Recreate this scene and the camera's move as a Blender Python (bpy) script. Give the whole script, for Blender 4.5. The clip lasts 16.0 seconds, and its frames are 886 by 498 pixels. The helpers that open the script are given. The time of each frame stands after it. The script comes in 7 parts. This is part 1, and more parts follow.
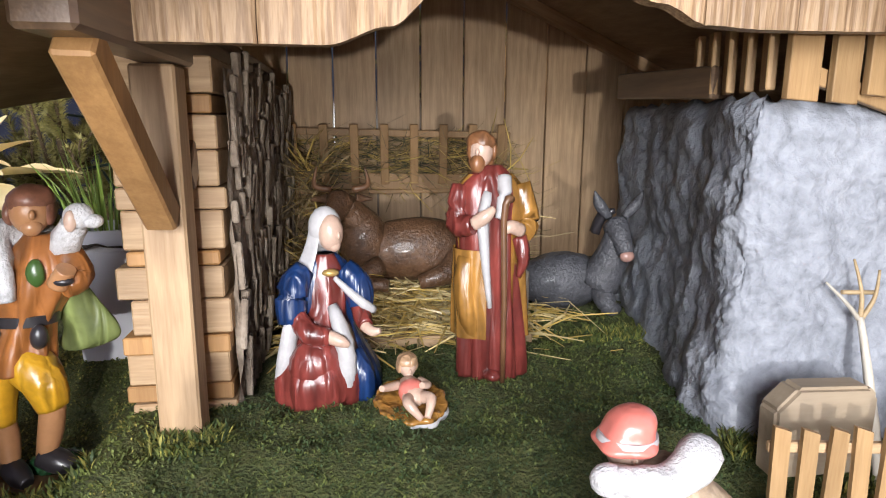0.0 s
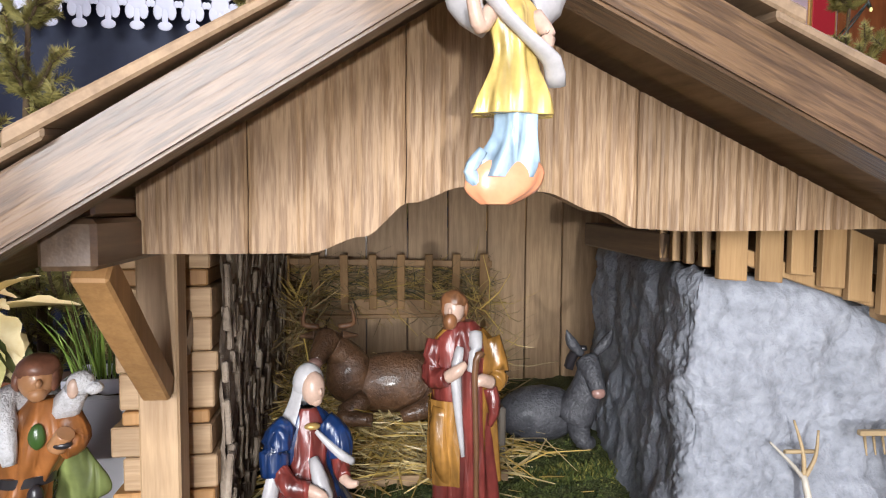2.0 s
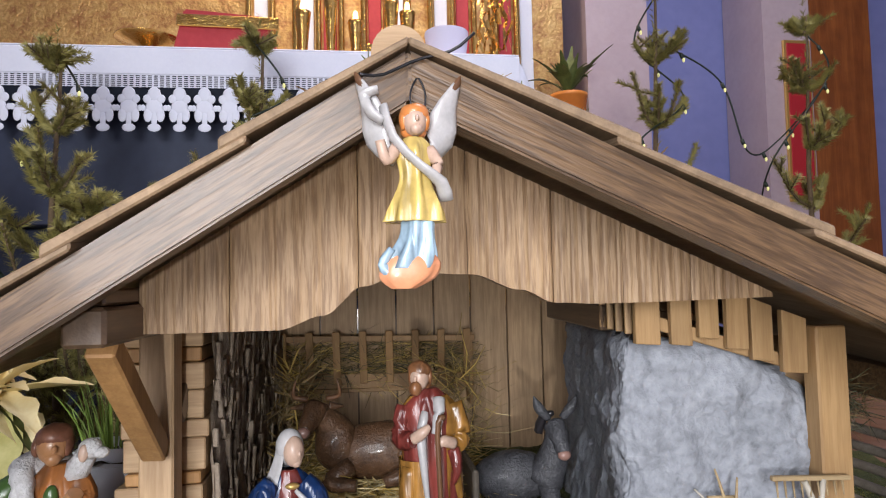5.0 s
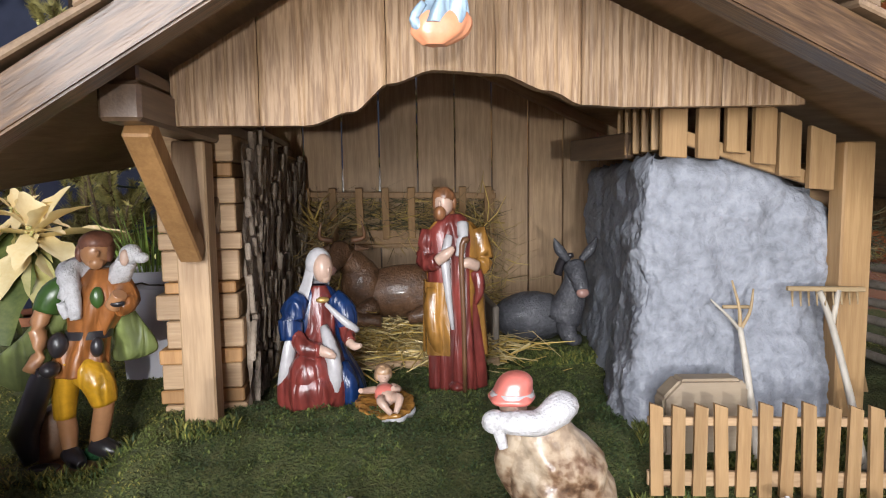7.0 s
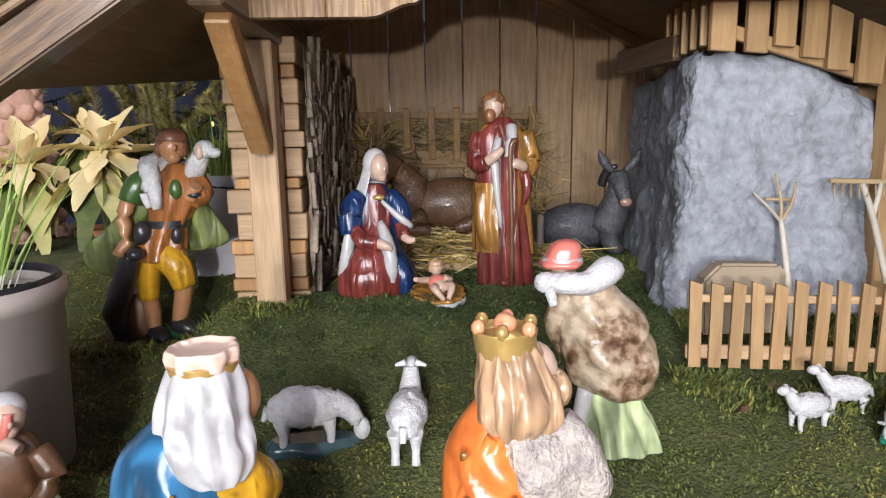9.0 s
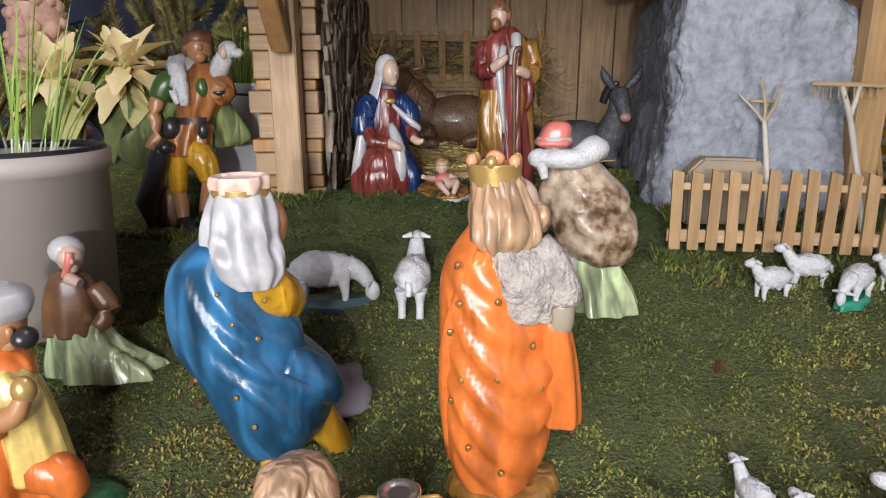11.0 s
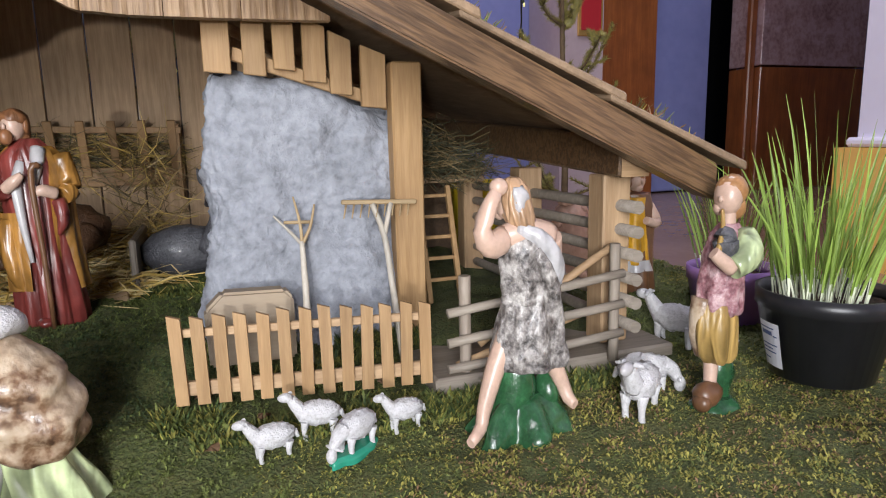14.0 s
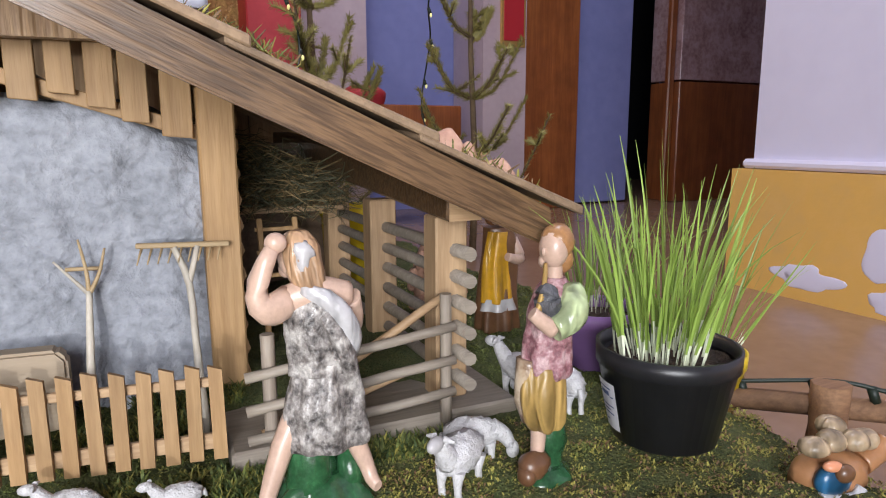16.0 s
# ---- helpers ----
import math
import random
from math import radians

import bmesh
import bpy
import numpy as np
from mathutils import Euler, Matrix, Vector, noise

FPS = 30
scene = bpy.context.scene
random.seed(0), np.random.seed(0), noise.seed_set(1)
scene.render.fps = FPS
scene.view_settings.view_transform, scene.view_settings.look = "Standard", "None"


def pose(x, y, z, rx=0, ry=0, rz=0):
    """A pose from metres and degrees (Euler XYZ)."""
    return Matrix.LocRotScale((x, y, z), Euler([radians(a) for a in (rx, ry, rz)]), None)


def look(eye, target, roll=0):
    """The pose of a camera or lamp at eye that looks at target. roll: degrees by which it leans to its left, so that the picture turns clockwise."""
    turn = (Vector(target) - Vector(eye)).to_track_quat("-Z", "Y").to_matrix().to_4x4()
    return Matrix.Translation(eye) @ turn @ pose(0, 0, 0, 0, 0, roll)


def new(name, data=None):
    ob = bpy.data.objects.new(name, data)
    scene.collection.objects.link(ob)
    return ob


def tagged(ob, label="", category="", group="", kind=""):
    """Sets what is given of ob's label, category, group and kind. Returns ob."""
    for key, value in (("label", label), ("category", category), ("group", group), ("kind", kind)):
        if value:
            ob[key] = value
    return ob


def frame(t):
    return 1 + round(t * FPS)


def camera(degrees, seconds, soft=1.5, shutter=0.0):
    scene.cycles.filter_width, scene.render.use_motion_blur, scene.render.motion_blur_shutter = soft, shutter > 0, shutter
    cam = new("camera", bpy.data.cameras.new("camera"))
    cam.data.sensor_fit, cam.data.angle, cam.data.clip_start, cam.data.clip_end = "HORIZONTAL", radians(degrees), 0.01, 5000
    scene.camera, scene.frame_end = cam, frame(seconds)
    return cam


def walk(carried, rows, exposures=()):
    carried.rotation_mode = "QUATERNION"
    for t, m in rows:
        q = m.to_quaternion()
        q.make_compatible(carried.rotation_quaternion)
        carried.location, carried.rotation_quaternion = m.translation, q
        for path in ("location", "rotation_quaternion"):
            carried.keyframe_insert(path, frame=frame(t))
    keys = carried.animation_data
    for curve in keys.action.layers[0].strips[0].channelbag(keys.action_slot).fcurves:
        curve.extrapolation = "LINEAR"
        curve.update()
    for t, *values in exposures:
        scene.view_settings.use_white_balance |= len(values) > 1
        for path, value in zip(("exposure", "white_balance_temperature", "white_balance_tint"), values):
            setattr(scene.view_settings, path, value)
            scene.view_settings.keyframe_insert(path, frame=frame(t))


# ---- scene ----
cam = camera(69.6, 16.0, soft=1.1)
PATH = [
    (0, (-0.161, -0.521, 0.267), (0.119, 1.419, -0.132), 0.3),
    (0.5, (-0.157, -0.525, 0.273), (0.129, 1.419, -0.095), 0.7),
    (1, (-0.151, -0.529, 0.285), (0.145, 1.423, -0.039), 0.3),
    (1.5, (-0.146, -0.541, 0.306), (0.163, 1.419, 0.062), 0.2),
    (2, (-0.145, -0.57, 0.345), (0.147, 1.405, 0.218), 0.3),
    (2.5, (-0.13, -0.589, 0.379), (0.148, 1.391, 0.379), -0.5),
    (3, (-0.115, -0.607, 0.404), (0.18, 1.368, 0.514), -1.1),
    (3.2, (-0.109, -0.614, 0.406), (0.179, 1.361, 0.537), -0.9),
    (5.3, (-0.1, -0.683, 0.339), (0.151, 1.299, 0.439), -1.3),
    (5.5, (-0.109, -0.68, 0.332), (0.154, 1.302, 0.382), -1.5),
    (6, (-0.108, -0.681, 0.294), (0.117, 1.306, 0.243), -1.7),
    (6.5, (-0.109, -0.688, 0.269), (0.1, 1.296, 0.136), -1.4),
    (7, (-0.111, -0.687, 0.254), (0.081, 1.294, 0.066), -0.8),
    (7.5, (-0.117, -0.69, 0.247), (0.069, 1.29, 0.038), -0.5),
    (8, (-0.12, -0.702, 0.237), (0.048, 1.276, -0.004), -0.4),
    (8.5, (-0.132, -0.719, 0.218), (-0.007, 1.255, -0.079), -0.7),
    (9, (-0.133, -0.736, 0.199), (-0.058, 1.232, -0.149), -0.9),
    (9.5, (-0.137, -0.754, 0.188), (-0.087, 1.207, -0.202), -0.2),
    (9.7, (-0.136, -0.758, 0.185), (-0.099, 1.203, -0.207), -0.1),
    (12, (-0.106, -0.841, 0.124), (-0.057, 1.078, -0.44), -0.3),
    (12.5, (-0.065, -0.836, 0.13), (0.13, 1.079, -0.415), 0.3),
    (13, (0.004, -0.791, 0.148), (0.441, 1.098, -0.341), -0.6),
    (13.5, (0.085, -0.77, 0.181), (0.693, 1.09, -0.231), -0.3),
    (14, (0.172, -0.76, 0.214), (0.848, 1.09, -0.132), -1.2),
    (14.5, (0.243, -0.752, 0.227), (1.001, 1.07, -0.094), -0.7),
    (15, (0.288, -0.741, 0.235), (1.083, 1.065, -0.094), -0.7),
    (15.5, (0.303, -0.729, 0.244), (1.132, 1.06, -0.091), -0.4),
    (16, (0.318, -0.735, 0.245), (1.155, 1.05, -0.094), -0.2),
]
EXPOSURES = [(0.0, 0.0), (1.5, -0.05), (2.5, -0.55), (3.2, -0.68), (5.5, -0.70), (7.0, -0.46), (9.5, -0.58), (12.0, -0.95), (12.6, -0.95), (13.5, -0.6), (14.5, -0.55), (16.0, -0.57)]
walk(cam, [(t, look(eye, target, roll)) for t, eye, target, roll in PATH], EXPOSURES)

# ---- world and lights ----
FLOOR = -0.16
world = bpy.data.worlds.new("church_air")
scene.world = world
world.use_nodes = True
world.node_tree.nodes["Background"].inputs[0].default_value = (0.55, 0.55, 0.8, 1)
world.node_tree.nodes["Background"].inputs[1].default_value = 0.05


def lamp(name, kind, place, target, watts, colour, size, cone=60, blend=0.45):
    data = bpy.data.lights.new(name, kind)
    data.energy, data.color = watts, colour
    if kind == "AREA":
        data.shape, data.size = "DISK", size
    else:
        data.shadow_soft_size, data.spot_size, data.spot_blend = size, radians(cone), blend
    ob = new(name, data)
    ob.matrix_world = look(place, target)
    return ob


# the one torch carried along the walk, as two fixed spots: before the stable, set back behind the path for even
# falloff, and an added one before the barn
lamp("camera_torch", "SPOT", (-0.18, -1.6, 0.19), (-0.06, 0.2, 0.22), 56.0, (1.0, 0.985, 0.96), 0.014, 72, 1.0)
lamp("camera_torch", "SPOT", (0.285, -0.82, 0.250), (0.80, 0.05, 0.06), 4.2, (1.0, 0.985, 0.96), 0.010, 52)
# unseen fill lamp, added low in the nave to brighten the stable
lamp("nave_fill", "AREA", (-0.75, -2.9, 0.85), (0.0, 0.2, 0.15), 185.0, (0.93, 0.95, 1.0), 1.6)
# lamps of the church
lamp("ceiling_lamp", "AREA", (1.0, 0.5, 3.4), (1.2, 0.9, 0), 70.0, (0.86, 0.88, 1.0), 1.2)
lamp("altar_lamp", "AREA", (-0.3, 1.75, 2.6), (-0.3, 1.9, 0.9), 34.0, (1.0, 0.74, 0.45), 0.7)


# ---- materials ----
def nodes_of(name, rough=0.5, metal=0.0, coat=0.0):
    m = bpy.data.materials.new(name)
    m.use_nodes = True
    t = m.node_tree
    b = t.nodes["Principled BSDF"]
    b.inputs["Roughness"].default_value = rough
    b.inputs["Metallic"].default_value = metal
    b.inputs["Coat Weight"].default_value = coat
    b.inputs["Coat Roughness"].default_value = 0.12
    return m, t, b


def mapped(t, scale, source="Object"):
    co = t.nodes.new("ShaderNodeTexCoord")
    mp = t.nodes.new("ShaderNodeMapping")
    mp.inputs["Scale"].default_value = scale
    t.links.new(co.outputs[source], mp.inputs["Vector"])
    return mp.outputs["Vector"]


def noise_tex(t, vec, scale, detail=4.0, rough=0.55):
    n = t.nodes.new("ShaderNodeTexNoise")
    n.inputs["Scale"].default_value, n.inputs["Detail"].default_value, n.inputs["Roughness"].default_value = scale, detail, rough
    t.links.new(vec, n.inputs["Vector"])
    return n.outputs["Fac"]


def ramp(t, fac, stops):
    r = t.nodes.new("ShaderNodeValToRGB")
    e = r.color_ramp.elements
    while len(e) < len(stops):
        e.new(0.5)
    for el, (p, c) in zip(e, stops):
        el.position, el.color = p, (*c, 1)
    t.links.new(fac, r.inputs["Fac"])
    return r.outputs["Color"]


def mix(t, fac, a, b, blend="MIX"):
    n = t.nodes.new("ShaderNodeMix")
    n.data_type, n.blend_type = "RGBA", blend
    for sock, v in ((n.inputs["Factor"], fac), (n.inputs["A"], a), (n.inputs["B"], b)):
        if isinstance(v, bpy.types.NodeSocket):
            t.links.new(v, sock)
        else:
            sock.default_value = v if isinstance(v, float) else (*v, 1)
    return n.outputs["Result"]


def bump(t, b, height, strength, distance):
    n = t.nodes.new("ShaderNodeBump")
    n.inputs["Strength"].default_value, n.inputs["Distance"].default_value = strength, distance
    t.links.new(height, n.inputs["Height"])
    t.links.new(n.outputs["Normal"], b.inputs["Normal"])


def wood(name, light, dark, axis="z", scale=55.0, rough=0.6, coat=0.0, bumpy=0.5, contrast=1.0):
    """Wood with its grain along one axis of the object, with slow stains and a tone of its own for each piece."""
    m, t, b = nodes_of(name, rough, 0, coat)
    st = [1.0, 1.0, 1.0]
    st["xyz".index(axis)] = 0.07
    info = t.nodes.new("ShaderNodeObjectInfo")
    shift = t.nodes.new("ShaderNodeVectorMath")
    shift.operation = "ADD"
    co = t.nodes.new("ShaderNodeTexCoord")
    t.links.new(co.outputs["Object"], shift.inputs[0])
    t.links.new(info.outputs["Random"], shift.inputs[1])
    mp = t.nodes.new("ShaderNodeMapping")
    mp.inputs["Scale"].default_value = st
    t.links.new(shift.outputs["Vector"], mp.inputs["Vector"])
    v = mp.outputs["Vector"]
    rings = noise_tex(t, v, scale * 2.2, 3, 0.6)
    fibre = noise_tex(t, v, scale * 9, 2, 0.6)
    mid = tuple((l + d) / 2 for l, d in zip(light, dark))
    k = 0.22 / contrast
    col = ramp(t, rings, [(0.5 - k, dark), (0.5, mid), (0.5 + k * 0.6, light)])
    col = mix(t, 0.35, col, ramp(t, fibre, [(0.3, dark), (0.7, light)]))
    slow = noise_tex(t, shift.outputs["Vector"], 9, 3)
    col = mix(t, 1.0, col, ramp(t, slow, [(0.25, (0.72, 0.7, 0.68)), (0.75, (1.08, 1.05, 1.0))]), "MULTIPLY")
    col = mix(t, 1.0, col, ramp(t, info.outputs["Random"], [(0.0, (0.86, 0.84, 0.82)), (1.0, (1.06, 1.03, 1.0))]), "MULTIPLY")
    t.links.new(col, b.inputs["Base Color"])
    bump(t, b, rings, bumpy, 0.0015)
    return m


def mottled(name, stops, scale, rough=0.6, fine=6.0, bumpy=0.3, depth=0.002, coat=0.0, metal=0.0, fine_mix=0.35):
    """A mottled surface: broad patches, with a finer grain over them."""
    m, t, b = nodes_of(name, rough, metal, coat)
    v = mapped(t, (1, 1, 1))
    a, f = noise_tex(t, v, scale, 4), noise_tex(t, v, scale * fine, 4)
    col = mix(t, fine_mix, ramp(t, a, stops), ramp(t, f, stops))
    t.links.new(col, b.inputs["Base Color"])
    bump(t, b, f, bumpy, depth)
    return m


def paint(name, c, rough=0.3, wear=(0.82, 1.1), scale=45.0, coat=0.3, bumpy=0.12, metal=0.0):
    """Glossy hand-painted plaster or ceramic."""
    lo, hi = wear
    return mottled(name, [(0.3, tuple(x * lo for x in c)), (0.6, c), (0.85, tuple(min(1, x * hi) for x in c))], scale, rough, 5, bumpy, 0.0012, coat, metal)


def cloth(name, c, rough=0.25, coat=0.4, slant=0.0, depth=0.005, light=1.5, dark=0.55, scale=75):
    """Glazed paint brushed along the folds of modelled cloth, with the folds' fine relief. Fold shading is put into the
    colour: dark valleys, light ridges.
    """
    m, t, b = nodes_of(name, rough, 0, coat)
    co = t.nodes.new("ShaderNodeTexCoord")
    mp = t.nodes.new("ShaderNodeMapping")
    mp.inputs["Rotation"].default_value = (0, radians(slant), 0)
    mp.inputs["Scale"].default_value = (1, 1, 0.16)
    t.links.new(co.outputs["Object"], mp.inputs["Vector"])
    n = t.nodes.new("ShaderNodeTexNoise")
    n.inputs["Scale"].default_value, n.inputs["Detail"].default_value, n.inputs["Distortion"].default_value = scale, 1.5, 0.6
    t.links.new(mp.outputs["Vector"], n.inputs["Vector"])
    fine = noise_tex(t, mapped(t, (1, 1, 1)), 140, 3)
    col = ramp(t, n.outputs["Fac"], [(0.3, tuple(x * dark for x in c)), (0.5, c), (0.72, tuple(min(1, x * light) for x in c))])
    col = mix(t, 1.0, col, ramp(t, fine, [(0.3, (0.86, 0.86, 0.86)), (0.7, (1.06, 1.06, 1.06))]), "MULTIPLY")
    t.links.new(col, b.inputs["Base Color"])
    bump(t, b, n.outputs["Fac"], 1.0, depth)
    return m


def plain(name, c, rough=0.5, metal=0.0):
    m, t, b = nodes_of(name, rough, metal)
    b.inputs["Base Color"].default_value = (*c, 1)
    return m


def glow(name, c, strength):
    m, t, b = nodes_of(name, 0.5)
    b.inputs["Base Color"].default_value = (*c, 1)
    b.inputs["Emission Color"].default_value = (*c, 1)
    b.inputs["Emission Strength"].default_value = strength
    return m


PINE_Z = wood("pine_upright", (0.56, 0.40, 0.245), (0.38, 0.25, 0.14), "z", 60, contrast=1.5)
PINE_X = wood("pine_lying", (0.56, 0.40, 0.245), (0.38, 0.25, 0.14), "x", 60, contrast=1.5)
PINE_Y = wood("pine_deep", (0.58, 0.40, 0.23), (0.42, 0.26, 0.13), "y")
SLAT = wood("slat_wood", (0.45, 0.295, 0.145), (0.32, 0.195, 0.088), "z", 60, contrast=1.5)
RACK = wood("rack_wood", (0.42, 0.26, 0.12), (0.30, 0.17, 0.07), "z", 40)
BRACE = wood("brace_wood", (0.50, 0.29, 0.12), (0.34, 0.18, 0.07), "z", 50, coat=0.15)
STAIN = wood("stained_rafter", (0.185, 0.112, 0.058), (0.062, 0.035, 0.018), "x", 95, 0.45, 0.25, 0.8, 2.6)
STAIN_Y = wood("stained_purlin", (0.19, 0.125, 0.08), (0.085, 0.055, 0.038), "y", 40, 0.45, 0.3)
ROOFING = wood("roof_board", (0.36, 0.26, 0.17), (0.20, 0.14, 0.09), "y", 40, 0.7)
FASCIA = wood("brushed_board", (0.47, 0.33, 0.205), (0.24, 0.15, 0.085), "z", 115, 0.6, 0.0, 0.6, 2.6)
DRIFT = wood("weathered_wood", (0.36, 0.33, 0.29), (0.22, 0.19, 0.16), "x", 60)
DRIFT_Z = wood("weathered_post", (0.40, 0.36, 0.31), (0.24, 0.20, 0.17), "z", 60)
BARK = mottled("bark", [(0.28, (0.10, 0.07, 0.05)), (0.5, (0.28, 0.22, 0.165)), (0.75, (0.48, 0.41, 0.33))], 28, 0.85, 5, 0.8, 0.004)
ROCK = mottled("grey_plaster_rock", [(0.24, (0.10, 0.11, 0.125)), (0.38, (0.21, 0.222, 0.25)), (0.55, (0.30, 0.315, 0.355)), (0.78, (0.40, 0.415, 0.455))], 15, 0.7, 6, 0.8, 0.005, 0.0, 0.0, 0.55)
MOSS = mottled("moss_ground", [(0.25, (0.035, 0.048, 0.014)), (0.5, (0.085, 0.105, 0.030)), (0.75, (0.17, 0.15, 0.052))], 34, 0.95, 9, 1.0, 0.010, 0, 0, 0.6)
STONE_FLOOR = mottled("floor_stone", [(0.2, (0.20, 0.12, 0.08)), (0.6, (0.30, 0.19, 0.13)), (0.9, (0.36, 0.25, 0.18))], 3, 0.25, 9, 0.1, 0.001)


# ---- helpers for meshes ----
def empty(name, place=(0, 0, 0), label="", category="", group="", kind="", rz=0.0):
    ob = new(name)
    ob.empty_display_size = 0.02
    ob.matrix_basis = pose(*place, 0, 0, rz)
    return tagged(ob, label, category, group, kind)


def obj(name, bm, mats, label="", category="", group="", kind="", smooth=False, place=None):
    me = bpy.data.meshes.new(name)
    bm.normal_update()
    bm.to_mesh(me)
    bm.free()
    for m in mats if isinstance(mats, (list, tuple)) else [mats]:
        me.materials.append(m)
    if smooth:
        me.polygons.foreach_set("use_smooth", [True] * len(me.polygons))
    ob = new(name, me)
    if place is not None:
        ob.matrix_basis = place
    return tagged(ob, label, category, group, kind)


def standing(ob):
    """Where a thing or part stands in the world."""
    return (standing(ob.parent) @ ob.matrix_parent_inverse if ob.parent else Matrix()) @ ob.matrix_basis


def part(name, bm, mats, parent, label="", smooth=False, local=False, turn=None):
    """One mesh under a thing. Its points are in the world's metres unless local."""
    if turn is not None:
        bmesh.ops.transform(bm, matrix=turn.inverted(), verts=bm.verts)
    ob = obj(name, bm, mats, label, smooth=smooth, place=turn)
    ob.parent = parent
    if not local:
        ob.matrix_parent_inverse = standing(parent).inverted()
    return ob


def box(bm, lo, hi, bevel=0.0, m=None, mat=0):
    vs = [bm.verts.new((x, y, z)) for x in (lo[0], hi[0]) for y in (lo[1], hi[1]) for z in (lo[2], hi[2])]
    fs = [bm.faces.new([vs[i] for i in q]) for q in ((0, 1, 3, 2), (4, 6, 7, 5), (0, 4, 5, 1), (2, 3, 7, 6), (0, 2, 6, 4), (1, 5, 7, 3))]
    for f in fs:
        f.material_index = mat
    if bevel:
        es = list({e for f in fs for e in f.edges})
        got = bmesh.ops.bevel(bm, geom=es, offset=bevel, segments=1, affect="EDGES")
        vs = list({v for f in got["faces"] for v in f.verts} | {v for v in vs if v.is_valid})
    if m is not None:
        bmesh.ops.transform(bm, matrix=m, verts=[v for v in vs if v.is_valid])
    return bm


def beam(bm, a, b, w, h, bevel=0.0015, up=(0, 0, 1), mat=0):
    """A squared timber from a to b, w across and h in the direction of up."""
    a, b = Vector(a), Vector(b)
    d = (b - a).normalized()
    s = d.cross(Vector(up)).normalized()
    u = s.cross(d)
    m = Matrix((( *s, 0), (*d, 0), (*u, 0), (0, 0, 0, 1))).transposed()
    m.translation = a
    return box(bm, (-w / 2, 0, -h / 2), (w / 2, (b - a).length, h / 2), bevel, m, mat)


def tube(bm, pts, radii, seg=10, mat=0, wob=0.0, squash=1.0):
    """A round bar through the points, with capped ends."""
    pts = [Vector(p) for p in pts]
    rings = []
    ref = Vector((0.13, 0.31, 0.94))
    for i, p in enumerate(pts):
        d = (pts[min(i + 1, len(pts) - 1)] - pts[max(i - 1, 0)]).normalized()
        s = d.cross(ref)
        s = s.normalized() if s.length > 1e-4 else Vector((1, 0, 0))
        u = s.cross(d)
        r = radii[i] if isinstance(radii, (list, tuple)) else radii
        ring = []
        for k in range(seg):
            an = 2 * math.pi * k / seg
            q = r * (1 + wob * noise.noise(p * 60 + Vector((math.cos(an), math.sin(an), 0)) * 2))
            ring.append(bm.verts.new(p + s * math.cos(an) * q + u * math.sin(an) * q * squash))
        rings.append(ring)
    for a, b in zip(rings, rings[1:]):
        for k in range(seg):
            f = bm.faces.new((a[k], a[(k + 1) % seg], b[(k + 1) % seg], b[k]))
            f.material_index, f.smooth = mat, True
    for ring in (rings[0][::-1], rings[-1]):
        bm.faces.new(ring).material_index = mat
    return bm


def spline(rows, n):
    """Points spread evenly by a smooth curve through the rows."""
    rows = [tuple(r) for r in rows]
    out = []
    for i in range(n):
        u = i / (n - 1) * (len(rows) - 1)
        k = min(int(u), len(rows) - 2)
        f = u - k
        p0, p1, p2, p3 = rows[max(k - 1, 0)], rows[k], rows[k + 1], rows[min(k + 2, len(rows) - 1)]
        out.append(tuple(0.5 * (2 * b + (c - a) * f + (2 * a - 5 * b + 4 * c - d) * f * f + (3 * b - a - 3 * c + d) * f ** 3) for a, b, c, d in zip(p0, p1, p2, p3)))
    return out


def loft(bm, rows, mat=0, folds=0, amp=0.0, seg=36, n=22, phase=0.0, arc=None, rough=0.0, swoop=None):
    """A draped body through ellipses (z, cx, cy, rx, ry); folds run down it and deepen towards its foot. arc: the stretch of angles covered, in degrees."""
    rings = spline(rows, n)
    z0, z1 = rows[0][0], rows[-1][0]
    loops = []
    for z, cx, cy, rx, ry in rings:
        deep = amp * (0.35 + 0.65 * max(0.0, min(1.0, (z1 - z) / (z1 - z0 + 1e-9))))
        ring = []
        for k in range(seg if arc is None else seg + 1):
            an = 2 * math.pi * k / seg if arc is None else radians(arc[0] + (arc[1] - arc[0]) * k / seg)
            w = 0.0
            if folds:
                w = deep * (math.sin(folds * an + phase + 9 * z) * 0.6 + math.sin((folds * 0.6 + 1.3) * an + phase * 2 - 14 * z) * 0.4)
            if swoop:
                mid, sag, pitch, deepness = swoop
                d = (an - radians(mid) + math.pi) % math.tau - math.pi
                q = max(0.0, min(1.0, (1.9 - abs(d)) / 0.7)) * max(0.0, min(1.0, (z - z0) / 0.02)) * max(0.0, min(1.0, (z1 - z) / 0.03))
                v = math.sin(math.tau * (z - sag * d * d) / pitch + 0.35 * math.sin(3 * d + z * 30))
                w += deepness * q * (abs(v) ** 0.7 * math.copysign(1, v))
            if rough:
                w += rough * noise.noise(Vector((math.cos(an) * 3, math.sin(an) * 3, z * 90)) + Vector((phase, 0, 0)))
            ring.append(bm.verts.new((cx + math.cos(an) * max(rx, 1e-4) * (1 + w), cy + math.sin(an) * max(ry, 1e-4) * (1 + w), z)))
        loops.append(ring)
    for a, b in zip(loops, loops[1:]):
        for k in range(seg):
            j = (k + 1) % len(a)
            f = bm.faces.new((a[k], a[j], b[j], b[k]))
            f.material_index, f.smooth = mat, True
    if arc is None:
        bm.faces.new(loops[0][::-1]).material_index = mat
        bm.faces.new(loops[-1]).material_index = mat
    return bm


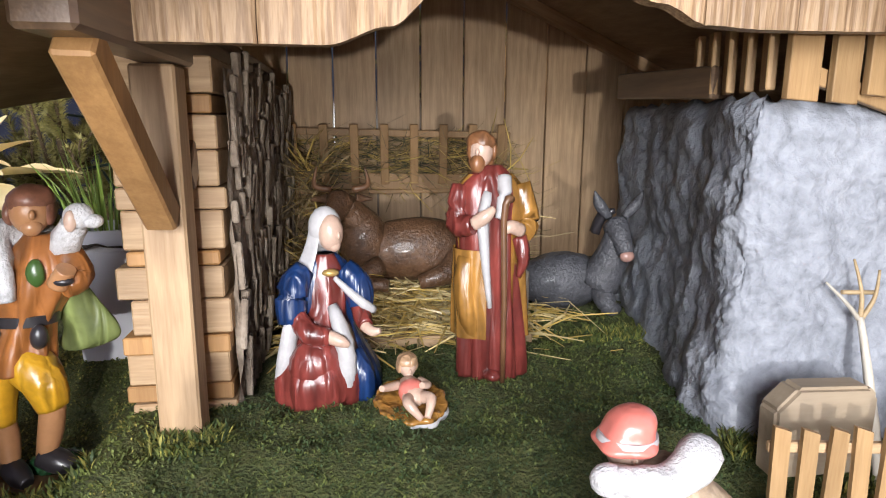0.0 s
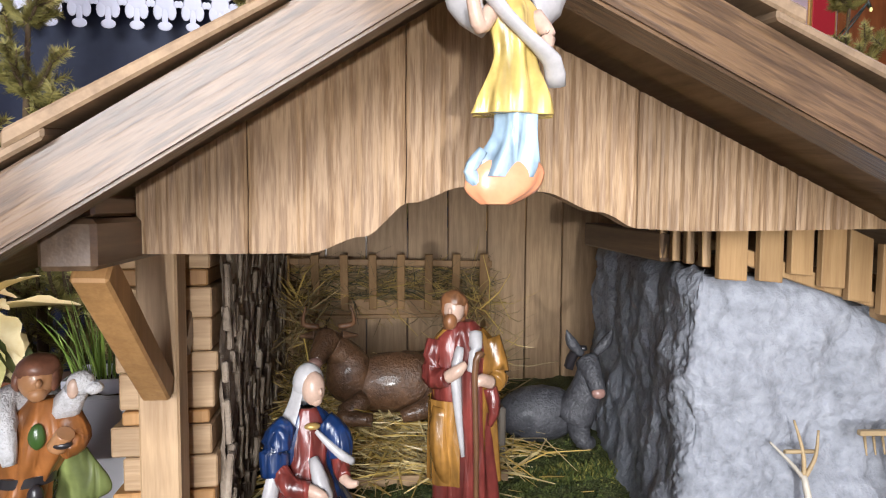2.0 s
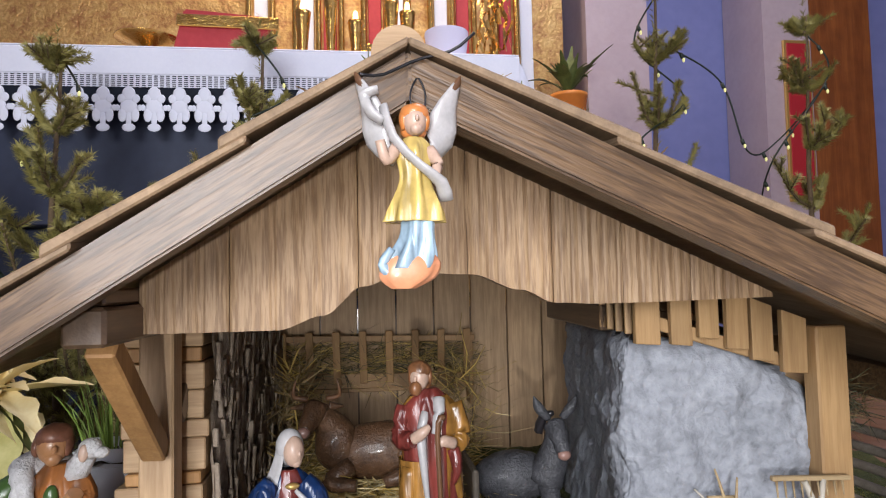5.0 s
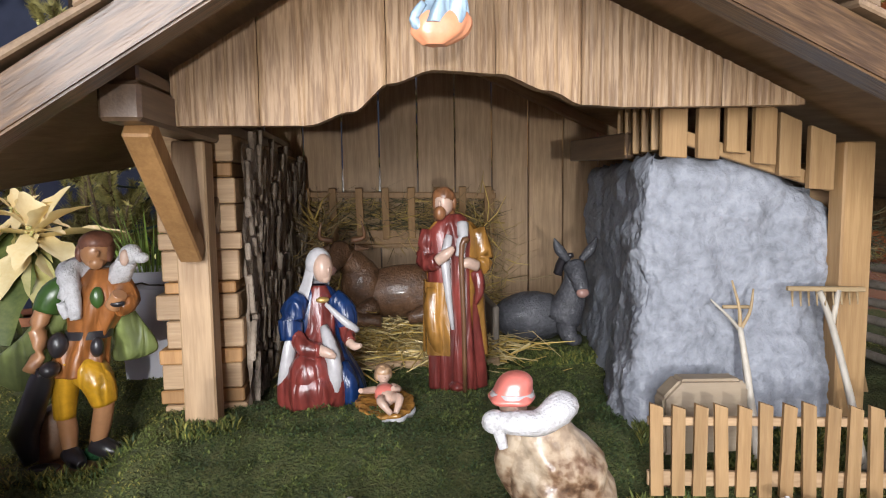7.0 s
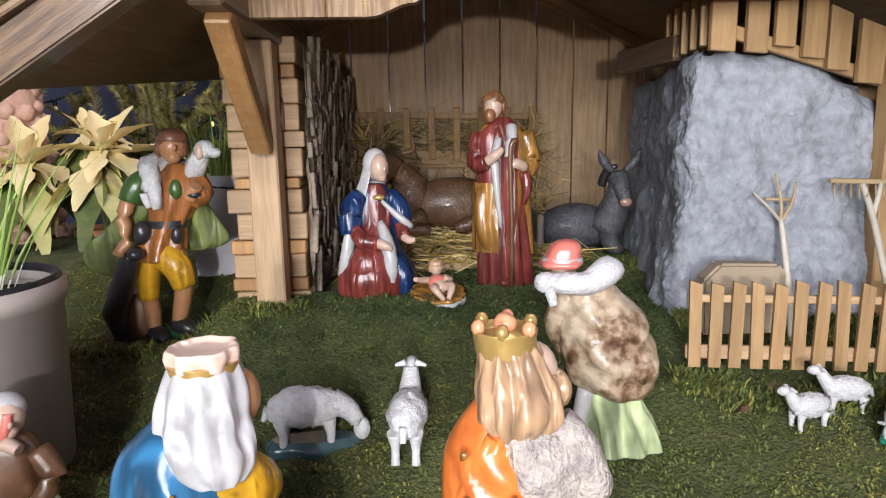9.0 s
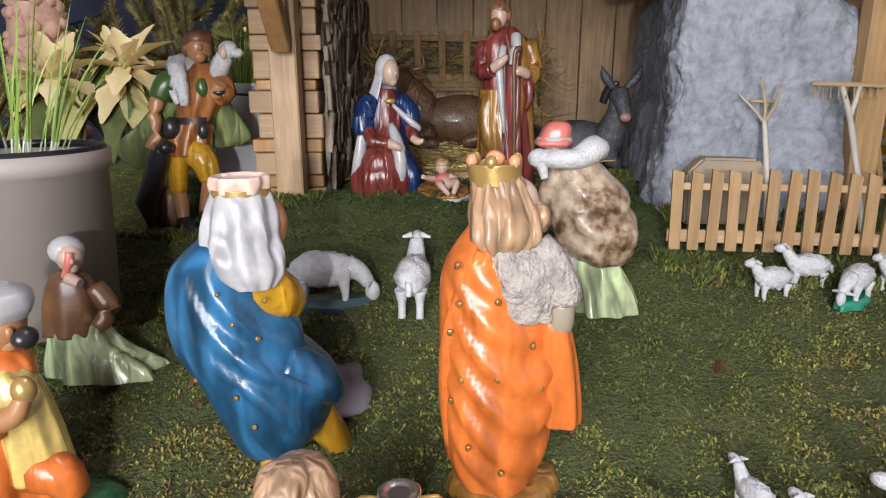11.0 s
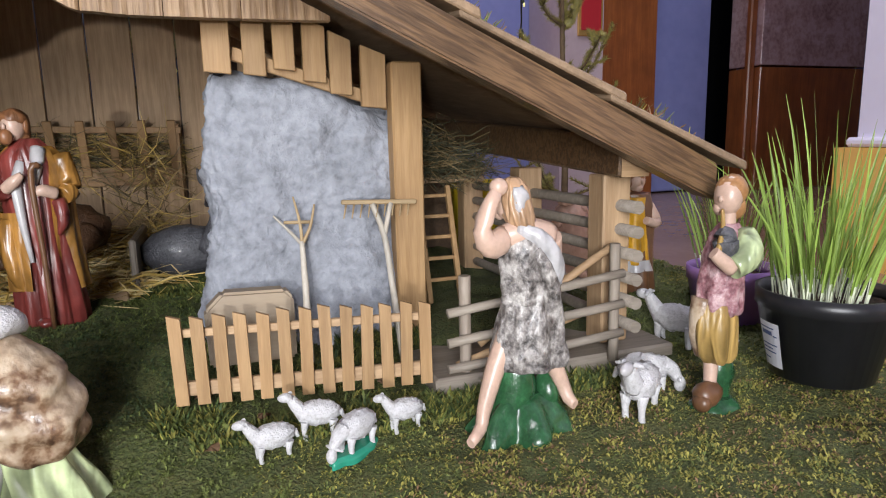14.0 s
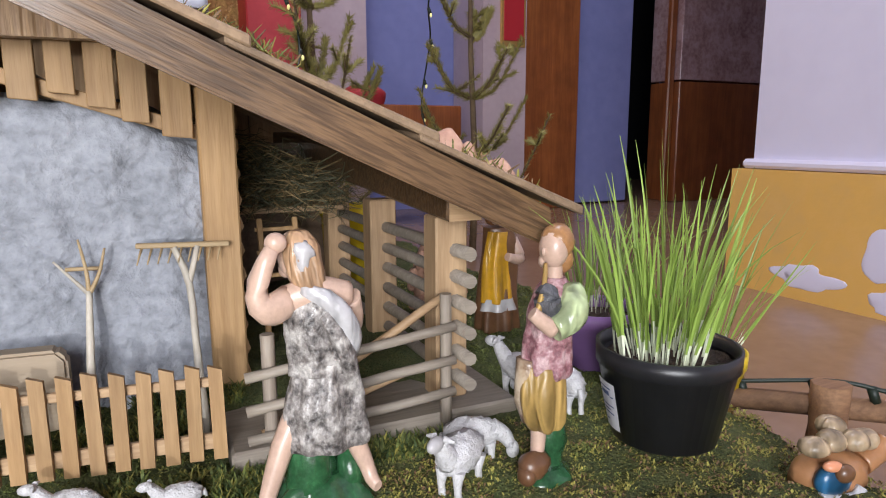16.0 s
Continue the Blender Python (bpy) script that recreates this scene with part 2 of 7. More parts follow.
def ball(bm, c, r, mat=0, seg=14, lumps=0.0, freq=60.0, m=None):
    """A rounded lump about c with radii r."""
    r = r if isinstance(r, (list, tuple)) else (r, r, r)
    loops = []
    top = bm.verts.new(Vector(c) + Vector((0, 0, r[2])))
    low = bm.verts.new(Vector(c) - Vector((0, 0, r[2])))
    made = [top, low]
    for i in range(1, seg // 2 + 1):
        th = math.pi * i / (seg // 2 + 1)
        ring = []
        for k in range(seg):
            an = 2 * math.pi * k / seg
            d = Vector((math.sin(th) * math.cos(an), math.sin(th) * math.sin(an), math.cos(th)))
            q = 1 + (lumps * noise.noise((Vector(c) + Vector((d.x * r[0], d.y * r[1], d.z * r[2]))) * freq) if lumps else 0)
            ring.append(bm.verts.new((c[0] + d.x * r[0] * q, c[1] + d.y * r[1] * q, c[2] + d.z * r[2] * q)))
        loops.append(ring)
        made += ring
    fs = []
    for k in range(seg):
        fs.append(bm.faces.new((top, loops[0][k], loops[0][(k + 1) % seg])))
        fs.append(bm.faces.new((low, loops[-1][(k + 1) % seg], loops[-1][k])))
        for a, b in zip(loops, loops[1:]):
            fs.append(bm.faces.new((a[k], b[k], b[(k + 1) % seg], a[(k + 1) % seg])))
    for f in fs:
        f.material_index, f.smooth = mat, True
    if m is not None:
        bmesh.ops.transform(bm, matrix=m, verts=made)
    return bm


def ground_z(x, y):
    """Height of the moss: level in the stable and beside the barn, falling away in front."""
    fall = max(0.0, -0.04 - y)
    side = max(0.0, min(1.0, (x - 0.1) / 0.3))
    side = side * side * (3 - 2 * side)
    left = 0.365 * min(fall, 0.37)
    right = 0.02 + 0.04 * min(1.0, fall / 0.3)
    z = -(left * (1 - side) + right * side * min(1.0, fall / 0.1 + 0.4))
    low = max(0.0, min(1.0, (-0.35 - x) / 0.07)) * max(0.0, min(1.0, (y + 0.27) / 0.12)) * max(0.0, min(1.0, (0.20 - y) / 0.10))
    z -= 0.045 * low * low * (3 - 2 * low)
    z += 0.006 * noise.noise(Vector((x * 9, y * 9, 0.3))) + 0.003 * noise.noise(Vector((x * 31, y * 31, 1.7)))
    return z


def moss_z(x, y):
    """The moss grows in cushions over the ground."""
    return ground_z(x, y) + 0.007 * noise.noise(Vector((x * 21, y * 21, 5.1))) + 0.0045 * noise.noise(Vector((x * 52, y * 52, 8.4)))


# ---- ground ----
def make_ground():
    bm = bmesh.new()
    nx, ny = 260, 210
    x0, x1, y0, y1 = -1.25, 0.92, -1.0, 0.78
    grid = []
    for j in range(ny + 1):
        row = []
        for i in range(nx + 1):
            x, y = x0 + (x1 - x0) * i / nx, y0 + (y1 - y0) * j / ny
            z = moss_z(x, y) + 0.003 * noise.noise(Vector((x * 70, y * 70, 0)))
            edge = min(x - x0, x1 + 0.03 * noise.noise(Vector((0, y * 8, 0))) - x, y - y0, y1 - y)
            if edge < 0.03:
                z += (FLOOR - 0.01 - z) * (1 - max(0.0, edge) / 0.03)
            row.append(bm.verts.new((x, y, z)))
        grid.append(row)
    for a, b in zip(grid, grid[1:]):
        for i in range(nx):
            bm.faces.new((a[i], a[i + 1], b[i + 1], b[i])).smooth = True
    return obj("ground", bm, MOSS, "mossy green ground sheet of the nativity landscape", "ground", kind="structure")


make_ground()
bm = box(bmesh.new(), (-5, -5, FLOOR - 0.1), (7, 4.5, FLOOR))
obj("floor", bm, STONE_FLOOR, "reddish brown polished stone church floor", "floor", kind="structure")


# ---- the stable ----
RIDGE_X, RIDGE_Z, L_SLOPE, R_SLOPE = -0.066, 0.514, 0.637, 0.458
L_EAVE, R_EAVE = -0.50, 0.672
FRONT, BACK = -0.245, 0.74
RAFTER = 0.038


RISE = 0.10


def roof_z(x, y=FRONT):
    """Top of the rafters above x and y; the roof rises gently towards the back."""
    return RIDGE_Z - (L_SLOPE * (RIDGE_X - x) if x < RIDGE_X else R_SLOPE * (x - RIDGE_X)) + RISE * (y - FRONT)


def raised(bm):
    for v in bm.verts:
        v.co.z += RISE * (v.co.y - FRONT)
    return bm


stable = empty("stable", (-0.05, 0.2, 0), "wooden nativity stable with brown stained gable roof, open at the front", "stable")


def prism(bm, outline, y0, y1, mat=0):
    """A flat outline in x and z, made thick between y0 and y1."""
    a = [bm.verts.new((x, y0, z)) for x, z in outline]
    b = [bm.verts.new((x, y1, z)) for x, z in outline]
    n = len(outline)
    bm.faces.new(a).material_index = mat
    bm.faces.new(b[::-1]).material_index = mat
    for i in range(n):
        bm.faces.new((a[i], b[i], b[(i + 1) % n], a[(i + 1) % n])).material_index = mat
    bmesh.ops.recalc_face_normals(bm, faces=bm.faces)
    return bm


def soften(bm, width, segments=2):
    es = [e for e in bm.edges if len(e.link_faces) == 2 and e.calc_face_angle() > 0.5]
    bmesh.ops.bevel(bm, geom=es, offset=width, segments=segments, affect="EDGES")
    return bm


def rafter(x_end, y0, y1, deep, mat, label):
    bm = bmesh.new()
    sl = math.copysign(1, x_end - RIDGE_X)
    prism(bm, [(RIDGE_X, RIDGE_Z), (x_end, roof_z(x_end)), (x_end, roof_z(x_end) - deep), (RIDGE_X, RIDGE_Z - deep)], y0, y1)
    soften(raised(bm), 0.002)
    return part("rafter", bm, mat, stable, label, turn=pose(RIDGE_X, 0, RIDGE_Z, 0, math.degrees(math.atan(L_SLOPE)) * -1 if x_end < RIDGE_X else math.degrees(math.atan(R_SLOPE)), 0))


for x_end in (L_EAVE + 0.02, R_EAVE - 0.012):
    rafter(x_end, FRONT, FRONT + 0.034, RAFTER, STAIN, "brown stained rafter")
    rafter(x_end, 0.66, 0.69, RAFTER, PINE_X, "pale pine rafter along the back wall")
    # underside boarding
    bm = bmesh.new()
    prism(bm, [(RIDGE_X, RIDGE_Z - 0.004), (x_end, roof_z(x_end) - 0.004), (x_end, roof_z(x_end) - 0.014), (RIDGE_X, RIDGE_Z - 0.014)], FRONT + 0.036, BACK)
    raised(bm)
    part("roof_deck", bm, ROOFING, stable, "brown boarding under the roof")
# courses of roof boards, each lapping over the one below
for side, slope, x_end in ((-1, L_SLOPE, L_EAVE), (1, R_SLOPE, R_EAVE)):
    span = abs(x_end - RIDGE_X)
    n = 4 if side < 0 else 5
    for i in range(n):
        xa, xb = RIDGE_X + side * span * i / n, RIDGE_X + side * (span * (i + 1) / n + 0.018)
        ya = FRONT - 0.006 - 0.004 * random.random()
        for j in range(4):
            yb = FRONT + (BACK - FRONT) * (j + 1) / 4
            za, zb = roof_z(xa) + 0.001, roof_z(xb) + 0.007
            bm = prism(bmesh.new(), [(xa, za), (xb, zb), (xb, zb + 0.009), (xa, za + 0.006)], ya, yb - 0.002)
            soften(raised(bm), 0.0015, 1)
            part("shingle", bm, ROOFING, stable)
            ya = yb

# brushed gable board, cut to an arch below
FASCIA_Y = -0.10


def arch_z(x):
    pts = [(-0.31, 0.312), (-0.175, 0.312), (-0.135, 0.324), (-0.10, 0.349), (-0.06, 0.361), (0.0, 0.358), (0.045, 0.343), (0.08, 0.330), (0.12, 0.328), (0.40, 0.331)]
    for (xa, za), (xb, zb) in zip(pts, pts[1:]):
        if x <= xb:
            f = max(0, (x - xa) / (xb - xa))
            f = f * f * (3 - 2 * f)
            return za + (zb - za) * f
    return pts[-1][1]


def gable_board(xa, xb):
    bm = bmesh.new()
    n = max(3, int((xb - xa) / 0.0022))
    cols = []
    for i in range(n + 1):
        x = xa + (xb - xa) * i / n
        top = min(roof_z(x) - 0.012, 0.5)
        low = min(arch_z(x), top - 0.001)
        ridge = 0.0016 * noise.noise(Vector((x * 210, 0, 0))) + (0.0014 if i in (0, n) else 0)
        cols.append([bm.verts.new((x + 0.0009 * noise.noise(Vector((x * 90, z * 25, 2))), FASCIA_Y + ridge + 0.0007 * noise.noise(Vector((x * 160, z * 22, 5))), z)) for z in [low + (top - low) * k / 8 for k in range(9)]] + [bm.verts.new((x, FASCIA_Y + 0.014, top)), bm.verts.new((x, FASCIA_Y + 0.014, low))])
    for a, b in zip(cols, cols[1:]):
        for k in range(len(a)):
            j = (k + 1) % len(a)
            bm.faces.new((a[k], b[k], b[j], a[j]))
    bm.faces.new(cols[0])
    bm.faces.new(cols[-1][::-1])
    bmesh.ops.recalc_face_normals(bm, faces=bm.faces)
    part("gable_board", bm, FASCIA, stable, "brushed light brown vertical gable board")


edges = [-0.292, -0.216, -0.103, -0.004, 0.078, 0.146, 0.215, 0.30]
for a, b in zip(edges, edges[1:]):
    gable_board(a + 0.0004, b - 0.0004)

# left eave purlin, post, braces
bm = beam(bmesh.new(), (-0.304, -0.182, 0.323), (-0.304, 0.66, 0.323), 0.032, 0.030, 0.003)
part("purlin", bm, STAIN_Y, stable, "dark stained eave purlin with worn end")
bm = box(bmesh.new(), (-0.318, -0.172, 0.339), (-0.292, 0.66, 0.352), 0.002)
part("wall_plate", bm, STAIN_Y, stable)
bm = box(bmesh.new(), (-0.325, 0.0, -0.03), (-0.291, 0.032, 0.307), 0.002)
part("post", bm, PINE_Z, stable, "pale pine post")
bm = beam(bmesh.new(), (-0.303, -0.148, 0.308), (-0.306, -0.006, 0.190), 0.023, 0.022, 0.002, (0, 1, 0.2))
part("brace", bm, BRACE, stable, "orange-brown varnished brace")
bm = beam(bmesh.new(), (-0.304, 0.135, 0.312), (-0.304, 0.034, 0.215), 0.026, 0.024, 0.002, (0, 1, 0.2))
part("brace", bm, STAIN_Y, stable)
# right eave purlin and its post
bm = beam(bmesh.new(), (0.592, -0.20, 0.190), (0.592, 0.66, 0.24), 0.036, 0.044, 0.003)
part("purlin", bm, STAIN, stable, "brown stained purlin with pale end grain")
bm = beam(bmesh.new(), (0.592, -0.2015, 0.190), (0.592, -0.2005, 0.190), 0.034, 0.042, 0.0)
part("end_grain", bm, PINE_X, stable, "pale sawn end grain")


# walls of the stable
def back_wall():
    wall = empty("wall_back", (0, 0.69, 0), "back wall of upright pale pine boards", "wall", kind="structure")
    x = -0.428
    i = 0
    while x < 0.66:
        w = 0.0795 + random.uniform(-0.002, 0.002)
        d = 0.69 + random.uniform(0, 0.002)
        xs = [x, x + w - 0.0032]
        if x < RIDGE_X < x + w:
            xs.insert(1, RIDGE_X)
        bm = prism(bmesh.new(), [(x, -0.02), (x + w - 0.0032, -0.02)] + [(q, roof_z(q, 0.69) - 0.010) for q in reversed(xs)], d, 0.702)
        soften(bm, 0.001, 1)
        part("plank", bm, PINE_Z, wall)
        x += w
        i += 1
    bm = box(bmesh.new(), (-0.36, 0.7035, -0.02), (0.62, 0.712, 0.30))
    part("backing", bm, STAIN_Y, wall)


back_wall()


def left_wall():
    wall = empty("wall_left", (-0.32, 0.05, 0), "side wall of stacked pine billets with a rough bark inner face", "wall", kind="structure")
    z = -0.02
    i = 0
    while z < 0.30:
        h = (0.030, 0.017, 0.031, 0.018, 0.033, 0.030, 0.014, 0.036, 0.020, 0.032)[i % 10]
        x0 = -0.362 + random.uniform(-0.006, 0.006)
        x1 = -0.273 + random.uniform(-0.006, 0.004)
        bm = box(bmesh.new(), (x0, 0.055 + random.uniform(-0.006, 0.004), z), (x1, 0.62, z + h - 0.0012), 0.0015)
        part("billet", bm, PINE_X if i % 10 not in (1, 3, 6) else BRACE, wall)
        z += h
        i += 1
    # bark sheets
    bm = bmesh.new()
    grid = []
    ny, nz = 70, 70
    for j in range(ny + 1):
        y = 0.062 + 0.60 * j / ny
        row = []
        for k in range(nz + 1):
            zz = -0.02 + 0.33 * k / nz
            d = 0.010 * abs(noise.noise(Vector((y * 38, zz * 9, 3)))) + 0.006 * noise.noise(Vector((y * 90, zz * 20, 7)))
            row.append(bm.verts.new((-0.269 + d, y + 0.004 * noise.noise(Vector((y * 20, zz * 60, 0))), zz)))
        grid.append(row)
    for a, b in zip(grid, grid[1:]):
        for k in range(nz):
            bm.faces.new((a[k], b[k], b[k + 1], a[k + 1]))
    part("bark", bm, BARK, wall, "flaky grey-brown bark")
    for _ in range(290):
        y, zz = random.uniform(0.062, 0.64), random.uniform(-0.01, 0.28)
        l, w = random.uniform(0.018, 0.055), random.uniform(0.005, 0.013)
        bm = box(bmesh.new(), (-0.004, -w / 2, 0), (random.uniform(0.002, 0.0045), w / 2, l), 0.0015, pose(-0.2635, y, zz, random.uniform(-10, 10), random.uniform(-5, 5), random.uniform(-14, 14)))
        part("bark_flake", bm, BARK, wall)


left_wall()


# grey plaster rock wall on the right of the stable
def rock_wall():
    bm = bmesh.new()
    # plan of the face: along the stall from the back to the front corner, then across the front
    plan = spline([(0.268, 0.46), (0.245, 0.30), (0.205, 0.12), (0.172, 0.0), (0.190, -0.030), (0.26, -0.036), (0.33, -0.040), (0.385, -0.036)], 150)
    grid = []
    for i, (px, py) in enumerate(plan):
        u = i / (len(plan) - 1)
        top = 0.288 if u < 0.5 else 0.285
        if px > 0.28 and u > 0.55:
            top = 0.285 - 0.55 * (px - 0.28)
        col = []
        for k in range(101):
            z = -0.05 + (top + 0.05) * k / 100
            v = Vector((px * 14, py * 14, z * 14))
            d = 0.009 * noise.noise(v) + 0.006 * noise.noise(v * 2.7) + 0.0035 * abs(noise.noise(v * 6)) + 0.0022 * noise.noise(v * 14) + 0.0016 * noise.noise(v * 26)
            if u < 0.62:
                d += 0.007 * max(0, noise.noise(Vector((px * 30, py * 30, z * 22)))) * (1 - u)
            q = plan[min(i + 1, len(plan) - 1)], plan[max(i - 1, 0)]
            t = Vector((q[0][0] - q[1][0], q[0][1] - q[1][1])).normalized()
            nrm = Vector((t.y, -t.x)) * -1
            foot = 0.02 * max(0, 1 - z / 0.12)
            back = 0.012 * max(0, (k - 92) / 8) ** 2
            s = d + foot - back
            col.append(bm.verts.new((px - nrm.x * s, py - nrm.y * s, z + (0.008 * noise.noise(Vector((px * 40, py * 40, 0))) if k == 100 else 0))))
        ix, iy = px + 0.03, py + 0.05
        col.append(bm.verts.new((min(ix + 0.02, 0.385), iy, top - 0.004)))
        col.append(bm.verts.new((min(ix + 0.02, 0.385), iy, -0.05)))
        grid.append(col)
    for a, b in zip(grid, grid[1:]):
        for k in range(len(a)):
            j = (k + 1) % len(a)
            bm.faces.new((a[k], b[k], b[j], a[j])).smooth = True
    bm.faces.new(grid[0])
    bm.faces.new(grid[-1][::-1])
    bmesh.ops.recalc_face_normals(bm, faces=bm.faces)
    obj("rock_wall", bm, ROCK, "lumpy grey plaster rock wall beside the stall", "rock")


rock_wall()
bm = beam(bmesh.new(), (0.200, 0.30, 0.310), (0.204, 0.08, 0.304), 0.026, 0.032, 0.002)
obj("wall_beam", bm, STAIN_Y, "dark brown beam lying on the rock wall", "beam")


# upright slats above the rock, the tall right post
def slat_screen():
    screen = empty("slat_screen", (0.27, -0.045, 0.25), "screen of upright pale wooden slats above the rock", "screen")
    rows = [(0.176, 0.284, 0.341, 0.027), (0.216, 0.282, 0.346, 0.023), (0.247, 0.288, 0.342, 0.022), (0.276, 0.276, 0.338, 0.024), (0.306, 0.263, 0.325, 0.024), (0.337, 0.249, 0.311, 0.028)]
    for x, low, top, w in rows:
        bm = bmesh.new()
        prism(bm, [(0, low), (w, low - 0.002), (w, top - 0.006), (0, top + 0.004)], -0.054, -0.046)
        soften(bm, 0.0008, 1)
        bmesh.ops.transform(bm, matrix=pose(x, 0, 0, 0, random.uniform(-0.6, 0.6), 0), verts=bm.verts)
        part("slat", bm, SLAT, screen)
    for i in range(5):
        bm = box(bmesh.new(), (-0.010, -0.004, 0.292), (0.010, 0.004, 0.352), 0.001, pose(0.180 + 0.004 * i, -0.03 + 0.035 * i, 0, 0, 3, 70))
        part("slat", bm, SLAT, screen)
    bm = beam(bmesh.new(), (0.205, -0.040, 0.304), (0.372, -0.040, 0.252), 0.008, 0.014, 0.001)
    part("rail", bm, SLAT, screen)
    bm = box(bmesh.new(), (0.370, -0.064, -0.02), (0.405, -0.04, 0.297), 0.002)
    part("post", bm, SLAT, screen, "tall pale pine post")


slat_screen()


# ---- painted figures ----
SKIN = paint("painted_skin", (0.58, 0.40, 0.31), 0.38, (0.75, 1.15), 60, 0.15)
TAN = paint("painted_tan", (0.45, 0.22, 0.10), 0.4)
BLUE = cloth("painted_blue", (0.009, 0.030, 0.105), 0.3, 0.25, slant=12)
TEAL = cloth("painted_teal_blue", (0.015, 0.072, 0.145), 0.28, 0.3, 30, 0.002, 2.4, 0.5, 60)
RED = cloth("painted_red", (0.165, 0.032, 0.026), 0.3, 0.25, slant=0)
WHITE = paint("painted_white", (0.48, 0.465, 0.47), 0.35, (0.75, 1.12))
OCHRE = cloth("painted_ochre", (0.29, 0.14, 0.032), slant=0)
GOLD = paint("painted_gold", (0.55, 0.36, 0.12), 0.35, metal=0.5)
YELLOW = cloth("painted_yellow", (0.55, 0.29, 0.02), 0.28, 0.3, 0, 0.005, 1.3, 0.6)
PALE_YELLOW = cloth("painted_pale_yellow", (0.58, 0.42, 0.13), slant=0)
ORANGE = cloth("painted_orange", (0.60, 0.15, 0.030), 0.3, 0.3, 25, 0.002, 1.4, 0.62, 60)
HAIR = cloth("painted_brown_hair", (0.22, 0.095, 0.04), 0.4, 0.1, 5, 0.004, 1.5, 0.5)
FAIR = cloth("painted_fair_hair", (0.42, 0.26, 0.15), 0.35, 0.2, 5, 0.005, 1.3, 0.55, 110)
GINGER = paint("painted_ginger_hair", (0.62, 0.22, 0.06), 0.35)
GINGER_DULL = paint("painted_ginger_brown_hair", (0.40, 0.20, 0.08), 0.35, (0.5, 1.4), 70)
SKY_BLUE = cloth("painted_sky_blue", (0.34, 0.47, 0.58), slant=0)
SALMON = paint("painted_salmon", (0.80, 0.34, 0.18), 0.35)
PINK = paint("painted_pink", (0.70, 0.20, 0.16), 0.3)
GREEN = paint("painted_green", (0.05, 0.11, 0.025), 0.3)
PALE_GREEN = cloth("painted_pale_green", (0.34, 0.40, 0.22), slant=0, light=1.9, dark=0.4)
ROCK_GREEN = paint("painted_rock_green", (0.028, 0.105, 0.042), 0.25, (0.35, 2.6), 60, 0.4, 0.4)
BROWN = paint("painted_brown", (0.16, 0.075, 0.035), 0.4, (0.6, 1.5), 40)
FUR = mottled("painted_fur", [(0.36, (0.055, 0.028, 0.016)), (0.45, (0.20, 0.115, 0.065)), (0.53, (0.46, 0.35, 0.24)), (0.7, (0.60, 0.50, 0.38))], 26, 0.35, 4, 0.5, 0.003, 0.2, 0.0, 0.3)
BREECHES = cloth("painted_tan_breeches", (0.34, 0.22, 0.07), 0.4, 0.2, 0, 0.007, 1.6, 0.5)
GREY_FUR = mottled("painted_grey_fur", [(0.38, (0.030, 0.026, 0.026)), (0.5, (0.20, 0.18, 0.17)), (0.66, (0.58, 0.55, 0.52))], 85, 0.4, 3, 0.8, 0.002, 0.2)
MAUVE_FUR = mottled("painted_mauve_fur", [(0.36, (0.10, 0.03, 0.04)), (0.5, (0.33, 0.15, 0.17)), (0.7, (0.66, 0.48, 0.48))], 95, 0.4, 3, 0.8, 0.002, 0.2)
FLEECE = mottled("painted_fleece", [(0.32, (0.42, 0.41, 0.41)), (0.46, (0.60, 0.59, 0.60)), (0.72, (0.70, 0.695, 0.71))], 130, 0.5, 3, 0.9, 0.002)
MUZZLE = paint("painted_muzzle", (0.34, 0.19, 0.155), 0.4)
DARK = paint("painted_black", (0.025, 0.022, 0.025), 0.35)
OX = mottled("painted_ox", [(0.3, (0.05, 0.025, 0.013)), (0.6, (0.14, 0.07, 0.035)), (0.85, (0.26, 0.15, 0.085))], 60, 0.4, 4, 0.9, 0.003, 0.2)
DONKEY = mottled("painted_donkey", [(0.3, (0.03, 0.03, 0.034)), (0.6, (0.085, 0.085, 0.095)), (0.85, (0.17, 0.17, 0.185))], 60, 0.45, 4, 0.9, 0.003, 0.1)
SILVER = plain("silver_jug_metal", (0.55, 0.52, 0.48), 0.2, 0.9)


WHITECLOTH = cloth("painted_white_cloth", (0.46, 0.45, 0.46), 0.35, 0.15, 0, 0.004, 1.2, 0.65)
TUNIC = cloth("painted_rust_tunic", (0.30, 0.11, 0.03), 0.35, 0.3, 5)


SACKCLOTH = paint("painted_grey_sleeve", (0.36, 0.30, 0.22), 0.4)
SPOTTED = mottled("painted_spotted_fur", [(0.3, (0.22, 0.19, 0.20)), (0.5, (0.46, 0.40, 0.36)), (0.75, (0.60, 0.53, 0.47))], 110, 0.4, 3, 1.0, 0.004)


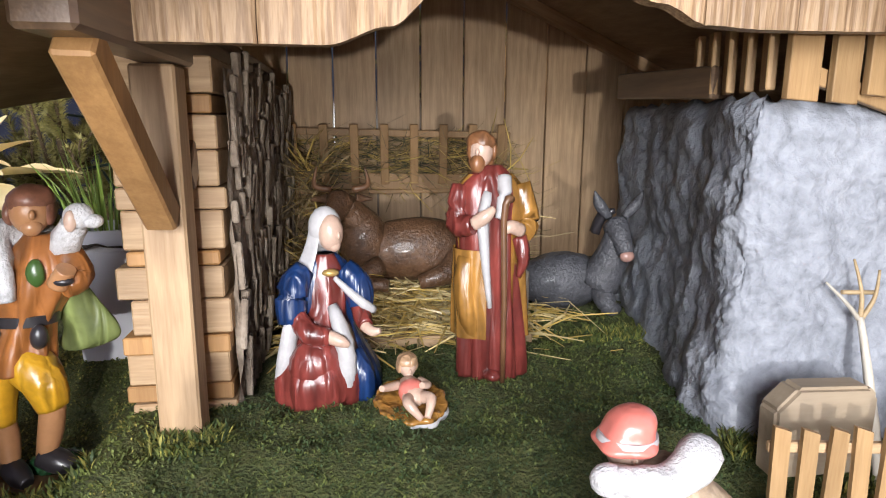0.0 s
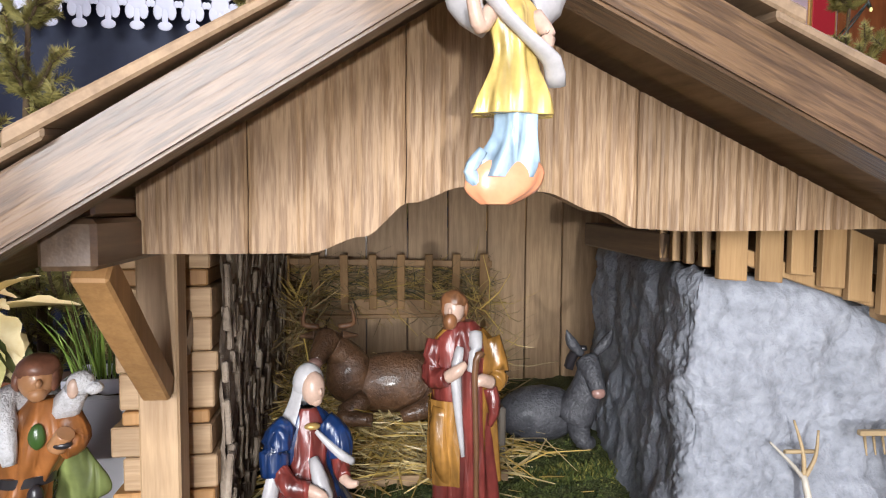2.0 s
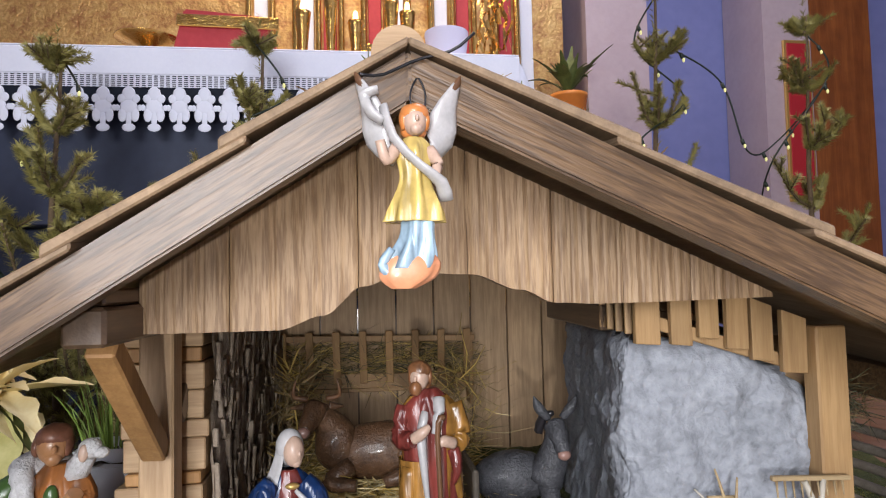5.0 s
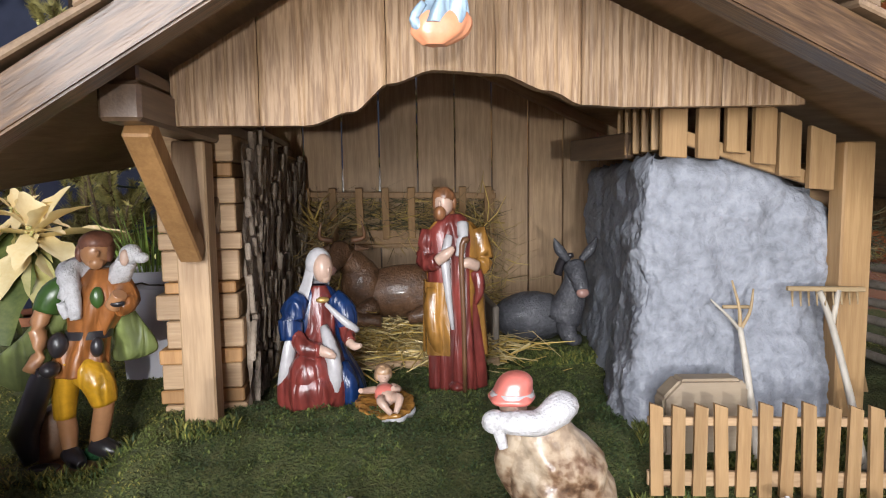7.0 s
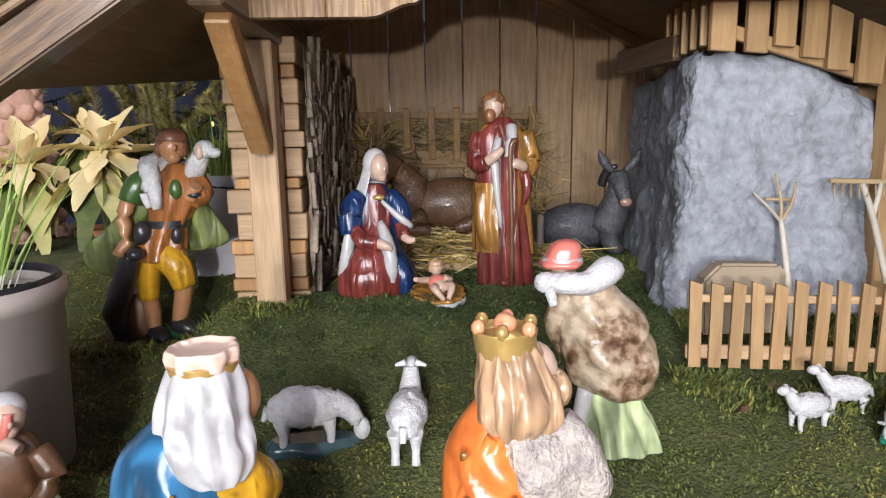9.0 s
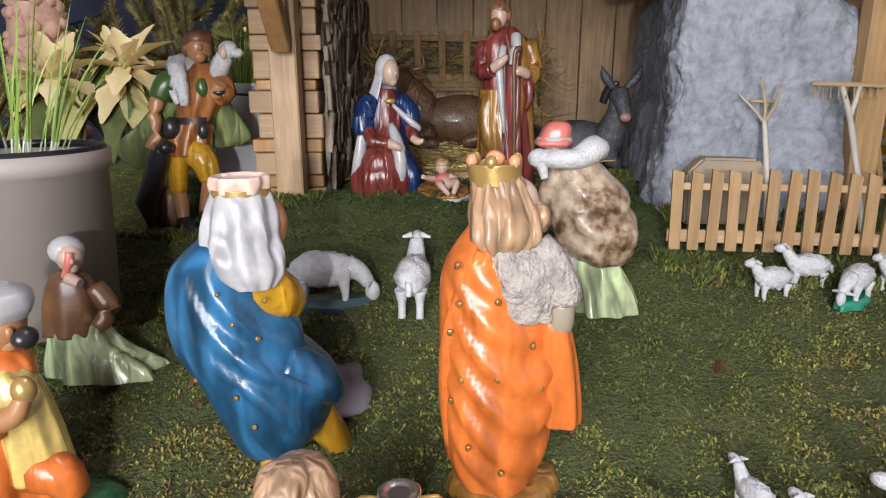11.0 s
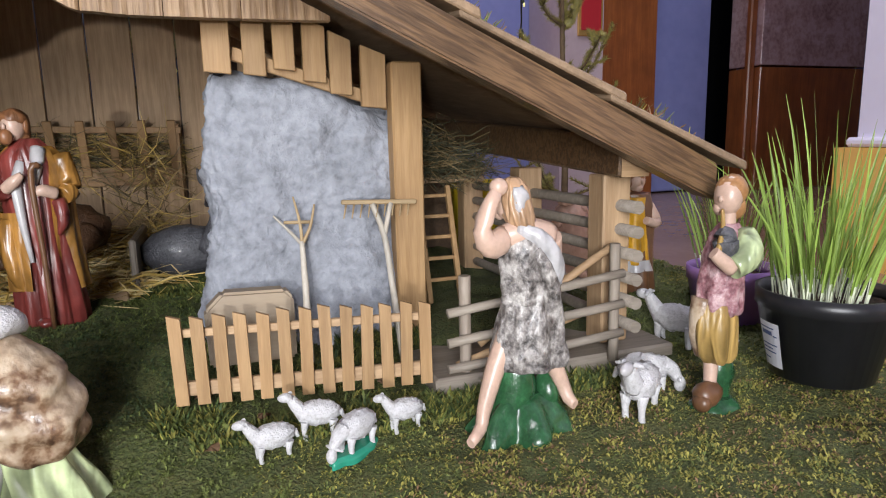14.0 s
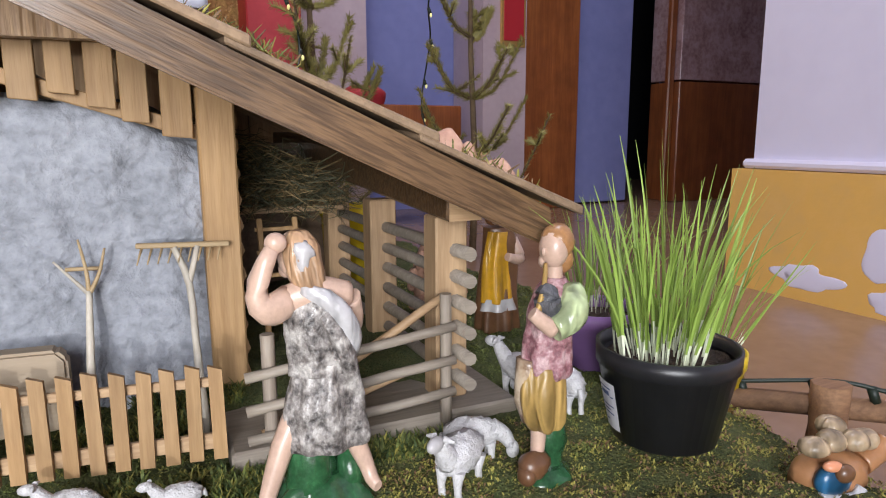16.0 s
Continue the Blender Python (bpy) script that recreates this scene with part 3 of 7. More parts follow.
class Figure:
    """One painted figure: every form goes into a single mesh, facing -y before it is turned."""

    def __init__(self):
        self.bm, self.mats = bmesh.new(), []

    def ix(self, m):
        if m not in self.mats:
            self.mats.append(m)
        return self.mats.index(m)

    def robe(self, m, rows, folds=9, amp=0.06, **kw):
        kw.setdefault("seg", 64)
        kw.setdefault("n", 28)
        amp *= 1.35
        loft(self.bm, rows, self.ix(m), folds, amp, **kw)
        return self

    def lump(self, m, c, r, **kw):
        ball(self.bm, c, r, self.ix(m), **kw)
        return self

    def limb(self, m, pts, radii, n=9, **kw):
        rows = [(*p, r * 0.88) for p, r in zip(pts, radii)]
        rows = spline(rows, n)
        tube(self.bm, [r[:3] for r in rows], [r[3] for r in rows], 12, self.ix(m), **kw)
        return self

    def head(self, c, r, skin, hair, long=0.0, lean=(0, 0)):
        """A head with nose and chin, turned by lean towards (x, y), and hair behind it."""
        x, y, z = c
        dx, dy = lean
        self.lump(skin, (x, y, z), (r * 0.80, r * 0.88, r), seg=18)
        self.lump(skin, (x + dx * r * 0.35, y - r * 0.45 + dy * r, z - r * 0.62), (r * 0.42, r * 0.42, r * 0.4))
        self.lump(skin, (x + dx * r * 0.8, y - r * 0.92 + dy * r, z - r * 0.08), (r * 0.14, r * 0.18, r * 0.22), seg=8)
        if hair:
            self.lump(hair, (x - dx * r * 0.12, y + r * 0.14, z + r * 0.42), (r * 0.93, r * 0.99, r * 0.70), lumps=0.12, freq=1.6 / r, seg=24)
            self.lump(hair, (x - dx * r * 0.2, y + r * 0.42, z + r * 0.05), (r * 0.92, r * 0.75, r * 0.8), lumps=0.14, freq=1.6 / r, seg=20)
            for s in (-1, 1):
                self.lump(hair, (x - dx * r * 0.2 + s * r * 0.72, y + r * 0.12, z - r * 0.05), (r * 0.28, r * 0.55, r * 0.6), lumps=0.2, freq=1.6 / r)
            if long:
                self.lump(hair, (x - dx * r * 0.2, y + r * 0.45, z - r * 0.5), (r * 0.9, r * 0.6, r * long), lumps=0.12, freq=1.3 / r)
        return self

    def stand(self, name, label, x, y, turn=0.0, size=1.0, z=None, category="figurine", tilt=0.0, wide=1.0, lean=0.0):
        z = ground_z(x, y) - 0.002 if z is None else z
        m = pose(x, y, z, tilt, 0, turn) @ Matrix.Diagonal((size * wide, size * wide, size, 1))
        for v in self.bm.verts:
            v.co.x += lean * v.co.z
        return obj(name, self.bm, self.mats, label, category, place=m)


# kneeling woman in blue and red
f = Figure()
f.robe(RED, [(0, -0.005, -0.008, 0.050, 0.045), (0.03, -0.006, -0.012, 0.050, 0.046), (0.06, -0.002, -0.002, 0.040, 0.040), (0.09, 0.004, 0.004, 0.026, 0.024), (0.115, 0.006, 0.006, 0.028, 0.020), (0.135, 0.006, 0.006, 0.022, 0.016), (0.15, 0.006, 0.004, 0.010, 0.010)], 8, 0.05)
f.robe(BLUE, [(0.0, 0.022, 0.018, 0.052, 0.036), (0.03, 0.020, 0.018, 0.046, 0.034), (0.07, 0.004, 0.018, 0.038, 0.028), (0.10, 0.004, 0.014, 0.040, 0.026), (0.125, 0.005, 0.012, 0.037, 0.022), (0.14, 0.005, 0.010, 0.026, 0.017), (0.15, 0.006, 0.008, 0.012, 0.010)], 9, 0.06)
f.lump(RED, (-0.010, -0.030, 0.042), (0.034, 0.026, 0.032), lumps=0.1)
f.limb(WHITE, [(-0.026, 0.004, 0.135), (-0.036, -0.018, 0.085), (-0.048, -0.020, 0.04), (-0.053, -0.012, 0.006)], [0.008, 0.011, 0.010, 0.006])
f.limb(WHITE, [(0.010, -0.018, 0.10), (0.020, -0.036, 0.07), (0.022, -0.040, 0.035), (0.016, -0.036, 0.006)], [0.007, 0.013, 0.013, 0.009])
f.limb(WHITE, [(0.014, -0.014, 0.128), (0.030, -0.022, 0.114), (0.046, -0.028, 0.102), (0.058, -0.022, 0.094)], [0.003, 0.005, 0.006, 0.005])
f.limb(BLUE, [(-0.018, -0.002, 0.136), (-0.034, -0.010, 0.115), (-0.036, -0.016, 0.085)], [0.014, 0.021, 0.018])
f.limb(RED, [(-0.030, -0.020, 0.092), (-0.018, -0.034, 0.078), (0.004, -0.042, 0.075)], [0.012, 0.013, 0.010])
f.limb(BLUE, [(0.026, -0.002, 0.136), (0.042, -0.008, 0.115), (0.044, -0.014, 0.096)], [0.014, 0.020, 0.016])
f.limb(RED, [(0.042, -0.014, 0.098), (0.044, -0.026, 0.088), (0.046, -0.036, 0.082)], [0.012, 0.012, 0.009])
f.limb(BLUE, [(0.030, -0.020, 0.050), (0.042, -0.028, 0.026), (0.044, -0.030, 0.004)], [0.016, 0.018, 0.014])
f.limb(SKIN, [(0.002, -0.042, 0.076), (0.016, -0.050, 0.072), (0.024, -0.052, 0.068)], [0.008, 0.007, 0.003])
f.limb(SKIN, [(0.044, -0.034, 0.082), (0.052, -0.044, 0.078), (0.060, -0.050, 0.080)], [0.007, 0.006, 0.003])
f.head((0.012, -0.004, 0.172), 0.0185, SKIN, None, lean=(0.5, 0.2))
f.lump(WHITE, (0.007, 0.006, 0.176), (0.0195, 0.018, 0.0215), seg=18)
f.robe(WHITE, [(0.125, -0.004, 0.010, 0.030, 0.020), (0.14, 0.0, 0.010, 0.024, 0.018), (0.16, 0.004, 0.008, 0.019, 0.016), (0.18, 0.006, 0.006, 0.016, 0.015)], 6, 0.06, arc=(20, 250))
f.lump(GOLD, (0.010, -0.013, 0.133), (0.010, 0.006, 0.004))
f.stand("kneeling_woman_figurine", "glazed kneeling woman figurine in blue cloak and red dress", -0.192, 0.085, 8, 0.96, wide=0.86)

# standing man with staff
f = Figure()
f.robe(RED, [(0, 0.004, 0, 0.042, 0.030), (0.03, 0.003, 0, 0.041, 0.030), (0.10, 0, 0, 0.036, 0.027), (0.16, -0.002, 0, 0.037, 0.025), (0.195, -0.002, 0, 0.037, 0.022), (0.212, -0.002, 0, 0.024, 0.017), (0.222, 0, 0, 0.011, 0.011)], 11, 0.10)
f.robe(OCHRE, [(0.042, 0.008, 0.008, 0.042, 0.030), (0.10, 0.006, 0.007, 0.040, 0.030), (0.16, 0.002, 0.005, 0.042, 0.028), (0.195, 0.0, 0.004, 0.040, 0.025), (0.213, -0.001, 0.003, 0.026, 0.019)], 9, 0.09, arc=(-72, 215))
f.robe(OCHRE, [(0.046, -0.004, -0.002, 0.041, 0.031), (0.075, -0.004, -0.001, 0.041, 0.031), (0.110, -0.004, 0, 0.0405, 0.030), (0.138, -0.004, 0, 0.0405, 0.0285)], 7, 0.05, arc=(140, 262))
f.limb(OCHRE, [(-0.030, -0.014, 0.13), (-0.034, -0.016, 0.10), (-0.026, -0.020, 0.06), (-0.016, -0.022, 0.044)], [0.012, 0.014, 0.013, 0.004])
f.limb(WHITE, [(-0.008, -0.018, 0.195), (-0.014, -0.026, 0.17), (-0.012, -0.031, 0.13), (-0.006, -0.033, 0.080)], [0.007, 0.008, 0.006, 0.003])
f.limb(WHITE, [(0.012, -0.014, 0.21), (0.010, -0.024, 0.19), (0.004, -0.028, 0.17)], [0.010, 0.009, 0.006])
f.limb(RED, [(-0.035, 0.0, 0.20), (-0.042, -0.012, 0.165), (-0.026, -0.030, 0.165)], [0.014, 0.015, 0.011])
f.limb(OCHRE, [(0.034, 0.0, 0.202), (0.043, -0.008, 0.165), (0.036, -0.020, 0.155)], [0.015, 0.016, 0.012])
f.limb(RED, [(0.030, -0.020, 0.150), (0.034, -0.026, 0.130), (0.028, -0.028, 0.110)], [0.010, 0.009, 0.003])
f.limb(SKIN, [(-0.026, -0.031, 0.166), (-0.014, -0.038, 0.174), (-0.004, -0.038, 0.182)], [0.008, 0.008, 0.004])
f.limb(SKIN, [(0.030, -0.028, 0.158), (0.016, -0.036, 0.163), (0.008, -0.038, 0.160)], [0.008, 0.008, 0.005])
f.limb(BROWN, [(0.010, -0.036, 0.0), (0.009, -0.040, 0.09), (0.006, -0.042, 0.17), (0.010, -0.042, 0.192), (0.016, -0.038, 0.190)], [0.0035, 0.0038, 0.0042, 0.0045, 0.004])
f.head((-0.014, -0.006, 0.237), 0.0175, SKIN, HAIR, 0.9, (-0.5, 0.05))
f.lump(HAIR, (-0.021, -0.021, 0.224), (0.009, 0.007, 0.009))
f.lump(RED, (0.0, -0.026, 0.006), (0.012, 0.014, 0.007))
f.stand("standing_man_figurine", "glazed standing man figurine in red robe and ochre cloak", -0.020, 0.115, 0, 1.0, wide=0.88)

# infant on straw
f = Figure()
f.robe(OCHRE, [(0.0, 0, 0, 0.036, 0.040), (0.010, 0, 0, 0.041, 0.045), (0.018, 0, 0, 0.040, 0.044), (0.016, 0, 0, 0.018, 0.02), (0.014, 0, 0, 0.002, 0.002)], 13, 0.10)
f.robe(WHITE, [(0.003, 0, -0.002, 0.038, 0.045), (0.010, 0, -0.002, 0.0425, 0.0475), (0.014, 0, -0.002, 0.041, 0.045)], 9, 0.06, arc=(195, 345))
f.lump(SKIN, (0.0, 0.0, 0.028), (0.015, 0.026, 0.014))
f.lump(PINK, (0.0, -0.002, 0.029), (0.0165, 0.016, 0.0145), lumps=0.1)
f.head((0.002, 0.028, 0.045), 0.0135, SKIN, FAIR)
f.limb(SKIN, [(-0.012, 0.012, 0.030), (-0.026, 0.004, 0.034), (-0.037, -0.006, 0.040)], [0.006, 0.0055, 0.004])
f.limb(SKIN, [(0.012, 0.010, 0.034), (0.018, -0.004, 0.036), (0.008, -0.012, 0.042)], [0.006, 0.0055, 0.004])
f.limb(SKIN, [(-0.008, -0.018, 0.030), (-0.012, -0.034, 0.034), (0.0, -0.044, 0.020)], [0.008, 0.007, 0.004])
f.limb(SKIN, [(0.008, -0.018, 0.030), (0.014, -0.032, 0.036), (0.006, -0.046, 0.022)], [0.008, 0.007, 0.004])
f.stand("infant_figurine", "glazed infant figurine lying on a golden straw cushion with white edge", -0.111, 0.034, 10, 0.80, category="figurine", tilt=10)

# lying ox
f = Figure()
f.lump(OX, (0.02, 0, 0.045), (0.088, 0.036, 0.044), lumps=0.10, seg=24)
f.lump(OX, (-0.05, -0.004, 0.060), (0.034, 0.032, 0.042), lumps=0.1, seg=18)
f.limb(OX, [(-0.05, 0, 0.075), (-0.070, -0.012, 0.100), (-0.078, -0.022, 0.110)], [0.030, 0.024, 0.020])
f.limb(OX, [(-0.078, -0.020, 0.116), (-0.090, -0.045, 0.098), (-0.094, -0.056, 0.090)], [0.021, 0.015, 0.011])
f.lump(MUZZLE, (-0.095, -0.060, 0.089), (0.010, 0.007, 0.008))
for s in (-1, 1):
    f.limb(BROWN, [(-0.078 + s * 0.014, -0.018, 0.130), (-0.078 + s * 0.034, -0.022, 0.136), (-0.078 + s * 0.030, -0.026, 0.160)], [0.005, 0.004, 0.001])
    f.limb(OX, [(-0.078 + s * 0.018, -0.014, 0.118), (-0.078 + s * 0.040, -0.010, 0.116)], [0.008, 0.002])
f.limb(OX, [(-0.03, -0.03, 0.03), (-0.06, -0.05, 0.014), (-0.02, -0.06, 0.010)], [0.016, 0.013, 0.010])
f.limb(OX, [(0.08, -0.02, 0.04), (0.06, -0.045, 0.022), (0.02, -0.05, 0.010)], [0.024, 0.018, 0.010])
f.stand("ox_figurine", "dark brown lying ox figurine in the straw", -0.092, 0.385, 0, 1.06, z=0.034)

# lying donkey
f = Figure()
f.lump(DONKEY, (-0.02, 0.02, 0.040), (0.066, 0.036, 0.040), lumps=0.10, seg=22)
f.limb(DONKEY, [(0.026, 0.0, 0.040), (0.040, -0.012, 0.085), (0.042, -0.020, 0.118)], [0.034, 0.025, 0.019])
f.limb(DONKEY, [(0.040, -0.014, 0.124), (0.042, -0.036, 0.106), (0.043, -0.046, 0.090)], [0.020, 0.015, 0.012])
f.lump(MUZZLE, (0.043, -0.050, 0.088), (0.010, 0.007, 0.008))
for s in (-1, 1):
    f.limb(DONKEY, [(0.042 + s * 0.010, -0.012, 0.134), (0.042 + s * 0.026, -0.014, 0.152), (0.042 + s * 0.034, -0.016, 0.170)], [0.006, 0.009, 0.001])
f.limb(DONKEY, [(0.03, -0.005, 0.03), (0.03, -0.03, 0.014), (0.045, -0.02, 0.008)], [0.020, 0.014, 0.010])
f.limb(DARK, [(0.02, 0.008, 0.11), (0.028, 0.0, 0.135), (0.040, -0.01, 0.142)], [0.008, 0.008, 0.004], wob=0.5)
f.stand("donkey_figurine", "dark grey lying donkey figurine with raised ears", 0.150, 0.30, 0, 1.0, z=0.005)

# angel hanging from the gable
f = Figure()
f.robe(SALMON, [(0, -0.010, 0, 0.010, 0.006), (0.010, -0.006, 0, 0.024, 0.010), (0.022, -0.002, 0, 0.026, 0.011), (0.03, 0, 0, 0.02, 0.009)], 5, 0.14)
f.robe(SKY_BLUE, [(0.018, -0.006, 0, 0.022, 0.011), (0.03, -0.001, 0, 0.021, 0.012), (0.05, 0.004, 0, 0.015, 0.012), (0.075, 0.005, 0, 0.016, 0.012)], 6, 0.16)
f.robe(PALE_YELLOW, [(0.060, 0.002, 0, 0.027, 0.015), (0.072, 0.003, 0, 0.024, 0.015), (0.10, 0.003, 0, 0.014, 0.012), (0.125, 0.003, 0, 0.018, 0.012), (0.138, 0.003, 0, 0.009, 0.008)], 8, 0.14)
f.limb(SKY_BLUE, [(-0.020, -0.004, 0.036), (-0.028, -0.002, 0.022), (-0.018, -0.002, 0.010)], [0.004, 0.006, 0.006])
f.limb(WHITE, [(-0.026, -0.008, 0.165), (-0.018, -0.014, 0.135), (0.004, -0.018, 0.110), (0.024, -0.014, 0.095), (0.030, -0.006, 0.080)], [0.007, 0.007, 0.006, 0.008, 0.008], squash=0.6)
for s in (-1, 1):
    f.limb(WHITE, [(s * 0.014, 0.008, 0.118), (s * 0.028, 0.010, 0.135), (s * 0.034, 0.008, 0.165), (s * 0.046, 0.006, 0.192)], [0.009, 0.017, 0.015, 0.006], squash=0.42)
f.limb(WHITE, [(-0.030, -0.008, 0.180), (-0.042, -0.006, 0.176), (-0.038, -0.008, 0.160), (-0.026, -0.010, 0.150)], [0.006, 0.007, 0.008, 0.006], squash=0.6)
for s in (-1, 1):
    f.limb(BROWN, [(s * 0.043, 0.006, 0.186), (s * 0.047, 0.006, 0.194), (s * 0.050, 0.006, 0.201)], [0.006, 0.005, 0.001], squash=0.5)
f.limb(SKIN, [(-0.014, -0.004, 0.128), (-0.024, -0.010, 0.115), (-0.030, -0.014, 0.132)], [0.007, 0.006, 0.005])
f.limb(SKIN, [(0.016, -0.004, 0.126), (0.022, -0.012, 0.112), (0.018, -0.016, 0.100)], [0.007, 0.006, 0.005])
f.head((0.003, -0.006, 0.153), 0.0145, SKIN, GINGER, 0.6)
f.stand("angel_figurine", "painted plaster angel in yellow and light blue hanging from gable", -0.066, -0.262, 4, 0.73, z=0.347, tilt=-2)
bm = bmesh.new()
tube(bm, spline([(-0.062, -0.252, 0.462), (-0.066, -0.252, 0.478), (-0.060, -0.249, 0.492), (-0.055, -0.250, 0.480), (-0.057, -0.252, 0.464)], 14), 0.0007, 6)
tube(bm, spline([(-0.10, -0.256, 0.492), (-0.085, -0.251, 0.493), (-0.06, -0.249, 0.505), (-0.035, -0.25, 0.512), (-0.02, -0.252, 0.524)], 12), 0.0011, 6)
obj("hanging_wire", bm, plain("wire_metal", (0.03, 0.03, 0.035), 0.4, 0.6), "thin dark wire holding the angel to the ridge", "wire")


def sheep(label, x, y, turn, size=1.0, graze=False, base=None, z=None, mat=FLEECE, face=None):
    f = Figure()
    f.lump(mat, (0, 0, 0.039), (0.034, 0.018, 0.019), lumps=0.20, freq=170, seg=30)
    if graze:
        f.limb(mat, [(0.024, 0, 0.042), (0.038, 0, 0.034), (0.046, 0, 0.022)], [0.014, 0.011, 0.008])
        f.lump(face or mat, (0.050, 0, 0.014), (0.008, 0.0065, 0.011))
        ears = (0.046, 0.024)
    else:
        f.limb(mat, [(0.022, 0, 0.040), (0.034, 0, 0.056), (0.040, 0, 0.066)], [0.014, 0.0105, 0.008])
        f.lump(face or mat, (0.047, 0, 0.067), (0.012, 0.0065, 0.0075))
        ears = (0.040, 0.071)
    for s in (-1, 1):
        f.limb(mat, [(ears[0], s * 0.005, ears[1]), (ears[0] - 0.002, s * 0.015, ears[1] - 0.002)], [0.004, 0.0015])
        for lx in (-0.022, 0.020):
            f.limb(mat, [(lx, s * 0.009, 0.030), (lx + 0.002, s * 0.009, 0.014), (lx, s * 0.009, 0.0)], [0.008, 0.0045, 0.0045])
    f.limb(mat, [(-0.033, 0, 0.040), (-0.038, 0, 0.028)], [0.005, 0.003])
    if base:
        f.robe(base, [(-0.004, 0.006, 0, 0.044, 0.018), (0.004, 0.006, 0, 0.044, 0.018), (0.009, 0.006, 0, 0.038, 0.012)], 7, 0.10)
    f.stand("sheep_figurine", label, x, y, turn, size, z, category="sheep")


GLASSY = paint("painted_dark_green_base", (0.05, 0.10, 0.11), 0.2, coat=0.5)
MINT = paint("painted_mint_base", (0.03, 0.28, 0.18), 0.25)
sheep("white grazing sheep figurine on a dark green base", -0.234, -0.212, 6, 0.95, True, GLASSY)
sheep("white sheep figurine turned towards the stable", -0.146, -0.225, 85, 0.95)
sheep("white grazing sheep figurine on mint green base behind a king", -0.052, -0.250, 190, 0.7, True, MINT)
sheep("white sheep figurine with lowered head beside the fence", 0.208, -0.220, 190, 0.58, False)
sheep("white sheep figurine with raised head beside the fence", 0.250, -0.206, 172, 0.60)
sheep("white grazing sheep figurine on a mint green base", 0.278, -0.240, 215, 0.64, True, MINT)
sheep("white sheep figurine walking by the fence", 0.326, -0.228, 185, 0.52)
sheep("white lamb figurine standing on the moss", 0.086, -0.448, 105, 0.48)
sheep("white lamb figurine walking on the moss", 0.100, -0.502, 104, 0.54)
sheep("larger white lamb figurine walking on the moss", 0.160, -0.512, 134, 0.68)
sheep("white sheep figurine with dark ears by the shepherd", 0.549, -0.277, 214, 0.88, face=WHITE)
sheep("small white sheep figurine grazing behind another", 0.576, -0.245, -15, 0.80, True)
sheep("white goat figurine by the barn corner", 0.684, -0.165, 120, 0.86)
sheep("white goat figurine behind the piper", 0.722, -0.195, 80, 0.80)


# young man carrying a lamb, seen in green cape beside the stable
def boulder(f, m, c, r):
    f.lump(m, c, r, lumps=0.35, freq=45, seg=16)


f = Figure()
OLIVE = cloth("painted_olive_cape", (0.15, 0.18, 0.06), 0.4, 0.15, 10, 0.005, 1.8, 0.5)
EARTH = paint("painted_earth_base", (0.19, 0.095, 0.045), 0.5, (0.5, 1.6), 40, 0.1, 0.4)
AUBURN = paint("painted_auburn_hair", (0.24, 0.10, 0.06), 0.45, (0.5, 1.4), 60, 0.3)
f.robe(EARTH, [(-0.012, -0.006, 0, 0.050, 0.034), (0.003, -0.006, 0, 0.046, 0.030), (0.010, -0.004, 0, 0.02, 0.016)], 6, 0.14, rough=0.1)
boulder(f, EARTH, (-0.022, 0.010, 0.030), (0.019, 0.020, 0.040))
boulder(f, ROCK_GREEN, (0.030, 0.004, 0.012), (0.026, 0.018, 0.012))
# breeches, shins and shoes, one foot set forward on the stone
f.limb(YELLOW, [(0.000, 0, 0.118), (-0.006, -0.004, 0.088), (-0.006, -0.004, 0.058)], [0.022, 0.016, 0.013])
f.limb(YELLOW, [(0.010, 0, 0.116), (0.030, -0.014, 0.098), (0.037, -0.014, 0.074)], [0.023, 0.020, 0.015])
f.limb(TAN, [(-0.006, -0.004, 0.062), (-0.003, -0.002, 0.040), (0.000, -0.006, 0.018)], [0.011, 0.011, 0.008])
f.limb(TAN, [(0.037, -0.014, 0.078), (0.033, -0.010, 0.050), (0.029, -0.012, 0.028)], [0.012, 0.012, 0.009])
f.limb(DARK, [(-0.002, -0.004, 0.018), (0.010, -0.016, 0.012), (0.018, -0.024, 0.009)], [0.011, 0.011, 0.006])
f.limb(DARK, [(0.026, -0.010, 0.028), (0.042, -0.016, 0.022), (0.054, -0.020, 0.019)], [0.012, 0.012, 0.006])
# belted tunic
f.robe(TUNIC, [(0.106, 0.006, 0, 0.030, 0.024), (0.120, 0.008, 0, 0.029, 0.022), (0.148, 0.016, 0, 0.023, 0.018), (0.170, 0.022, 0, 0.028, 0.020), (0.192, 0.026, 0, 0.030, 0.020), (0.208, 0.026, 0, 0.022, 0.016), (0.222, 0.026, 0, 0.010, 0.010)], 8, 0.10)
f.robe(DARK, [(0.146, 0.016, 0, 0.0245, 0.0195), (0.155, 0.017, 0, 0.0245, 0.0195)], 0, 0)
f.lump(DARK, (-0.010, -0.016, 0.142), (0.010, 0.008, 0.014), lumps=0.2).lump(DARK, (0.030, -0.019, 0.138), (0.007, 0.006, 0.011)).lump(GREEN, (0.030, -0.020, 0.192), (0.007, 0.005, 0.012), lumps=0.3)
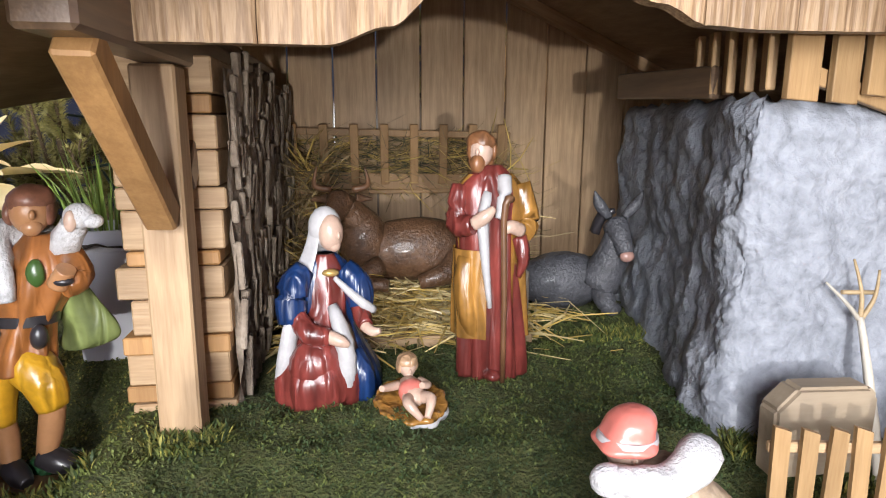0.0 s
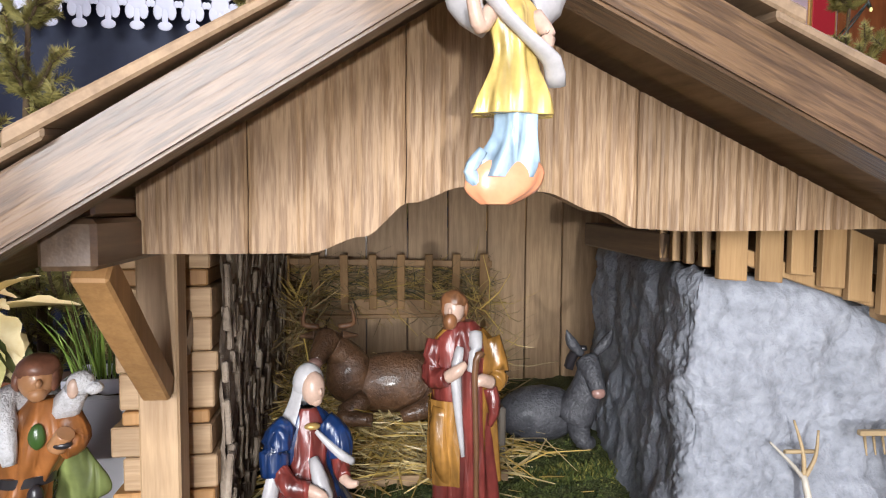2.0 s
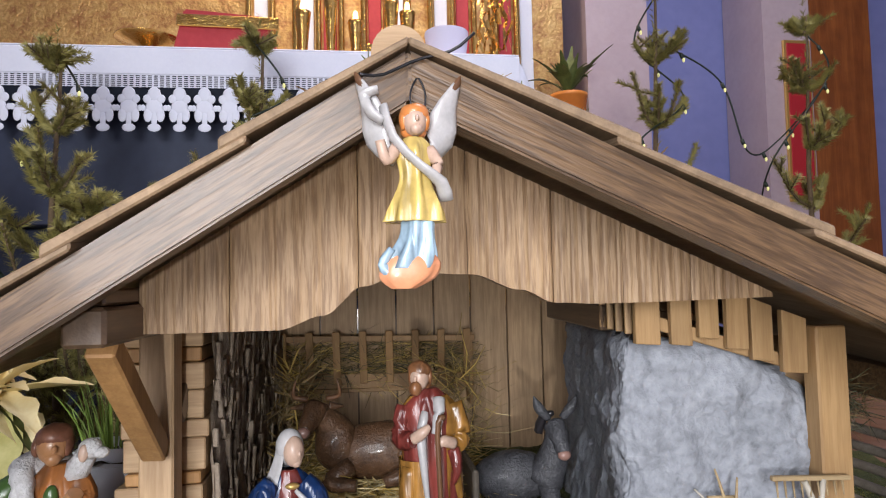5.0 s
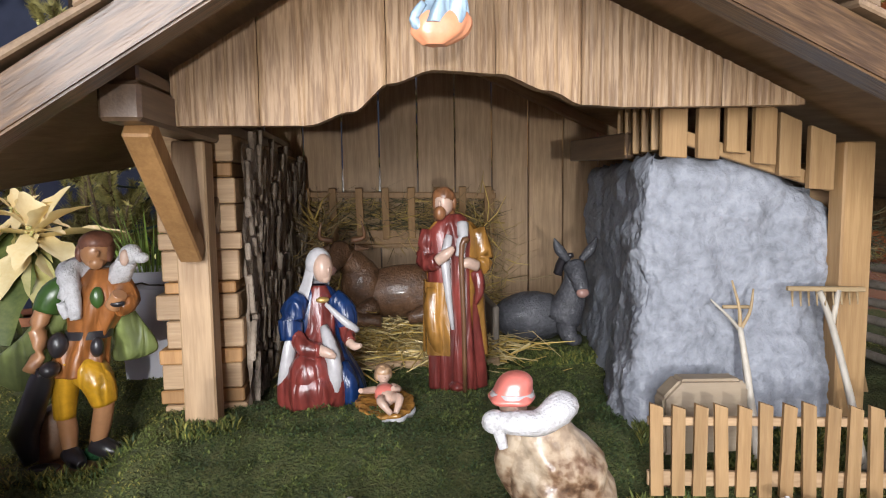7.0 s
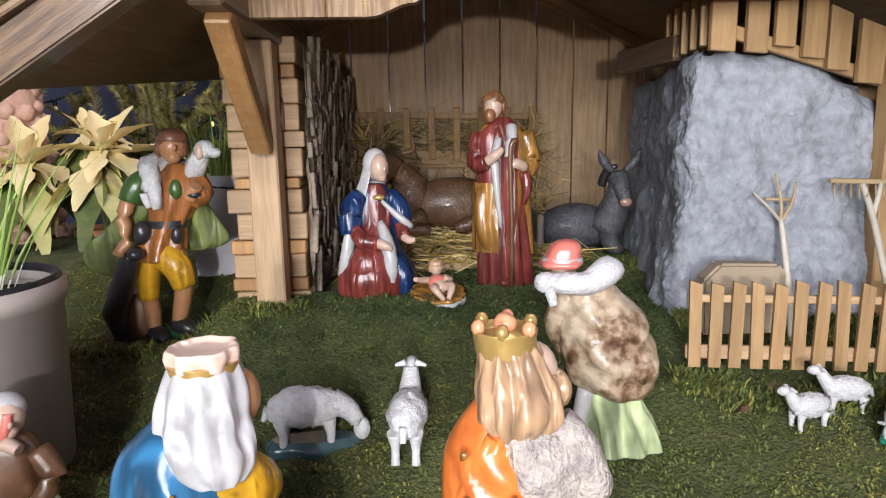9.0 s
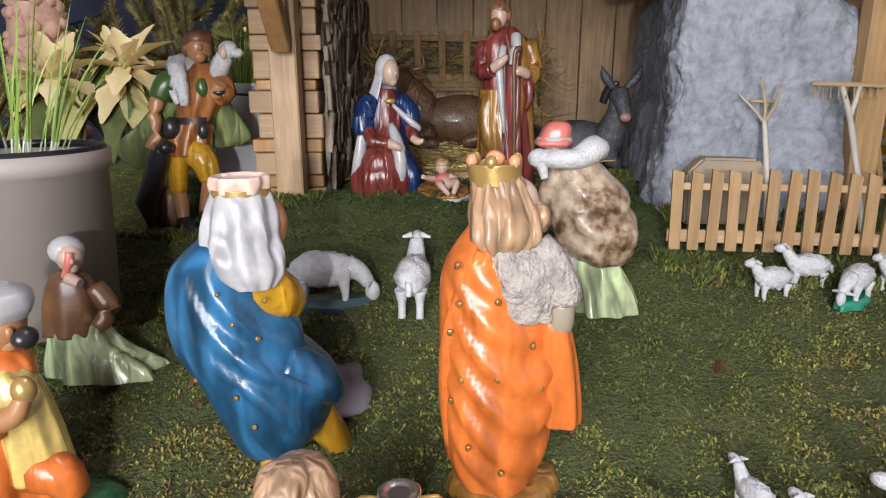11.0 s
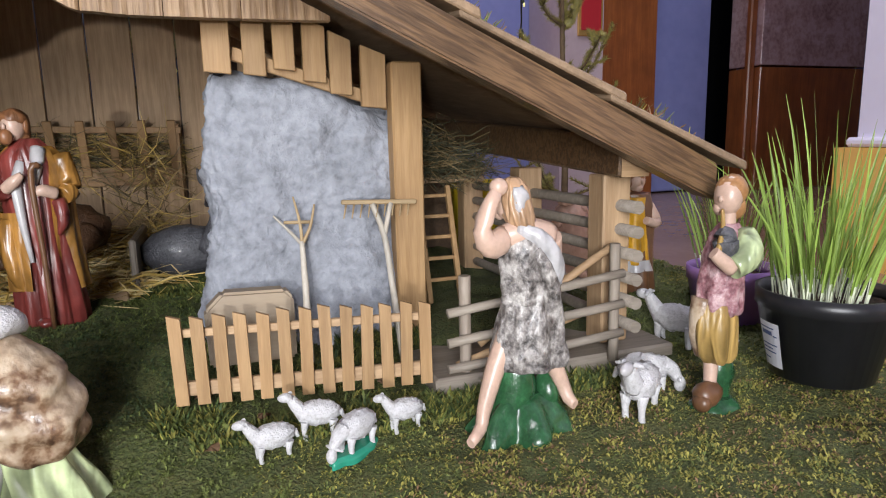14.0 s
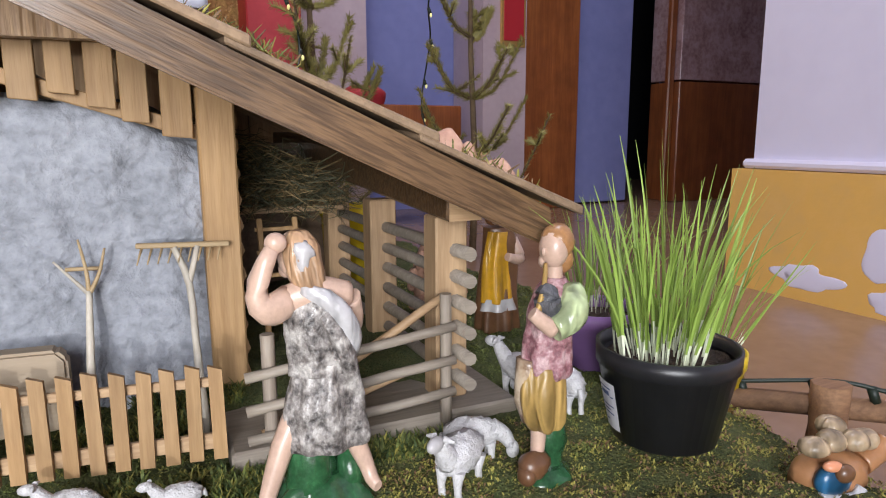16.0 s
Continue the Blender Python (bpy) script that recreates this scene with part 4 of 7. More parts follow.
# cape flying out to both sides
f.robe(OLIVE, [(0.086, -0.052, 0.016, 0.012, 0.006), (0.100, -0.060, 0.016, 0.024, 0.008), (0.122, -0.056, 0.016, 0.030, 0.010), (0.145, -0.036, 0.014, 0.024, 0.012), (0.180, -0.010, 0.010, 0.020, 0.014), (0.205, 0.006, 0.006, 0.014, 0.012)], 5, 0.10)
f.robe(OLIVE, [(0.114, 0.050, 0.016, 0.012, 0.006), (0.122, 0.058, 0.016, 0.023, 0.008), (0.136, 0.060, 0.016, 0.021, 0.010), (0.160, 0.048, 0.014, 0.018, 0.012), (0.185, 0.036, 0.010, 0.016, 0.014)], 4, 0.10)
# arm resting on the dog
f.limb(GREEN, [(-0.002, -0.002, 0.208), (-0.016, -0.006, 0.196), (-0.024, -0.008, 0.178)], [0.014, 0.018, 0.016])
f.limb(TAN, [(-0.026, -0.008, 0.180), (-0.031, -0.012, 0.160), (-0.026, -0.018, 0.138), (-0.034, -0.024, 0.116)], [0.0105, 0.010, 0.008, 0.009])
f.limb(DARK, [(-0.020, -0.024, 0.120), (-0.024, -0.020, 0.104), (-0.033, -0.018, 0.076), (-0.044, -0.014, 0.046), (-0.034, -0.018, 0.014)], [0.009, 0.014, 0.016, 0.017, 0.008], wob=0.3)
f.lump(DARK, (-0.014, -0.026, 0.118), (0.010, 0.012, 0.009)).lump(DARK, (-0.022, -0.018, 0.006), (0.020, 0.010, 0.006))
f.limb(TUNIC, [(0.048, -0.002, 0.204), (0.058, -0.010, 0.186), (0.050, -0.020, 0.180)], [0.014, 0.015, 0.012])
f.limb(TAN, [(0.046, -0.020, 0.182), (0.054, -0.026, 0.196)], [0.010, 0.009]).lump(DARK, (0.052, -0.027, 0.186), (0.008, 0.005, 0.004))
# lamb over the shoulders
f.limb(FLEECE, [(0.010, -0.022, 0.170), (0.006, -0.020, 0.198), (-0.004, -0.006, 0.218), (0.014, 0.016, 0.218), (0.040, 0.010, 0.208), (0.050, -0.010, 0.216), (0.058, -0.016, 0.232)], [0.006, 0.010, 0.016, 0.016, 0.014, 0.014, 0.012], n=16, wob=0.3)
f.limb(FLEECE, [(0.000, -0.016, 0.205), (-0.004, -0.022, 0.188), (0.002, -0.024, 0.172)], [0.008, 0.006, 0.004])
f.lump(FLEECE, (0.062, -0.018, 0.238), (0.012, 0.010, 0.011)).lump(FLEECE, (0.074, -0.022, 0.234), (0.008, 0.007, 0.006)).lump(SKIN, (0.058, -0.026, 0.235), (0.005, 0.003, 0.009))
f.head((0.024, -0.006, 0.242), 0.0195, TAN, AUBURN, 0.0, (0.4, 0))
f.stand("shepherd_figurine", "painted shepherd figurine in green cape with lamb and dark dog", -0.462, 0.040, 6, 1.0, lean=0.07)

# man in fur cape with hat, seen from behind
f = Figure()
f.robe(PALE_GREEN, [(0, 0.008, 0, 0.034, 0.030), (0.02, 0.004, 0, 0.031, 0.026), (0.045, -0.004, 0, 0.026, 0.022), (0.075, -0.008, 0, 0.022, 0.018)], 8, 0.17)
f.robe(FUR, [(0.050, 0.002, -0.004, 0.022, 0.024), (0.060, -0.001, -0.003, 0.034, 0.030), (0.080, -0.004, -0.002, 0.039, 0.033), (0.108, -0.010, 0, 0.038, 0.031), (0.128, -0.017, 0, 0.031, 0.026), (0.144, -0.024, 0, 0.022, 0.019), (0.152, -0.026, 0, 0.012, 0.012)], 6, 0.07, n=40, rough=0.05, swoop=(-55, 0.012, 0.034, 0.07))
f.limb(FUR, [(-0.036, 0, 0.138), (-0.048, 0.006, 0.112), (-0.040, 0.010, 0.080)], [0.014, 0.014, 0.006])
f.limb(FLEECE, [(-0.060, -0.010, 0.150), (-0.046, -0.016, 0.150), (-0.030, -0.018, 0.150), (-0.016, -0.014, 0.157), (-0.008, -0.006, 0.158), (-0.005, 0.006, 0.150)], [0.009, 0.0105, 0.0115, 0.0135, 0.013, 0.009], n=16, wob=0.22)
f.lump(FLEECE, (-0.063, -0.010, 0.150), (0.010, 0.009, 0.009)).limb(FLEECE, [(-0.061, -0.014, 0.146), (-0.058, -0.018, 0.132)], [0.006, 0.004])
f.head((-0.044, 0.010, 0.156), 0.014, SKIN, None)
f.robe(PINK, [(0.160, -0.046, 0.006, 0.017, 0.016), (0.163, -0.046, 0.006, 0.0185, 0.018), (0.168, -0.045, 0.006, 0.0155, 0.015), (0.176, -0.043, 0.006, 0.0135, 0.0135), (0.181, -0.042, 0.006, 0.009, 0.009), (0.183, -0.042, 0.006, 0.003, 0.003)], 5, 0.05)
f.robe(WHITE, [(0.165, -0.0455, 0.006, 0.0172, 0.0168), (0.168, -0.045, 0.006, 0.0162, 0.0158)], 0, 0)
f.limb(WHITE, [(-0.026, -0.008, 0.056), (-0.033, -0.010, 0.026), (-0.038, -0.012, 0.0)], [0.009, 0.0075, 0.006]).lump(WHITE, (-0.043, -0.016, 0.004), (0.010, 0.007, 0.004))
f.stand("shepherd_figurine", "painted shepherd figurine in fur cape, green skirt and red hat", 0.033, -0.217, 2, 1.0)

# king in blue cloak and white head cloth, from behind
f = Figure()
f.robe(ROCK_GREEN, [(-0.004, 0.022, 0.008, 0.042, 0.032), (0.006, 0.022, 0.008, 0.040, 0.030), (0.010, 0.022, 0.008, 0.02, 0.01)], 5, 0.1)
f.limb(YELLOW, [(0.006, 0, 0.070), (0.010, -0.004, 0.038), (0.008, -0.006, 0.006)], [0.020, 0.013, 0.010])
f.limb(YELLOW, [(0.016, 0.006, 0.070), (0.036, 0.016, 0.045), (0.050, 0.024, 0.016)], [0.022, 0.015, 0.011])
f.limb(SALMON, [(0.050, 0.024, 0.014), (0.062, 0.020, 0.011), (0.070, 0.018, 0.009)], [0.010, 0.008, 0.004])
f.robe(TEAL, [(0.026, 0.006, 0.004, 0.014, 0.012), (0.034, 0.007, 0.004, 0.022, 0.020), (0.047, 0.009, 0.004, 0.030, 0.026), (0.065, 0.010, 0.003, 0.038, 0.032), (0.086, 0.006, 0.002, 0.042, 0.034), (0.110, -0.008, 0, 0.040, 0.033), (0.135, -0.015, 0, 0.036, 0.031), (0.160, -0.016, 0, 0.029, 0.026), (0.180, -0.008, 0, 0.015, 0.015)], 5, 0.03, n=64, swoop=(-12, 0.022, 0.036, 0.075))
f.limb(TEAL, [(0.018, -0.010, 0.096), (0.038, -0.004, 0.084), (0.049, 0.004, 0.070)], [0.020, 0.018, 0.010])
f.limb(YELLOW, [(0.004, -0.004, 0.158), (0.012, -0.002, 0.144), (0.018, 0.008, 0.134), (0.021, 0.018, 0.130)], [0.018, 0.019, 0.018, 0.013])
f.robe(WHITECLOTH, [(0.150, 0.008, -0.016, 0.012, 0.010), (0.158, 0.004, -0.012, 0.0205, 0.017), (0.170, 0.001, -0.008, 0.0225, 0.020), (0.182, -0.001, -0.003, 0.0225, 0.0205), (0.196, 0.000, -0.001, 0.0200, 0.0195), (0.206, 0, 0, 0.0165, 0.0165)], 9, 0.10, swoop=(-60, 0.01, 0.022, 0.04), n=44)
f.head((0.012, 0.006, 0.184), 0.0165, TAN, None)
f.robe(GOLD, [(0.201, 0, 0, 0.0172, 0.0172), (0.207, 0, 0, 0.0176, 0.0176)], 0, 0)
f.robe(paint("painted_cream", (0.75, 0.55, 0.45), 0.3), [(0.205, 0, 0, 0.0168, 0.0168), (0.210, 0, 0, 0.0176, 0.0176), (0.2145, 0, 0, 0.0165, 0.0165), (0.212, 0, 0, 0.012, 0.012), (0.211, 0, 0, 0.004, 0.004)], 7, 0.12, rough=0.12)
rnd = random.Random(17)
for k in range(9):
    sx, sz = rnd.uniform(-0.034, 0.030), rnd.uniform(0.055, 0.15)
    f.lump(OCHRE, (sx * 0.9 - 0.002, -0.031 * math.sqrt(max(0.1, 1 - (sx / 0.042) ** 2)), sz), (0.0016, 0.0009, 0.0016), seg=8, lumps=0.5, freq=300)
f.stand("king_figurine", "painted king figurine in blue cloak and white head cloth", -0.253, -0.395, 0, 1.10, z=-0.148)

# king in orange cloak with crown, from behind
f = Figure()
f.robe(OCHRE, [(-0.006, 0.002, 0, 0.040, 0.032), (0.010, 0.002, 0, 0.036, 0.030), (0.014, 0.002, 0, 0.03, 0.02)], 5, 0.1)
f.robe(ORANGE, [(0.003, -0.006, -0.004, 0.012, 0.016), (0.010, -0.005, -0.002, 0.022, 0.024), (0.024, -0.004, 0, 0.030, 0.029), (0.042, -0.004, 0, 0.0335, 0.031), (0.070, -0.004, 0, 0.0355, 0.032), (0.094, -0.004, 0, 0.0365, 0.031), (0.130, -0.009, 0, 0.032, 0.028), (0.160, -0.013, 0, 0.025, 0.022), (0.184, -0.010, 0, 0.013, 0.013)], 4, 0.03, n=72, swoop=(-52, 0.017, 0.028, 0.060))
# cloak's edge hanging over the forearm
f.robe(ORANGE, [(0.052, 0.038, -0.006, 0.012, 0.008), (0.060, 0.038, -0.006, 0.013, 0.009), (0.090, 0.035, -0.008, 0.012, 0.010), (0.118, 0.031, -0.010, 0.010, 0.010), (0.132, 0.028, -0.010, 0.006, 0.007)], 5, 0.14)
for x, low, r in ((-0.036, 0.03, 0.0065), (-0.027, 0.02, 0.006), (-0.016, 0.03, 0.005)):
    f.limb(ORANGE, [(x * 0.45, -0.018, 0.172), (x * 0.9, -0.020 + abs(x) * 0.2, 0.130), (x, -0.024 + abs(x) * 0.45, 0.080), (x * 0.95, -0.022 + abs(x) * 0.4, low)], [r * 0.6, r, r * 1.1, r * 0.5])
f.robe(SPOTTED, [(0.128, 0.012, -0.006, 0.020, 0.018), (0.150, 0.008, -0.006, 0.024, 0.022), (0.172, 0.002, -0.004, 0.022, 0.019), (0.186, 0, -0.002, 0.012, 0.012)], 6, 0.08, rough=0.16)
f.limb(SPOTTED, [(0.016, -0.006, 0.172), (0.029, -0.012, 0.156), (0.033, -0.014, 0.138)], [0.014, 0.0145, 0.012], wob=0.25)
f.limb(SACKCLOTH, [(0.033, -0.014, 0.140), (0.033, -0.012, 0.124), (0.035, -0.004, 0.118)], [0.0095, 0.0095, 0.006])
f.head((0.008, 0.006, 0.196), 0.016, SKIN, None, 0, (0.9, 0.6))
f.robe(FAIR, [(0.170, -0.004, -0.014, 0.012, 0.008), (0.178, -0.002, -0.010, 0.0205, 0.016), (0.190, -0.002, -0.005, 0.0215, 0.0195), (0.202, -0.004, -0.001, 0.0185, 0.018), (0.212, -0.006, 0, 0.0155, 0.0155), (0.218, -0.006, 0, 0.010, 0.010)], 12, 0.10, rough=0.10)
f.lump(FAIR, (0.020, 0.002, 0.188), (0.007, 0.010, 0.010), lumps=0.2, freq=120).lump(FAIR, (0.012, -0.006, 0.176), (0.009, 0.010, 0.008), lumps=0.2, freq=120)
f.robe(GOLD, [(0.209, -0.007, 0, 0.0155, 0.0155), (0.217, -0.008, 0, 0.0160, 0.0160), (0.222, -0.008, 0, 0.0162, 0.0162), (0.218, -0.008, 0, 0.0125, 0.0125), (0.222, -0.008, 0, 0.004, 0.004)], 0, 0)
for k in range(6):
    an = k * 1.047 + 0.3
    f.lump(SALMON if k % 2 else GOLD, (-0.008 + 0.0145 * math.cos(an), 0.0145 * math.sin(an), 0.2235), (0.0036, 0.0036, 0.0042), seg=8)
f.lump(SALMON, (-0.008, 0, 0.224), (0.006, 0.006, 0.005), lumps=0.3, freq=120)
for sx, sz in ((-0.031, 0.165), (-0.030, 0.141), (-0.035, 0.122), (-0.028, 0.093), (-0.034, 0.077), (-0.024, 0.048), (-0.004, 0.033), (-0.008, 0.145), (0.014, 0.116), (0.006, 0.064), (0.020, 0.087), (-0.007, 0.096)):
    f.lump(OCHRE, (sx, -0.0318 * math.sqrt(max(0.05, 1 - ((sx + 0.004) / 0.039) ** 2)), sz), (0.0022, 0.0009, 0.0022), seg=8, lumps=0.5, freq=300)
f.stand("king_figurine", "painted crowned king figurine in orange cloak with gold stars", -0.079, -0.405, 0, 1.075, z=-0.142)

# kneeling king in orange turban and his companion
f = Figure()
f.robe(ROCK_GREEN, [(0, 0.01, 0, 0.055, 0.034), (0.010, 0.01, 0, 0.05, 0.03), (0.014, 0.01, 0, 0.02, 0.01)], 5, 0.1)
f.robe(ORANGE, [(0.008, -0.014, 0, 0.042, 0.034), (0.035, -0.012, 0, 0.040, 0.032), (0.08, -0.014, 0, 0.032, 0.026), (0.115, -0.010, 0, 0.028, 0.022), (0.130, -0.006, 0, 0.012, 0.012)], 9, 0.12)
f.robe(PALE_YELLOW, [(0.035, 0.014, -0.006, 0.024, 0.022), (0.07, 0.012, -0.006, 0.022, 0.02), (0.10, 0.006, -0.006, 0.020, 0.018), (0.12, 0.0, -0.004, 0.012, 0.012)], 7, 0.1)
f.limb(ORANGE, [(0.010, -0.010, 0.04), (0.034, -0.014, 0.036), (0.040, -0.010, 0.018)], [0.020, 0.018, 0.012])
f.limb(ORANGE, [(-0.02, -0.016, 0.115), (-0.014, -0.030, 0.085), (0.010, -0.034, 0.086)], [0.016, 0.015, 0.012])
f.limb(TAN, [(0.010, -0.034, 0.088), (0.024, -0.034, 0.094), (0.030, -0.032, 0.106)], [0.009, 0.008, 0.006])
f.lump(GOLD, (0.030, -0.030, 0.110), (0.008, 0.008, 0.010))
f.head((0.004, -0.002, 0.146), 0.0185, TAN, None, 0, (0.8, 0.3))
f.lump(DARK, (0.022, -0.008, 0.138), (0.008, 0.010, 0.008))
f.robe(WHITE, [(0.150, 0, 0, 0.0195, 0.0195), (0.158, 0, 0, 0.024, 0.023), (0.168, 0, 0, 0.022, 0.022), (0.174, 0, 0, 0.010, 0.010)], 6, 0.06)
f.stand("king_figurine", "painted kneeling king figurine in orange robe and white turban", -0.405, -0.425, 0, 0.92)
f = Figure()
f.robe(PALE_GREEN, [(0, 0.03, 0, 0.060, 0.030), (0.014, 0.024, 0, 0.056, 0.028), (0.04, 0.006, 0, 0.036, 0.024), (0.07, 0, 0, 0.026, 0.02)], 8, 0.14)
f.robe(BROWN, [(0.05, -0.002, 0, 0.030, 0.024), (0.085, 0, 0, 0.030, 0.022), (0.11, 0, 0, 0.022, 0.018), (0.12, 0, 0, 0.010, 0.010)], 7, 0.1)
f.limb(BROWN, [(0.024, 0, 0.10), (0.040, -0.006, 0.078), (0.030, -0.016, 0.060)], [0.013, 0.012, 0.009])
f.limb(SKIN, [(0.006, -0.014, 0.115), (0.020, -0.018, 0.110)], [0.008, 0.006])
f.head((0.004, -0.002, 0.134), 0.016, SKIN, None, 0, (0.8, 0))
f.lump(WHITE, (-0.002, 0.004, 0.140), (0.018, 0.017, 0.016))
f.limb(PINK, [(0.010, -0.012, 0.142), (0.008, -0.014, 0.128), (0.002, -0.014, 0.116)], [0.005, 0.005, 0.004])
f.stand("kneeling_woman_figurine", "painted kneeling companion figurine in brown jacket and green skirt", -0.428, -0.300, 0, 0.78)

# woman with jug in the foreground
f = Figure()
f.robe(SKY_BLUE, [(0, 0, 0, 0.045, 0.035), (0.03, 0, 0, 0.040, 0.032), (0.07, 0, 0, 0.030, 0.024), (0.095, 0, 0, 0.036, 0.022), (0.105, 0, 0, 0.026, 0.018), (0.112, 0, 0, 0.010, 0.010)], 7, 0.08)
f.robe(SKIN, [(0.100, 0, -0.002, 0.020, 0.014), (0.110, 0, 0, 0.010, 0.010), (0.122, 0, 0.002, 0.0085, 0.0085)], 0, 0)
f.robe(FAIR, [(0.112, 0, 0.002, 0.010, 0.009), (0.122, 0, 0.002, 0.0175, 0.0165), (0.136, 0, 0.002, 0.0185, 0.0185), (0.148, 0, 0.004, 0.013, 0.013), (0.152, 0, 0.004, 0.004, 0.004)], 15, 0.035)
f.head((0.001, 0.008, 0.132), 0.017, SKIN, None)
f.robe(FAIR, [(0.138, -0.006, -0.014, 0.008, 0.006), (0.144, -0.006, -0.012, 0.012, 0.012), (0.152, -0.005, -0.008, 0.011, 0.011), (0.156, -0.005, -0.007, 0.004, 0.004)], 7, 0.06)
f.limb(SKY_BLUE, [(0.030, 0, 0.10), (0.044, 0.008, 0.085), (0.048, 0.022, 0.095)], [0.014, 0.012, 0.009])
f.robe(SILVER, [(0.073, 0.046, 0.03, 0.009, 0.009), (0.086, 0.046, 0.03, 0.015, 0.015), (0.098, 0.046, 0.03, 0.012, 0.012), (0.106, 0.046, 0.03, 0.008, 0.008), (0.114, 0.046, 0.03, 0.012, 0.012), (0.113, 0.046, 0.03, 0.006, 0.006)], 0, 0)
for s in (-1, 1):
    f.limb(GOLD, [(0.046 + s * 0.010, 0.03, 0.108), (0.046 + s * 0.022, 0.03, 0.108), (0.046 + s * 0.014, 0.03, 0.090)], [0.003, 0.003, 0.003])
f.stand("kneeling_woman_figurine", "painted woman figurine with hair bun and silver jug", -0.195, -0.535, 0, 1.04, z=-0.192)

# shepherd shading his eyes, on a green rock
f = Figure()
f.robe(ROCK_GREEN, [(-0.004, -0.002, 0, 0.054, 0.038), (0.006, -0.002, 0, 0.050, 0.034), (0.024, 0.0, 0.004, 0.034, 0.024), (0.030, 0, 0.004, 0.02, 0.014)], 7, 0.18, rough=0.12)
boulder(f, ROCK_GREEN, (-0.008, 0.006, 0.030), (0.023, 0.022, 0.036))
boulder(f, ROCK_GREEN, (0.028, 0.0, 0.022), (0.013, 0.015, 0.026))
f.limb(SKIN, [(-0.014, 0.002, 0.085), (-0.033, -0.004, 0.056), (-0.048, -0.010, 0.024), (-0.053, -0.014, 0.012), (-0.068, -0.024, 0.005)], [0.012, 0.011, 0.008, 0.007, 0.005])
f.limb(SKIN, [(0.016, 0.002, 0.085), (0.026, -0.006, 0.062), (0.038, -0.012, 0.036), (0.041, -0.018, 0.026), (0.044, -0.026, 0.022)], [0.012, 0.011, 0.008, 0.007, 0.005])
f.robe(GREY_FUR, [(0.054, 0.006, 0, 0.034, 0.027), (0.060, 0.006, 0, 0.036, 0.028), (0.085, 0.006, 0, 0.033, 0.026), (0.108, 0.006, 0, 0.027, 0.021), (0.116, 0.005, 0, 0.0245, 0.0195)], 8, 0.13, rough=0.10)
f.robe(GREY_FUR, [(0.108, 0.005, 0, 0.0265, 0.021), (0.120, 0.004, 0, 0.0265, 0.0205), (0.140, 0.003, 0, 0.0275, 0.0205), (0.156, 0.004, 0, 0.026, 0.019), (0.163, 0.004, 0, 0.018, 0.014)], 6, 0.07, rough=0.08)
f.limb(SKIN, [(-0.026, 0.0, 0.160), (0.0, -0.004, 0.164), (0.030, 0.0, 0.160)], [0.011, 0.014, 0.011])
f.limb(SKIN, [(0.0, 0.0, 0.164), (-0.004, 0.0, 0.176)], [0.012, 0.009])
f.limb(WHITECLOTH, [(-0.012, -0.010, 0.168), (0.006, -0.018, 0.162), (0.020, -0.019, 0.148), (0.028, -0.014, 0.132), (0.031, -0.008, 0.118)], [0.005, 0.008, 0.010, 0.010, 0.004])
f.limb(GREY_FUR, [(0.004, -0.018, 0.152), (0.012, -0.020, 0.138), (0.022, -0.018, 0.120), (0.030, -0.010, 0.090), (0.036, -0.004, 0.070)], [0.006, 0.008, 0.009, 0.010, 0.006], wob=0.3)
f.limb(SKIN, [(-0.022, 0, 0.160), (-0.036, -0.010, 0.157), (-0.046, -0.012, 0.161), (-0.046, -0.010, 0.176), (-0.034, -0.012, 0.198)], [0.013, 0.0125, 0.011, 0.010, 0.0065])
f.lump(SKIN, (-0.031, -0.010, 0.201), (0.009, 0.008, 0.007))
f.limb(SKIN, [(0.030, 0, 0.158), (0.036, 0.008, 0.138), (0.030, 0.018, 0.124)], [0.012, 0.010, 0.007])
f.head((-0.014, 0.008, 0.190), 0.0165, SKIN, None, 0, (-0.8, 0.8))
f.robe(FAIR, [(0.160, 0.004, -0.008, 0.008, 0.007), (0.172, -0.004, -0.004, 0.014, 0.012), (0.186, -0.008, 0.001, 0.016, 0.0155), (0.198, -0.009, 0.002, 0.0145, 0.0145), (0.206, -0.010, 0.002, 0.008, 0.008), (0.208, -0.010, 0.002, 0.002, 0.002)], 11, 0.07, rough=0.06)
f.lump(WHITE, (-0.009, -0.0118, 0.191), (0.008, 0.0035, 0.009), lumps=0.7, freq=160)
f.stand("shepherd_figurine", "painted shepherd figurine in grey fur on a green rock", 0.430, -0.262, 0, 1.12, wide=0.82)

# piper
f = Figure()
boulder(f, ROCK_GREEN, (0.010, 0.006, 0.022), (0.015, 0.016, 0.036))
f.robe(ROCK_GREEN, [(-0.006, 0.0, 0, 0.030, 0.024), (0.004, 0.002, 0, 0.026, 0.022), (0.010, 0.004, 0, 0.016, 0.014)], 5, 0.16)
f.limb(SKIN, [(-0.006, 0, 0.06), (-0.008, -0.004, 0.040), (-0.010, -0.006, 0.026)], [0.009, 0.008, 0.007])
f.lump(BROWN, (-0.016, -0.010, 0.018), (0.016, 0.012, 0.011), lumps=0.2).lump(BROWN, (-0.026, -0.014, 0.012), (0.008, 0.010, 0.008))
f.limb(FUR, [(-0.014, 0.004, 0.100), (-0.017, 0.004, 0.075), (-0.012, 0.004, 0.050)], [0.012, 0.012, 0.009], wob=0.2)
